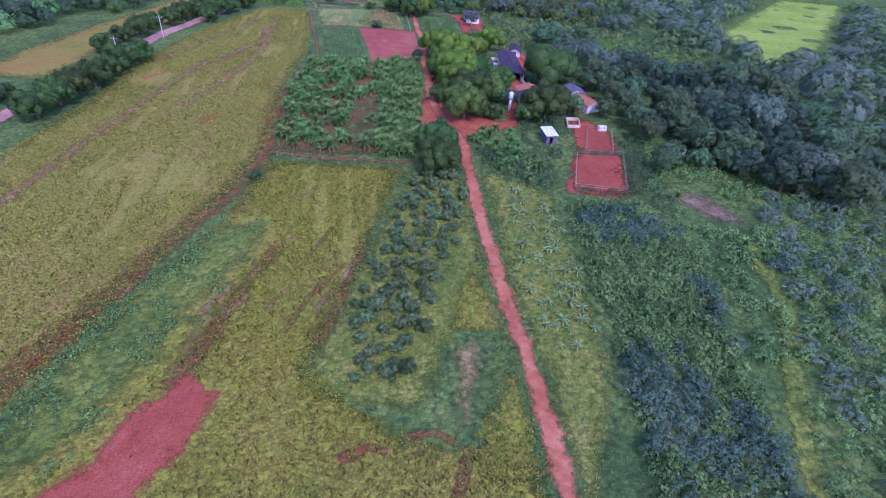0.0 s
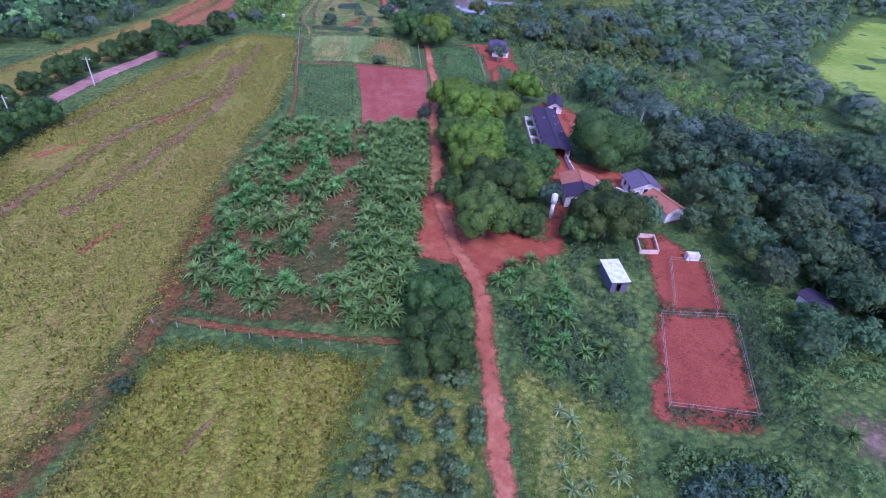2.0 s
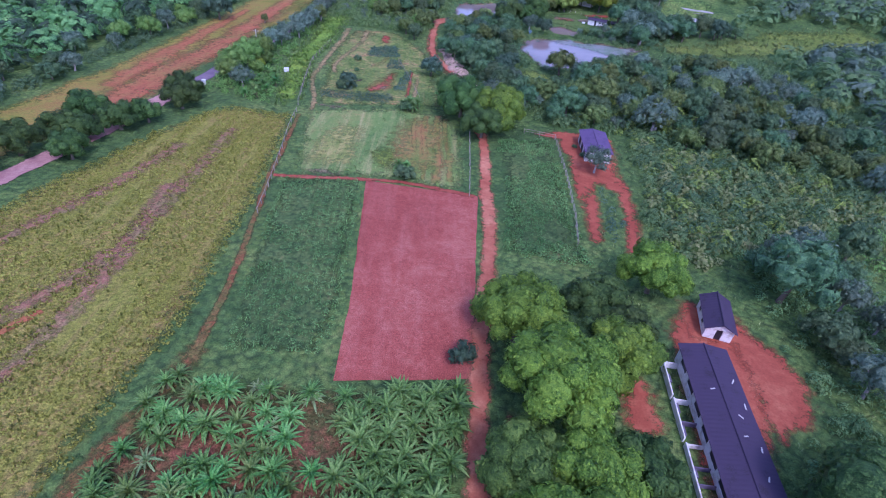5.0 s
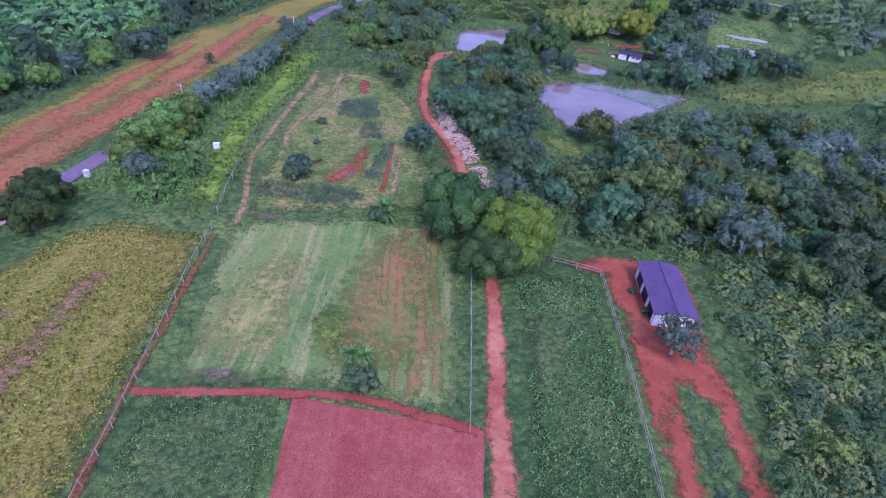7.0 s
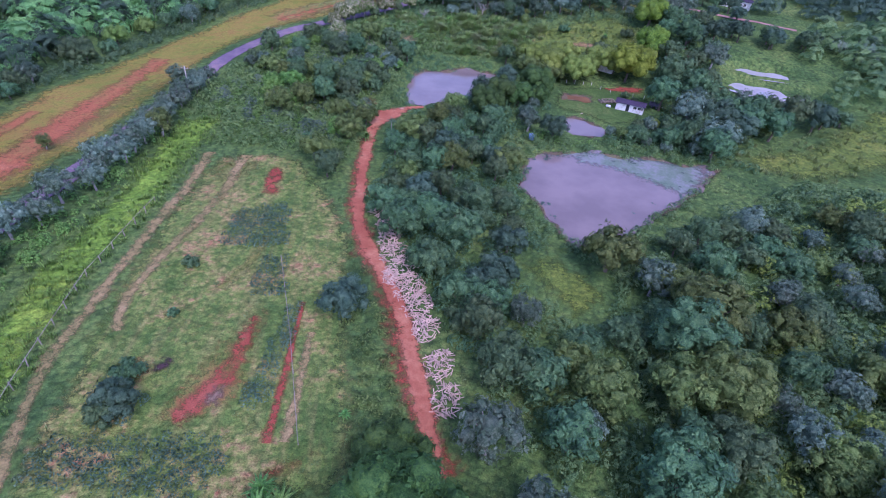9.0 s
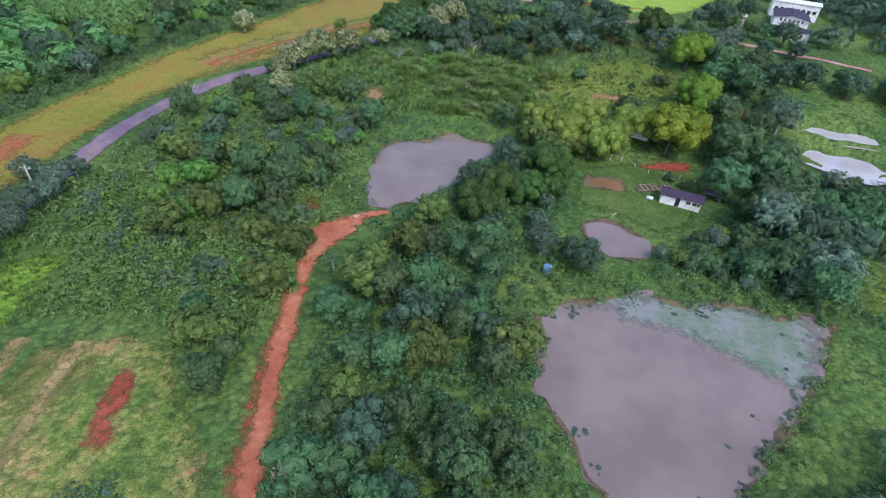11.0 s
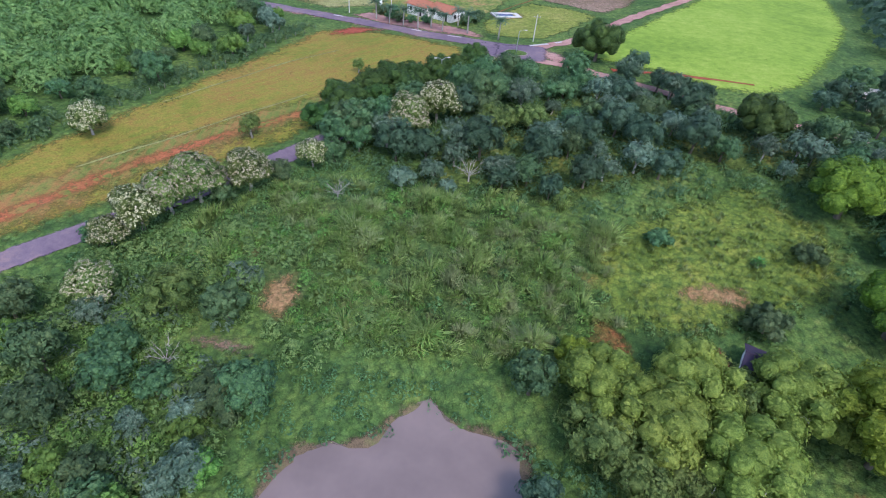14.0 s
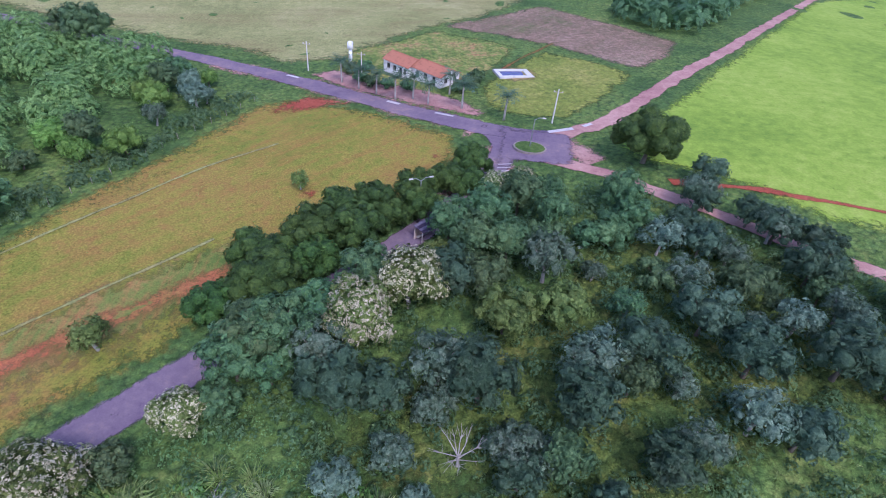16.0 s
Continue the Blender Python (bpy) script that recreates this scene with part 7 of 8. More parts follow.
# scrub over rough ground: outline, spacing, sizes, material, words
SCRUB = [
    (SLOPE, 3.4, (0.7, 1.6), F_LUSH, "slope_shrubs", "bright green shrubs on the slope"),
    ([(2.5, 342.5), (8.5, 347.5), (14, 347), (24, 346), (21, 333.5), (6, 333), (-3, 334), (-3, 336.5)], 1.6, (0.7, 1.4), F_WEED, "bank_growth", "leafy growth between the fish pond and the lily pond"),
    ([(-20, 333), (-12, 340), (-9, 337), (-3, 335), (-4, 332.5), (-12, 331.5)], 1.6, (0.6, 1.2), F_LUSH, "bank_growth", "fresh green growth on the fish pond bank"),
    (SLOPE, 6.0, (1.0, 2.4), F_MID, "slope_shrubs", "mid-green shrubs on the slope"),
    ([(-96, 320), (-80, 308), (-64, 312), (-60, 320), (-70, 330), (-86, 340)], 1.7, (0.5, 1.1), F_LUSH, "lush_weeds", "lush bright green growth beside the garden"),
    ([(-60, 388), (-54, 392), (-46, 391), (-40, 384), (-50, 381), (-57, 384)], 1.3, (0.5, 1.1), F_LUSH, "lush_weeds", "lush bright green weeds"),
    ([(-74, 392), (-60, 402), (-46, 412), (-40, 408), (-58, 396), (-66, 388)], 1.5, (0.5, 1.2), F_LUSH, "lush_weeds", "lush bright green weeds"),
    ([(-94, 330), (-72, 316), (-58, 330), (-58, 370), (-70, 386), (-90, 372)], 2.0, (0.7, 1.6), F_LUSH, "lush_shrubs", "lush bright green shrubs below the road"),
    ([(14, 196), (70, 230), (78, 320), (40, 325), (-8, 250), (12, 244)], 5.0, (1.0, 2.2), F_OLIVELIME, "lime_scrub", "yellow-green shrubs between the trees"),
    ([(44, 20), (90, 20), (100, 90), (62, 94), (50, 60)], 7.5, (0.7, 1.5), F_OLIVE, "lime_scrub", "yellow-green shrubs on the slope"),
    ([(38, 14), (90, 14), (110, 100), (84, 86), (60, 98), (42, 118), (38, 100), (41, 80), (43, 60)], 2.3, (0.6, 1.5), F_CASSAVA, "green_scrub", "low green scrub on the slope"),
    ([(44, 20), (95, 20), (100, 90), (60, 96), (50, 60)], 3.4, (0.9, 2.0), F_GREY, "grey_scrub", "grey-green shrubs on the slope"),
    ([(12, 190), (40, 212), (75, 230), (80, 330), (40, 330), (14, 300), (-14, 282), (-22, 258), (-10, 244), (12, 243)], 2.5, (0.75, 1.8), F_WEED, "green_scrub", "dense green scrub between the trees"),
    ([(13, 188), (26, 200), (44, 214), (66, 224), (40, 236), (14, 240)], 2.6, (0.7, 1.6), F_GRASS, "light_scrub", "light green shrubs on the slope"),
    ([(14, 195), (75, 230), (80, 330), (30, 320), (0, 292), (-8, 246), (12, 244)], 4.0, (1.0, 2.2), F_MID, "mid_scrub", "mid-green shrubs between the trees"),
    ([(-46, 300), (-36, 282), (-24, 262), (-15, 284), (-22, 325), (-22, 340), (-14, 336), (14, 334), (20, 332), (30, 330), (44, 390), (38, 420), (22, 422), (16, 378), (14, 350), (2, 337), (-14, 340), (-16, 368), (-28, 376), (-36, 350), (-46, 338)], 2.2, (0.7, 1.5), F_MID, "green_scrub", "leafy understorey round the ponds"),
    ([(-54, 310), (-47, 340), (-54, 350), (-56, 376), (-40, 382), (-62, 400), (-84, 392), (-98, 366), (-96, 318), (-80, 308)], 1.9, (0.7, 1.6), F_WOOD, "green_scrub", "dense green scrub below the road"),
    ([(-56, 312), (-56, 372), (-64, 396), (-90, 378), (-94, 325)], 3.6, (0.9, 1.8), F_GREY, "grey_scrub", "grey-green shrubs below the road"),
    ([(-64, 414), (-44, 456), (-34, 462), (-8, 460), (14, 444), (44, 432), (40, 420), (20, 414), (4, 424), (-22, 406), (-32, 412), (-60, 408)], 2.4, (0.5, 1.4), F_MID, "green_scrub", "leafy understorey of the roadside wood"),
    ([(-90, 388), (-60, 384), (-62, 402), (-48, 412), (-60, 420), (-76, 403)], 1.7, (0.5, 1.2), F_WEED, "green_scrub", "rough green growth beside the road"),
    ([(-22, 386), (-8, 386), (4, 391), (16, 398), (20, 412), (6, 424), (-10, 416), (-24, 405)], 3.0, (0.4, 1.1), F_WEED, "meadow_shrubs", "scattered low shrubs in the meadow"),
    ([(23, 160), (28, 151), (42, 150), (52, 172), (46, 216), (24, 206), (27, 184)], 2.2, (0.6, 1.3), F_WEED, "green_scrub", "leafy growth behind the barn"),
    ([(-62, 402), (-48, 411), (-31, 411), (-21, 394), (-24, 386), (-38, 380), (-54, 384), (-62, 392)], 4.0, (0.5, 1.0), F_WEED, "green_scrub", "leafy weeds among the tall grass"),
    ([(-60, 400), (-31, 409), (-22, 392), (-38, 381), (-58, 388)], 4.4, (0.6, 1.3), F_OLIVE, "olive_scrub", "yellowish shrubs among the tall grass"),
    ([(-55, 378), (-53, 344), (-44, 338), (-34, 347), (-28, 360), (-24, 374), (-38, 380)], 1.8, (0.5, 1.1), F_MID, "bank_growth", "leafy growth on the pond bank"),
    ([(-24, 332), (-24, 292), (-10, 286), (4, 296), (24, 332), (0, 335)], 1.9, (0.5, 1.2), F_WEED, "bank_growth", "leafy growth on the lily pond bank"),
    ([(-119.5, 200), (-124.5, 280), (-128.5, 320), (-124.5, 366), (-118.5, 393), (-107, 424), (-100, 447), (-93.5, 466), (-87.5, 486), (-92, 490), (-99, 468), (-106, 449), (-113, 426), (-124, 395), (-131, 366), (-134, 320), (-130, 280), (-124, 200)], 2.0, (0.8, 1.7), F_MID, "wood_edge", "leafy edge of the wood along the verge"),
    ([(-98, 232), (-68, 230), (-74, 250), (-84, 290), (-94, 316), (-96, 260)], 1.9, (0.5, 1.2), F_LUSH, "green_scrub", "rough green growth beside the road"),
    ([(-44, 240), (-33, 243), (-30, 254), (-36, 268), (-44, 284), (-56, 292), (-46, 278), (-40, 262)], 1.7, (0.5, 1.1), F_OLIVE, "olive_weeds", "yellowish weeds beside the lane"),
    ([(4, 104), (10, 90), (20, 88), (24, 107), (26, 118), (20, 126), (14, 114), (18, 104)], 1.6, (0.7, 1.5), F_MID, "green_scrub", "leafy growth round the white hut"),
    ([(35, 86), (40, 82), (44, 92), (42, 118), (39, 120), (37.8, 106)], 1.4, (0.6, 1.1), F_MID, "hedge_growth", "green hedge growth beside the corral"),
    ([(-22.5, 230), (-20.5, 230), (-17.5, 212), (-15.5, 200), (-17.8, 202), (-19.8, 214)], 1.2, (0.4, 0.7), F_MID, "hedge_growth", "low green hedge along the lane"),
    ([(3.5, 216), (6.5, 214), (8.5, 204), (6, 196), (5, 206)], 1.5, (0.5, 0.9), F_BLUE, "grey_weeds", "grey-green weeds in the barn yard"),
]
for poly, gap, (low, high), leaf, name, words in SCRUB:
    xy = scattered(stuff_rng, poly, gap, lambda x, y: free_of_buildings(x, y), margin=0.1, loose=0.8)
    tiled(name, FINE_BUSH if name.startswith("lush") else BUSH_A if gap > 1.8 else BUSH_B, spots(stuff_rng, xy, low, high, (0.7, 1.3)), leaf, words, "shrubs")

# grasses
REED = tuft(11, 50, 1.3, 1.3, 0.055, (0.2, 1.0))
CANE = tuft(12, 100, 1.5, 1.5, 0.05, (0.2, 0.95))
GRASSES = [
    ([(-36, 400), (-30, 408), (-17, 404), (-15, 392), (-20, 385), (-34, 383), (-44, 386)], 2.5, (0.8, 1.25), F_CANE, "pale_canes", "clumps of pale tall drooping canes", False),
    ([(-70, 400), (-58, 411), (-41, 411), (-26, 410), (-30, 398), (-50, 394)], 3.0, (0.7, 1.1), F_CANE, "pale_canes", "clumps of pale tall drooping canes", False),
    ([(-60, 396), (-50, 409), (-30, 412), (-14, 410), (-16, 394), (-22, 385), (-38, 380), (-54, 384)], 2.3, (0.8, 1.35), F_REED, "green_canes", "clumps of lush green canes", False),
    (REEDS, 2.2, (0.5, 1.2), F_LUSH, "lush_growth", "lush bright green growth among the reeds", False),
    (MEADOW, 1.7, (0.5, 1.1), F_OLIVELIME, "yellow_tufts", "yellow-green tufts in the meadow", False),
    ([(-98, 230), (-62, 232), (-50, 300), (-46, 340), (-60, 412), (-42, 460), (44, 436), (40, 330), (60, 210), (44, 120), (46, 20), (20, 90), (0, 180), (-18, 240), (-40, 290), (-78, 300)], 2.3, (0.4, 1.0), F_GRASS, "wild_tufts", "rough grass tufts over the wild ground", False),
    (REEDS, 1.9, (0.8, 1.3), F_REED, "tall_reeds", "tall pale-tipped grass beside the pond", True),
    (REEDS, 2.8, (0.7, 1.2), F_GRASS, "straw_reeds", "straw-tipped dry reeds", True),
    (MEADOW, 1.3, (0.4, 1.0), F_GRASS, "meadow_grass", "rough yellow-green meadow grass", False),
    (LIGHT_STRIP, 1.0, (0.5, 1.1), F_STRIP, "tall_grass", "bright tall grass strip", False),
    ([(-8, 90), (4, 90), (11, 48), (12, 36), (-12, 38), (-13, 50)], 1.2, (0.25, 0.6), F_GRASS, "orchard_tufts", "grass tufts under the citrus trees", False),
    (EAST_GRASS, 1.1, (0.25, 0.6), F_GRASS, "lane_side_tufts", "grass tufts beside the lane", False),
    (VERGE, 4.5, (0.2, 0.45), F_OLIVELIME, "verge_tufts", "straw-coloured tufts on the verge", False),
    (GARDEN, 2.1, (0.25, 0.6), F_WEED, "garden_weeds", "weeds and seedlings in the garden", False),
    (STRIPED, 1.7, (0.2, 0.5), F_GRASS, "field_tufts", "regrowth tufts on the harvested field", False),
    (BANANA, 1.5, (0.25, 0.6), F_GRASS, "banana_undergrowth", "thin grass under the banana plants", False),
    (MARSH, 2.2, (0.6, 1.4), F_GRASS, "marsh_tufts", "tall bright marsh grass", False),
]
SCRAPES = [((-4.5, 396.5), 4.0), ((-6, 387), 2.6), ((-18, 387), 3.2), ((-19.5, 396), 2.4), ((-58.3, 387.5), 5.0)]


def off_scrapes(x, y):
    ok = np.ones(x.shape, bool)
    for (a, b), r in SCRAPES:
        ok &= np.hypot(x - a, y - b) > r * stuff_rng.uniform(0.5, 1.1, x.shape)
    return ok


def mounds(places):
    """Canes and reeds that stand tall in drifts and low between them."""
    places[:, 3:5] *= (1.0 + 1.3 * drift(places[:, 0], places[:, 1], 5.0, 12.0))[:, None].clip(0.55, 1.6)
    return places


for poly, gap, (low, high), leaf, name, words, whole in GRASSES:
    xy = scattered(stuff_rng, poly, gap, (lambda x, y: (edge_distance(BIG_POND, x, y) < -1) & off_scrapes(x, y)) if whole else (lambda x, y: (drift(x, y, 5.0, 8.0) > -0.2) & off_scrapes(x, y)), clear=name == "wild_tufts", loose=1.0)
    tiled(name, SMALL_TUFT if name == "wild_tufts" else CANE if name.endswith("canes") else REED if name.endswith("reeds") else FINE_BUSH if name == "lush_growth" else TUFT, mounds(spots(stuff_rng, xy, low, high)) if name.endswith(("canes", "reeds", "growth")) else spots(stuff_rng, xy, low, high), leaf, words, "grass")

# far woods, with distance haze put into the grey, dark and weed leaf colours
FAR_TREE = [clump(40 + k, 64, 3.4, 3.7, 0.98, low=-0.1) for k in range(2)]
FINE_TREE = clump(45, 250, 3.0, 3.4, 0.46, low=-0.2)
NEAR_WOOD = [(-112, 452), (-110, 500), (-150, 507), (-185, 500), (-180, 450), (-158, 400), (-129, 402)]
tiled("near_woods", FINE_TREE, spots(stuff_rng, scattered(stuff_rng, NEAR_WOOD, 5.4, margin=2.0, loose=0.7), 0.75, 1.4, (0.8, 1.2)), F_WOOD, "dense mid-green woodland beyond the verge", "woods", sink=-0.6)
CLEAR.append((NEAR_WOOD, 0.0))
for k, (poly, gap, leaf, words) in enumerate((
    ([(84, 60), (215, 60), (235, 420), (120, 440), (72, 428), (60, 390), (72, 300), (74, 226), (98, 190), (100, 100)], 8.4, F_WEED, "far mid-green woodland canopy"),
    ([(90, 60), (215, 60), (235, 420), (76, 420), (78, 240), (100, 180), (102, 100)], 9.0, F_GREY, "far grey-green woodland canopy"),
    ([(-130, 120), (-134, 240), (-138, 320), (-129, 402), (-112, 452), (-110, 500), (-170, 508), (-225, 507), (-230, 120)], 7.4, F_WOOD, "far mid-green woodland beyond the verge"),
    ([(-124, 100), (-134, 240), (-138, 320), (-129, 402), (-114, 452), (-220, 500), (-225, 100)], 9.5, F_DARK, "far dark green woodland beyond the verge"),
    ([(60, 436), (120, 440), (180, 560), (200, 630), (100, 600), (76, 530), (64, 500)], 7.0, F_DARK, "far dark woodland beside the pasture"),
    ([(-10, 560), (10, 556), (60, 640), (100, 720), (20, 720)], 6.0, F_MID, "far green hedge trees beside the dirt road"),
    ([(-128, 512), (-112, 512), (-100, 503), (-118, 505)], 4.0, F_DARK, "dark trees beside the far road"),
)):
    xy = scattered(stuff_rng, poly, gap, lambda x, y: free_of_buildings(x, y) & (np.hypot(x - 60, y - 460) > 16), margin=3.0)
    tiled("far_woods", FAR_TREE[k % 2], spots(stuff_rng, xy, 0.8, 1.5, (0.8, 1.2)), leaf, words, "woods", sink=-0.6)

# weed mat and lily pads
patch("floating_weed", MAT, M_MAT, 0, "grey-green floating weed over mauve pond water", "water plants", 1.2, 2.6, 1.5, clear=False, level=-7.035)
pad_v = np.array([(0.5 * math.cos(a), 0.5 * math.sin(a), 0) for a in np.arange(6) * math.pi / 3])
px, py = scattered(stuff_rng, LILY_POND, 0.7, lambda x, y: (np.where(edge_distance(MAT, x, y) > 0, 0.0 + 0.0 * x, -0.1) + drift(x, y, 2.2, 1.0) - 0.16 * np.clip(edge_distance(LILY_POND, x, y) - 1, 0, 6)) > 0.02, clear=False, loose=0.9)
tiled("lily_pads", (pad_v, np.arange(6)[None]), np.stack((px, py, stuff_rng.uniform(0, 6, len(px)), stuff_rng.uniform(0.3, 0.8, len(px)), np.ones(len(px))), -1), F_LILY, "grey-green lily pads on the pond", "lily pads").location.z = 0
pads = bpy.data.objects["lily_pads"].data
co = np.empty(len(pads.vertices) * 3)
pads.vertices.foreach_get("co", co)
co[2::3] = -7.01 + 0.02 * np.sin(co[0::3] * 9)
pads.vertices.foreach_set("co", co)


# ---- buildings ----
def wall_panel(s, length, tall, thick, openings, slot=0):
    """A wall along x from 0, its outside at y = 0, with holes (x0, x1, z0, z1) through it."""
    xs = sorted({0.0, length, *(v for o in openings for v in o[:2])})
    for a, b in zip(xs, xs[1:]):
        holes = sorted((o[2], o[3]) for o in openings if o[0] <= a and o[1] >= b)
        z = -0.4
        for lo, hi in holes:
            if lo > z:
                s.box(a, 0, z, b, thick, lo, slot)
            z = hi
        if z < tall:
            s.box(a, 0, z, b, thick, tall, slot)
    return s


def roof_slab(s, length, slope, thick=0.07, waves=0.5, slot=0):
    """A corrugated slab: along x, falling along +y by its own pose."""
    n = max(4, int(length / waves) * 2)
    x = np.linspace(0, length, n + 1)
    z = 0.018 * (np.arange(n + 1) % 2)
    v = np.concatenate([np.stack((x, np.full(n + 1, y), z + dz), -1) for y, dz in ((0, 0), (slope, 0), (0, -thick), (slope, -thick))])
    k = n + 1
    f = [(i, i + 1, k + i + 1, k + i)[::-1] for i in range(n)] + [(2 * k + i, 2 * k + i + 1, 3 * k + i + 1, 3 * k + i) for i in range(n)]
    f += [(k + i, k + i + 1, 3 * k + i + 1, 3 * k + i)[::-1] for i in range(n)] + [(i, i + 1, 2 * k + i + 1, 2 * k + i) for i in range(n)]
    f += [(0, k, 3 * k, 2 * k), (n, 2 * k + n, 3 * k + n, k + n)]
    return s.add(v, f, slot)


def window_in(parent, m, wide, tall):
    w = part("window", Shape().box(-wide / 2, 0.06, 0, wide / 2, 0.08, tall), M_GLASS, parent)
    w.matrix_basis = m
    s = Shape()
    for a in (-wide / 2, -0.03, wide / 2 - 0.06):
        s.box(a, 0.0, 0, a + 0.06, 0.055, tall)
    s.box(-wide / 2, 0.0, tall - 0.06, wide / 2, 0.05, tall).box(-wide / 2 - 0.05, -0.05, -0.06, wide / 2 + 0.05, 0.05, 0)
    part("frame", s, M_WOOD, w)


def house(name, x, y, turn, wide, deep, tall, rise, roof_material, label, openings=(), wall_material=M_WALL, roof_rear=None, eave=0.35, sides=(1, 1, 1, 1), waves=0.5):
    """A gabled house; the ridge runs along its own y. openings: (side, from, to, sill, head, glazed)."""
    top = thing(name, pose(x, y, height(x, y), 0, 0, turn), label, "house")
    t = 0.18
    faces = [(pose(-wide / 2, -deep / 2, 0), wide), (pose(wide / 2, -deep / 2 + t, 0, 0, 0, 90), deep - 2 * t), (pose(wide / 2, deep / 2, 0, 0, 0, 180), wide), (pose(-wide / 2, deep / 2 - t, 0, 0, 0, 270), deep - 2 * t)]
    for k, (m, length) in enumerate(faces):
        if not sides[k]:
            continue
        here = [o for o in openings if o[0] == k]
        s = wall_panel(Shape(), length, tall, t, [o[1:5] for o in here])
        if k % 2 == 0:
            s.add([(0, 0, tall), (length, 0, tall), (length / 2, 0, tall + rise * 0.97), (0, t, tall), (length, t, tall), (length / 2, t, tall + rise * 0.97)], [(0, 1, 2), (5, 4, 3), (0, 2, 5, 3), (1, 4, 5, 2)])
        w = part("wall", s, wall_material, top)
        w.matrix_basis = m
        for o in here:
            if o[5]:
                window_in(w, pose((o[1] + o[2]) / 2, 0.02, o[3]), o[2] - o[1], o[4] - o[3])
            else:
                # A near-black sheet closes the hole; interior shade is put into its colour.
                part("opening_fill", Shape().box(o[1] + 0.02, 0.07, 0.0, o[2] - 0.02, 0.11, o[4] - 0.02), M_DARK, w, "near-black sheet painting the shade inside the opening")
    pitch = math.degrees(math.atan2(rise, wide / 2))
    slope = math.hypot(wide / 2, rise) + eave
    runs = [(-deep / 2 - eave, deep / 2 + eave, roof_material)] if not roof_rear else [(-deep / 2 - eave, 0.0, roof_material), (0.02, deep / 2 + eave, roof_rear)]
    for y0, y1, material in runs:
        for sg in (1, -1):
            r = part("roof", roof_slab(Shape(), y1 - y0, slope, 0.07, waves), material, top)
            r.matrix_basis = Matrix.Translation((0, y0 if sg < 0 else y1, tall + rise + 0.06)) @ Matrix.Rotation(radians(90 if sg < 0 else -90), 4, "Z") @ Matrix.Rotation(radians(-pitch), 4, "X")
        part("ridge_cap", Shape().tube([(0, y0 - 0.02, tall + rise + 0.08), (0, y1 + 0.02, tall + rise + 0.08)], [0.11, 0.11], 6), material, top)
    return top


house("gable_house", 31, 140, 12, 5.4, 4.8, 2.2, 1.1, M_GREY_ROOF, "white farm house with a grey-violet gable roof", [(0, 2.2, 3.0, 0, 1.9, False), (3, 0.8, 1.6, 0.9, 1.8, True), (3, 2.8, 3.6, 0.9, 1.8, True)])
house("clay_roof_house", 33.4, 133, 30, 4.0, 6.0, 2.2, 0.9, M_CLAY, "white shed with a worn orange clay tile roof", [(3, 1.5, 2.4, 0.9, 1.7, True)], waves=0.3)
house("two_part_house", 19, 135.4, 2, 6.2, 8.4, 2.3, 1.0, M_SLATE, "farm house half violet sheet roof, half orange tiles", [(0, 1.0, 1.8, 0, 1.9, False), (0, 3.6, 4.8, 0.9, 1.8, True), (3, 1.2, 2.2, 0.9, 1.8, True)], roof_rear=M_CLAY)
house("small_house", 18, 180.4, -4, 3.4, 6.2, 2.0, 0.9, M_SLATE, "small white house with a dark violet roof", [(0, 1.3, 2.1, 0, 1.8, False), (3, 1.0, 1.8, 0.8, 1.6, True), (3, 3.4, 4.2, 0.8, 1.6, True)])
house("long_barn", 15.3, 161.2, 5, 5.0, 22, 2.2, 0.45, M_SLATE, "long cattle barn with a dark violet sheet roof", [(3, a, a + 2.0, 0.9, 2.1, False) for a in (1.2, 4.2, 7.2, 10.2, 13.2, 16.2)], sides=(0, 1, 1, 1))


def cattle_stalls():
    """A white outer wall with pens of dark trodden earth between it and the barn."""
    top = thing("cattle_stalls", pose(15.3, 161.2, height(15.3, 161.2), 0, 0, 5), "white walled cattle pens along the barn", "stalls")
    for a, b in ((-11.2, -1.4), (-0.9, 4.2), (4.6, 9.6)):
        part("wall", Shape().box(-4.5, a, -0.3, -4.34, b, 0.8, bevel=0.03), M_WALL, top)
    part("end_wall", Shape().box(-4.33, -11.2, -0.3, -2.55, -11.05, 0.9, bevel=0.03), M_WALL, top)
    for y, m in ((-9.4, M_GREY_ROOF), (-7.6, M_GREY_ROOF), (-5.8, M_GREY_ROOF), (-4.0, M_GREY_ROOF), (-1.5, M_WALL), (1.2, M_GREY_ROOF), (4.1, M_WALL), (9.5, M_WALL)):
        part("partition", Shape().box(-4.33, y - 0.06, -0.3, -2.62, y + 0.06, 0.65, bevel=0.02), m, top)
    for y in (-8.5, -4.9, -0.2, 2.6, 6.8):
        part("trough", Shape().box(-4.3, y, -0.3, -3.9, y + 1.2, 0.35, bevel=0.03), M_GREY_ROOF, top)


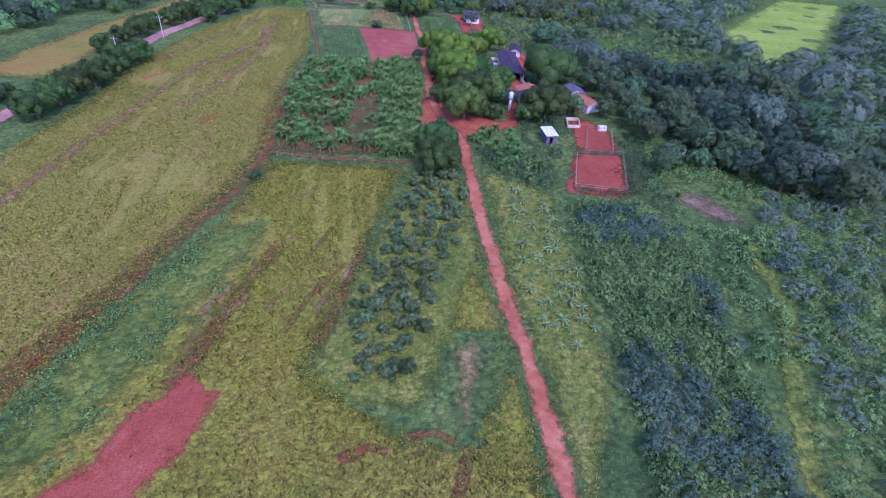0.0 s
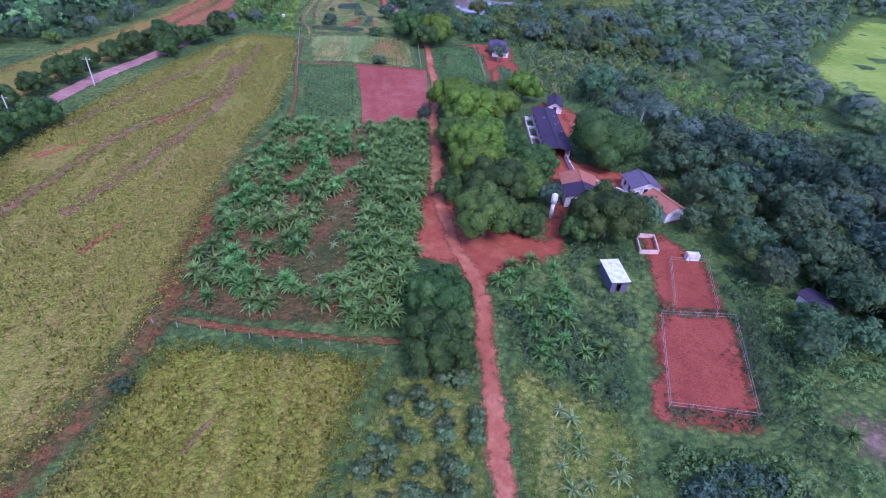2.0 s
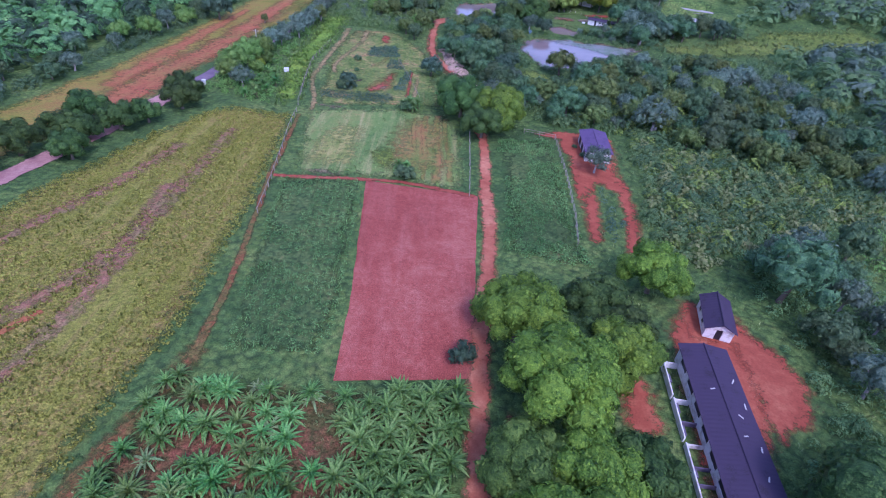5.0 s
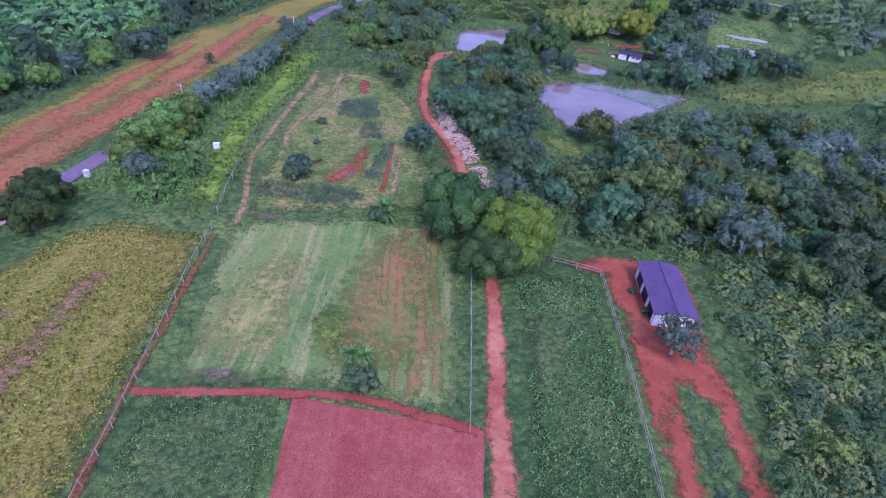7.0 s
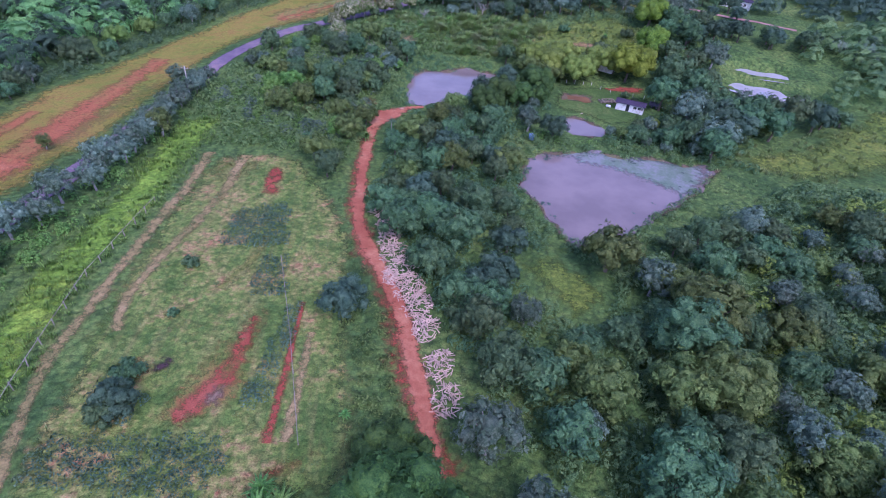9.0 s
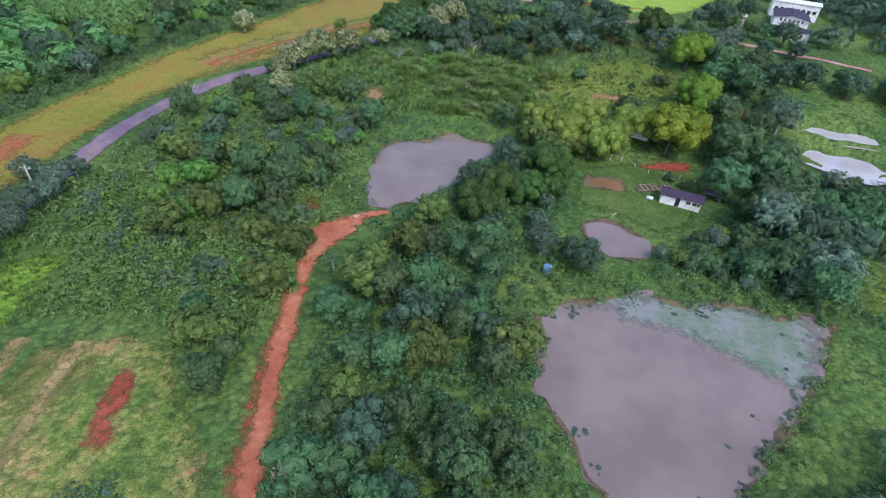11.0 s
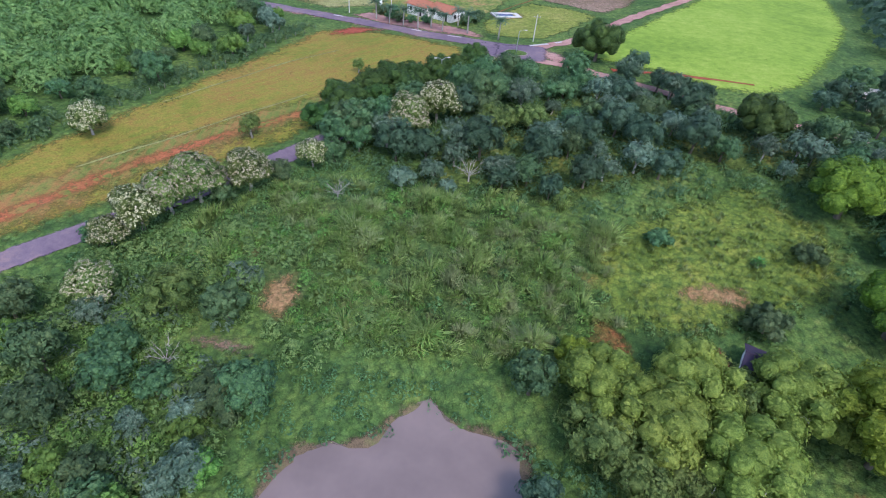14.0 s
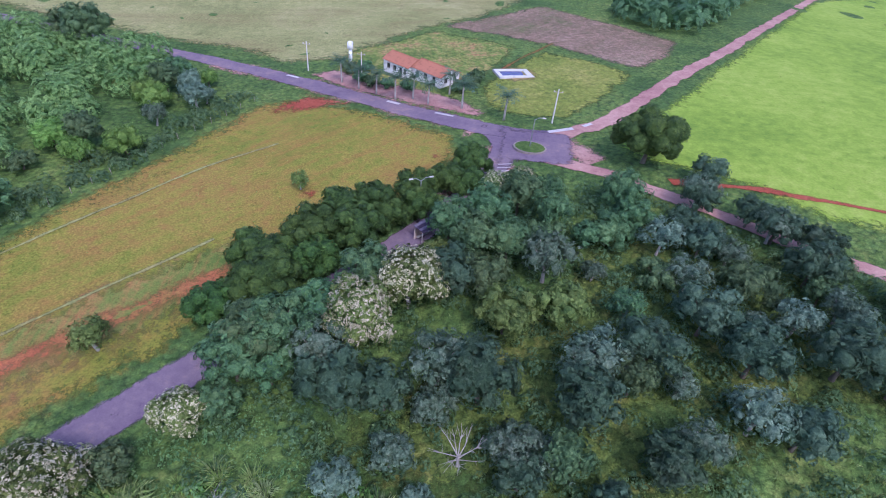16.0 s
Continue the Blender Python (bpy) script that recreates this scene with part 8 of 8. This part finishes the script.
def roof_debris():
    """Pale slats and torn sheet lying along the barn roof."""
    m = pose(15.3, 161.2, height(15.3, 161.2), 0, 0, 5)
    for x, y, turn, long in ((1.9, 6.2, 60, 0.9), (0.9, -1.0, 20, 0.5), (1.2, 1.4, -40, 0.6), (2.2, 3.0, 80, 1.1), (-0.8, 4.6, 15, 0.5), (1.6, -5.4, 65, 0.7), (2.1, -2.2, 75, 0.8)):
        z = 2.2 + 0.45 * (1 - abs(x) / 2.5) + 0.10
        top = thing("loose_slat", m @ pose(x, y, z, 0, 10 if x > 0 else -10, turn), "pale loose slat lying on the barn roof", "slat", "loose slats on the barn roof")
        part("board", Shape().box(-long / 2, -0.07, 0, long / 2, 0.07, 0.03, bevel=0.008), M_CONCRETE, top)


roof_debris()
cattle_stalls()
house("field_barn", 3.4, 232.2, 7, 5.2, 10.6, 2.5, 0.5, M_SLATE_LIGHT, "open barn with a weathered violet sheet roof", [(3, 0.6, 3.2, 0, 2.1, False), (3, 3.9, 6.4, 0, 2.1, False), (3, 7.1, 9.6, 0, 2.1, False)])
house("farmhouse", -62.0, 507.6, 55, 5.6, 8.0, 2.7, 1.3, M_CLAY, "white farmhouse wing with an orange tile roof", [(3, 1.0, 2.0, 1.0, 2.1, True), (3, 3.0, 4.0, 1.0, 2.1, True), (3, 5.0, 5.9, 0, 2.1, False), (3, 6.4, 7.2, 1.0, 2.1, True), (0, 1.2, 2.2, 1.0, 2.1, True)], waves=0.35)
house("farmhouse", -54.2, 503.6, 55, 6.0, 8.6, 2.5, 1.2, M_CLAY, "white farmhouse wing with an orange tile roof", [(3, 1.0, 2.0, 1.0, 2.1, True), (3, 3.4, 4.4, 1.0, 2.1, True), (3, 6.0, 6.9, 0, 2.1, False), (0, 1.2, 2.2, 1.0, 2.1, True), (0, 4.0, 5.0, 1.0, 2.1, True)], waves=0.35)
house("warehouse", 57, 458, -19, 9.6, 14, 3.4, 0.9, M_SLATE, "white warehouse with a dark violet roof", [(0, 1.6 + 1.2 * k, 2.2 + 1.2 * k, 2.5, 3.3, True) for k in range(6)])
house("rear_hall", 62.5, 470.5, 74, 6, 14, 4.6, 0.5, M_BRIGHT_ROOF, "tall white hall with a row of dark openings", [(3, 0.8 + 1.6 * k, 1.9 + 1.6 * k, 2.0, 3.0, True) for k in range(8)])
house("front_store", 50.5, 448.5, 71, 4.0, 4.6, 2.2, 0.4, M_SLATE, "low white store with a dark violet roof", [(3, 1.0, 1.8, 0.9, 1.7, True)])
house("front_store", 56.5, 447.5, 71, 5.0, 5.5, 2.4, 0.4, M_SLATE, "low white store with a dark violet roof", [(3, 1.0, 1.8, 0.9, 1.7, True), (3, 2.8, 3.6, 0.9, 1.7, True)])
house("pink_house", 40, 456, -20, 6.0, 5.5, 2.6, 0.3, M_CONCRETE, "small pinkish house with a pale flat roof", [(0, 0.8, 1.8, 0.9, 1.9, True), (0, 3.8, 4.8, 0.9, 1.9, True), (0, 2.4, 3.2, 0, 2.0, False)], M_WALL_PINK)
house("pond_barn", 1.0, 384.4, 66, 5.0, 9.0, 2.4, 1.0, M_SLATE, "white-gabled shed with a dark violet roof", [(0, 1.0, 1.8, 0, 1.9, False)])
house("lawn_cabin", 7.0, 358.0, 76, 2.8, 7.0, 2.0, 0.5, M_SLATE, "long white cabin with a dark sheet roof on the lawn", [(3, 4.2, 5.0, 1.0, 1.6, True), (3, 5.3, 6.1, 1.0, 1.6, True), (3, 6.2, 6.6, 1.0, 1.6, True), (3, 2.4, 3.2, 0, 1.8, False)])


def hut():
    top = thing("tin_hut", pose(21.4, 111.6, height(21.4, 111.6), 0, 0, 10) @ Matrix.Scale(0.84, 4), "small hut under a bright white sheet roof", "hut")
    for k, (m, length) in enumerate(((pose(-1.4, -2.9, 0), 2.8), (pose(1.4, -2.75, 0, 0, 0, 90), 5.5), (pose(1.4, 2.9, 0, 0, 0, 180), 2.8), (pose(-1.4, 2.75, 0, 0, 0, 270), 5.5))):
        w = part("wall", wall_panel(Shape(), length, 2.0, 0.14, [(0.9, 1.7, 0, 1.8)] if k == 0 else []), M_GREY_ROOF, top)
        w.matrix_basis = m
    r = part("roof", roof_slab(Shape(), 6.4, 3.3, 0.05, 0.4), M_BRIGHT_ROOF, top)
    r.matrix_basis = Matrix.Translation((-1.65, -3.2, 2.3)) @ Matrix.Rotation(radians(90), 4, "Z") @ Matrix.Rotation(radians(-4), 4, "X") @ Matrix.Scale(-1, 4, (0, 1, 0))
    r.data.flip_normals()
    part("patch", Shape().box(-0.6, 0.3, 2.36, 0.2, 0.8, 2.39), M_WOOD, top, "dark patch on the roof")


hut()


def water_tower(x, y, tall, label, radius=0.85):
    top = thing("water_tower", pose(x, y, height(x, y)), label, "water tower")
    part("column", Shape().tube([(0, 0, -0.3), (0, 0, tall)], [radius * 0.6, radius * 0.55], 14), M_TANK, top, smooth=True)
    part("tank", Shape().tube([(0, 0, tall), (0, 0, tall + 0.1), (0, 0, tall + 1.5), (0, 0, tall + 1.75)], [radius * 0.75, radius, radius, radius * 0.5], 16), M_TANK, top, smooth=True)
    part("ladder", Shape().tube([(radius * 0.7, -0.15, 0), (radius * 0.7, -0.15, tall)], [0.02, 0.02], 4).tube([(radius * 0.7, 0.15, 0), (radius * 0.7, 0.15, tall)], [0.02, 0.02], 4), M_METAL, top)


water_tower(13.4, 127, 3.0, "white water tower beside the yard", 0.55)
water_tower(-76, 512, 3.4, "white water tower behind the farmhouse", 0.7)


def low_wall(name, a, b, tall, label, thick=0.2, material=M_WALL):
    a, b = Vector(a), Vector(b)
    n = max(1, int((b - a).length / 2.2))
    top = thing(name, Matrix(), label, "wall")
    d = (b - a).normalized()
    for i in range(n):
        p, q = a.lerp(b, i / n), a.lerp(b, (i + 1) / n)
        z = min(height(*p), height(*q)) - 0.2
        w = part("panel", Shape().box(0, -thick / 2, 0, (q - p).length - 0.02, thick / 2, tall + 0.2, bevel=0.03), material, top)
        w.matrix_basis = pose(p.x, p.y, z, 0, 0, math.degrees(math.atan2(d.y, d.x)))
    return top


low_wall("yard_wall", (17.9, 151.0), (19.2, 142.6), 1.3, "white rendered yard wall beside the barn")
low_wall("yard_wall", (22.6, 141.4), (29.0, 137.2), 1.0, "low white rendered yard wall")
for a, b in (((27, 119.5), (30, 120)), ((30, 120), (30.2, 124.4)), ((30.2, 124.4), (27.2, 124.2)), ((27.2, 124.2), (27, 119.5))):
    low_wall("trough_wall", a, b, 0.8, "pale low wall of a cattle pen", 0.2, M_WALL_PINK)
low_wall("shed_step", (34.2, 119.6), (36.2, 119.8), 1.2, "small white pen wall at the corral", 1.0)


def post_line(name, points, gap, label, rails=2, tall=1.25, material=M_WOOD, radius=0.07):
    """A fence: posts one by one, and rails between them."""
    top = thing(name, Matrix(), label, "fence")
    mesh = Shape().tube([(0, 0, -0.3), (0, 0, tall * 0.6), (0.01, 0.01, tall)], [radius * 1.1, radius, radius * 0.9], 6).mesh("post", material)
    spots = []
    for a, b in zip(points, points[1:]):
        n = max(1, int(math.dist(a, b) / gap))
        spots += [tuple(np.array(a) + (np.array(b) - np.array(a)) * i / n) for i in range(n)]
    spots.append(points[-1])
    for x, y in spots:
        ob = part("post", mesh, None, top)
        ob.matrix_basis = pose(x, y, height(x, y), random.uniform(-4, 4), random.uniform(-4, 4), random.uniform(0, 90))
    for k in range(rails):
        z = tall * (0.92 - 0.42 * k)
        part("rail", Shape().tube([(x, y, height(x, y) + z) for x, y in spots], [radius * (0.6 if rails < 3 else 0.5)] * len(spots), 4), material, top)
    return top


post_line("corral_fence", [(24.2, 89.6), (27, 105.2), (37, 106), (34.2, 89.8), (24.2, 89.6)], 2.2, "pale wooden rail fence of the large corral", 2, 1.2, M_WOOD, 0.05)
post_line("corral_fence", [(29.2, 106.8), (31.4, 118.2), (37.2, 118.6), (35.2, 107.2)], 2.2, "pale wooden rail fence of the small corral", 2, 1.2, M_WOOD, 0.05)
post_line("field_fence", [(-50, 186), (-54.5, 200.5), (-60.5, 219), (-63, 228)], 2.8, "leaning grey field fence posts", 1)
post_line("garden_fence", [(-64.5, 232), (-70, 248), (-75.5, 266), (-78, 285)], 2.8, "grey garden fence posts", 1)
post_line("plot_fence", [(-19, 204), (-21, 216), (-23.5, 230)], 2.6, "grey posts beside the lane", 1)
post_line("yard_fence", [(0.2, 194), (-0.2, 203), (-2.2, 219), (-5, 235.5), (-12, 236.5)], 2.4, "pale posts and rails of the barn yard", 2)
post_line("lawn_fence", [(-9, 371.5), (-2, 372), (3, 368.3), (9, 367.6), (15, 367)], 2.3, "short pale posts across the lawn", 0, 1.0, M_CONCRETE)
post_line("verge_fence", [(-126, 370), (-119, 394), (-107.5, 425), (-100, 448), (-94, 467), (-88, 485)], 3.2, "grey fence posts along the wood", 0, 1.1, M_WOOD, 0.05)
post_line("garden_line", [(-53, 276), (-46, 262), (-39.5, 248)], 3.0, "thin pole line through the garden", 1, 0.9, M_WOOD, 0.05)
post_line("headland_fence", [(-37, 92.6), (-22, 92.3), (-8.5, 92.8)], 3.0, "short posts at the banana plot", 0, 0.9)


def lamp_post(x, y, tall, label, turn=0, arms=1):
    top = thing("street_lamp", pose(x, y, height(x, y), 0, 0, turn), label, "street lamp")
    part("pole", Shape().tube([(0, 0, -0.3), (0, 0, tall * 0.5), (0, 0, tall)], [0.11, 0.09, 0.07], 8), M_METAL, top)
    for k in range(arms):
        sg = 1 - 2 * k
        arm = part("arm", Shape().tube([(0, 0, tall - 0.1), (sg * 0.7, 0, tall + 0.35), (sg * 1.5, 0, tall + 0.4)], [0.045, 0.04, 0.04], 6), M_METAL, top)
        part("lamp_head", Shape().box(sg * 1.5 - 0.3, -0.12, tall + 0.32, sg * 1.5 + 0.3, 0.12, tall + 0.46, bevel=0.04), M_CONCRETE, arm)


def power_pole(x, y, tall):
    top = thing("power_pole", pose(x, y, height(x, y)), "slim pale concrete power pole", "pole", "poles along the road")
    part("pole", Shape().tube([(0, 0, -0.5), (0, 0, tall)], [0.16, 0.10], 8), M_CONCRETE, top)
    part("crossarm", Shape().box(-0.9, -0.06, tall - 0.6, 0.9, 0.06, tall - 0.48), M_WOOD, top)
    for a in (-0.75, 0, 0.75):
        part("insulator", Shape().tube([(a, 0, tall - 0.48), (a, 0, tall - 0.3)], [0.05, 0.04], 6), M_TANK, top)


lamp_post(-33, 473.3, 5.2, "slim street lamp on the traffic island")
lamp_post(-48.3, 452, 5.0, "two-armed street lamp beside the road", 30, 2)
for x, y in ((-90.5, 163), (-90, 138), (-92, 265), (-98, 330), (-29, 484.5), (-70, 500), (-84, 505)):
    power_pole(x, y, 6.5)


def bus_shelter():
    top = thing("roadside_shelter", pose(-46.4, 446.2, height(-46.4, 446.2), 0, 0, 55) @ Matrix.Scale(0.85, 4), "small roadside shelter with a dark blue striped roof", "shelter")
    for a in (-1.6, 1.6):
        for b in (-0.8, 0.8):
            part("post", Shape().tube([(a, b, -0.2), (a, b, 2.5)], [0.07, 0.07], 8), M_CONCRETE, top)
    for k in range(4):
        r = part("roof_panel", Shape().box(-2.0, -1.2 + 0.6 * k, 2.5, 2.0, -0.66 + 0.6 * k, 2.6, bevel=0.02), M_SLATE if k % 2 == 0 else M_GREY_ROOF, top)
        r.matrix_basis = pose(0, 0, 0.1, 6)
    part("back_wall", Shape().box(-1.7, 0.78, 0, 1.7, 0.92, 1.9), M_WALL_PINK, top)
    part("bench", Shape().box(-1.4, 0.2, 0.4, 1.4, 0.7, 0.48, bevel=0.02), M_CONCRETE, top)


bus_shelter()

# traffic island, road paint, pool
isle = [(-33 + 2.9 * math.cos(a), 473 + 2.4 * math.sin(a)) for a in np.arange(16) * math.pi / 8]
s = Shape()
z = height(-33, 473)
n = 16
ring = [(x, y, z + h) for h, k in ((-0.2, 1.0), (0.34, 1.0), (0.36, 0.94), (0.34, 0.93)) for x, y in ((-33 + (q[0] + 33) * k, 473 + (q[1] - 473) * k) for q in isle)]
s.add(ring, [(r * n + i, r * n + (i + 1) % n, (r + 1) * n + (i + 1) % n, (r + 1) * n + i) for r in range(3) for i in range(n)] + [tuple(3 * n + i for i in range(n))])
tagged(new("traffic_island", s.mesh("traffic_island", M_KERB)), "low kerbed island in the road junction", "traffic island", kind="structure")
s = Shape().add([(-33 + (q[0] + 33) * 0.9, 473 + (q[1] - 473) * 0.9, z + 0.37) for q in isle], [tuple(range(n))])
grass = new("island_grass", s.mesh("island_grass", M_LAWN))
rim_attribute(grass.data, np.ones(n))
tagged(grass, "mown grass on the traffic island", "grass", kind="structure")


def road_mark(x, y, turn, wide, deep):
    c, k = math.cos(radians(turn)), math.sin(radians(turn))
    pts = []
    for a, b in ((-wide, -deep), (wide, -deep), (wide, deep), (-wide, deep)):
        px, py = x + (a * c - b * k) / 2, y + (a * k + b * c) / 2
        pts.append((px, py, height(px, py) + 0.19))
    tagged(new("road_marking", Shape().add(pts, [(0, 1, 2, 3)]).mesh("road_marking", M_PAINT)), "worn white road marking", "road marking", "road markings at the junction", "structure")


for k in range(4):
    road_mark(-37.2 + 0.1 * k, 463.5 + 1.1 * k, 12, 2.2, 0.22)
road_mark(-27.5, 481.2, 25, 5.0, 1.0)
road_mark(-22.5, 484.5, 45, 2.4, 0.8)
road_mark(-86, 500.5, -20, 3.4, 0.7)
road_mark(-60.5, 489.3, -20, 3.0, 0.8)
road_mark(-49.5, 484.8, -20, 4.0, 0.6)


def pool():
    top = thing("swimming_pool", pose(-37.2, 511.4, height(-37.2, 511.4) + 0.1, 0, 0, 22), "small rectangular pool in a white concrete deck", "pool")
    s = Shape()
    for box in ((-4.2, -2.8, -0.3, 4.2, -1.6, 0.25), (-4.2, 1.6, -0.3, 4.2, 2.8, 0.25), (-4.2, -1.6, -0.3, -3.2, 1.6, 0.25), (2.8, -1.6, -0.3, 4.2, 1.6, 0.25)):
        s.box(*box, bevel=0.03)
    part("deck", s, M_CONCRETE, top)
    part("water", Shape().box(-3.2, -1.6, -0.3, 2.8, 1.6, 0.08), M_POOL, top, "deep blue pool water")


pool()


def seed_frames():
    rng = random.Random(4)
    top = thing("seedbed_frame", pose(3, 362.4, height(3, 362.4), 0, 0, 22), "row of broken pale wooden frames with brown beds", "frame")
    for k in range(7):
        x = -3.6 + 1.05 * k
        b = part("bed", Shape().box(x, -1.0, 0.0, x + 0.9, 1.0 - rng.uniform(0, 0.5), 0.12, bevel=0.03), M_BED, top, "brown soil bed")
        s = Shape()
        for box in ((x - 0.06, -1.08, 0, x + 0.02, 1.08 - rng.uniform(0, 0.5), 0.5), (x + 0.88, -1.08 + rng.uniform(0, 0.6), 0, x + 0.96, 1.08, 0.5), (x, -1.1, 0.42, x + 0.9, -1.0, 0.5), (x, 1.0, 0.42, x + 0.9, 1.1, 0.5), (x, -0.05, 0.42, x + 0.9, 0.05, 0.5)):
            if rng.random() < 0.75:
                s.box(*box)
        s.box(x - 0.06, -0.04, 0, x + 0.02, 0.04, 0.5)
        part("frame", s, M_OLD_WOOD, b)


seed_frames()


def cart(x, y, turn):
    top = thing("farm_cart", pose(x, y, height(x, y), 0, 0, turn), "dark old farm trailer under the trees", "trailer")
    s = Shape()
    for box in ((-1.5, -0.8, 0.6, 1.5, 0.8, 0.72), (-1.5, -0.8, 0.72, 1.5, -0.74, 1.2), (-1.5, 0.74, 0.72, 1.5, 0.8, 1.2), (-1.5, -0.74, 0.72, -1.44, 0.74, 1.2), (1.44, -0.74, 0.72, 1.5, 0.74, 1.2)):
        s.box(*box)
    part("body", s, M_GREY_ROOF, top)
    part("drawbar", Shape().tube([(1.5, 0, 0.62), (2.7, 0, 0.5)], [0.05, 0.05], 6), M_METAL, top)
    for a in (-0.6, 0.6):
        for b in (-0.9, 0.9):
            w = part("wheel", Shape().tube([(a, b - 0.1, 0.36), (a, b + 0.1, 0.36)], [0.36, 0.36], 14), M_DARK, top)
            part("hub", Shape().tube([(a, b - 0.12, 0.36), (a, b + 0.12, 0.36)], [0.12, 0.12], 8), M_METAL, w)


cart(14.2, 362.5, -20)
top = thing("water_drum", pose(1.6, 358.2, height(1.6, 358.2), 90, 0, 70), "pale blue plastic drum lying on the lawn", "drum")
part("barrel", Shape().tube([(0, 0.35, -0.6), (0, 0.35, -0.55), (0, 0.35, 0.55), (0, 0.35, 0.6)], [0.3, 0.35, 0.35, 0.3], 14), M_TANK, top, smooth=True)
for x, y in ((-18, 331.5),):
    top = thing("blue_drum", pose(x, y, height(x, y)), "faded blue plastic drum in the scrub", "drum")
    part("barrel", Shape().tube([(0, 0, -0.1), (0, 0, 0.1), (0, 0, 1.2), (0, 0, 1.25)], [0.6, 0.65, 0.65, 0.5], 14), M_BLUE, top, smooth=True)
top = thing("fallen_board", pose(-5.7, 350.8, height(-5.7, 350.8) + 0.35, 0, 8, 60), "pale board leaning at the pond edge", "board")
part("board", Shape().box(-0.8, -0.12, 0, 0.8, 0.12, 0.05, bevel=0.01), M_PALE_WOOD, top)


def brush_pile(x, y, size, seed):
    """A heap of cut branches beside the lane."""
    rng = np.random.default_rng(seed)
    top = thing("brush_pile", pose(x, y, height(x, y)), "heap of pale cut branches beside the lane", "brush pile", "brush piles along the lane")
    s = Shape()
    for k in range(int(85 * size)):
        r, a, b = size * 1.5 * math.sqrt(rng.uniform()), rng.uniform(0, 6.28), rng.uniform(0, 6.28)
        p = Vector((r * math.cos(a), r * math.sin(a) * 1.5, rng.uniform(0, 0.7) * (1.3 - r / (size * 1.5))))
        d = Vector((math.cos(b), math.sin(b), rng.uniform(-0.1, 0.45))) * rng.uniform(0.5, 1.3)
        s.tube([p - d * 0.5, p + d * 0.5 + Vector((0, 0, 0.08))], [0.085, 0.045], 3)
    tagged(part("cut_wood", s, M_PALE_WOOD, top), kind="stuff")


for k, (x, y, size) in enumerate(((-43, 293, 1.0), (-39.4, 285.5, 1.2), (-37.8, 281.5, 1.4), (-35.8, 278, 1.5), (-34, 274.5, 1.5), (-32, 271, 1.3), (-30.2, 267, 1.1), (-27.6, 261.5, 1.2), (-26, 256.5, 1.1), (-41, 289, 1.0), (-37, 276, 0.8))):
    brush_pile(x, y, size, k)


def small_box(name, x, y, wide, deep, tall, turn, material, label, category):
    top = thing(name, pose(x, y, height(x, y), 0, 0, turn), label, category)
    part("body", Shape().box(-wide / 2, -deep / 2, -0.2, wide / 2, deep / 2, tall, bevel=0.06), material, top)
    part("lid", Shape().box(-wide / 2 - 0.05, -deep / 2 - 0.05, tall + 0.004, wide / 2 + 0.05, deep / 2 + 0.05, tall + 0.1, bevel=0.03), material, top)


small_box("water_box", -77.2, 252.5, 1.1, 0.9, 0.9, 20, M_TANK, "white water box beside the grass strip", "tank")
small_box("pump_box", -90.2, 235, 0.7, 0.7, 1.1, 0, M_TANK, "small white box beside the road", "box")
house("lean_to", 50, 111, 30, 2.8, 3.6, 1.5, 0.3, M_SLATE, "low violet-roofed lean-to at the wood", [(0, 0.9, 1.7, 0, 1.4, False)])
small_box("blue_tank", 40.5, 465, 2.0, 2.0, 1.8, 15, M_BLUE, "blue water tank beside the pink house", "tank")
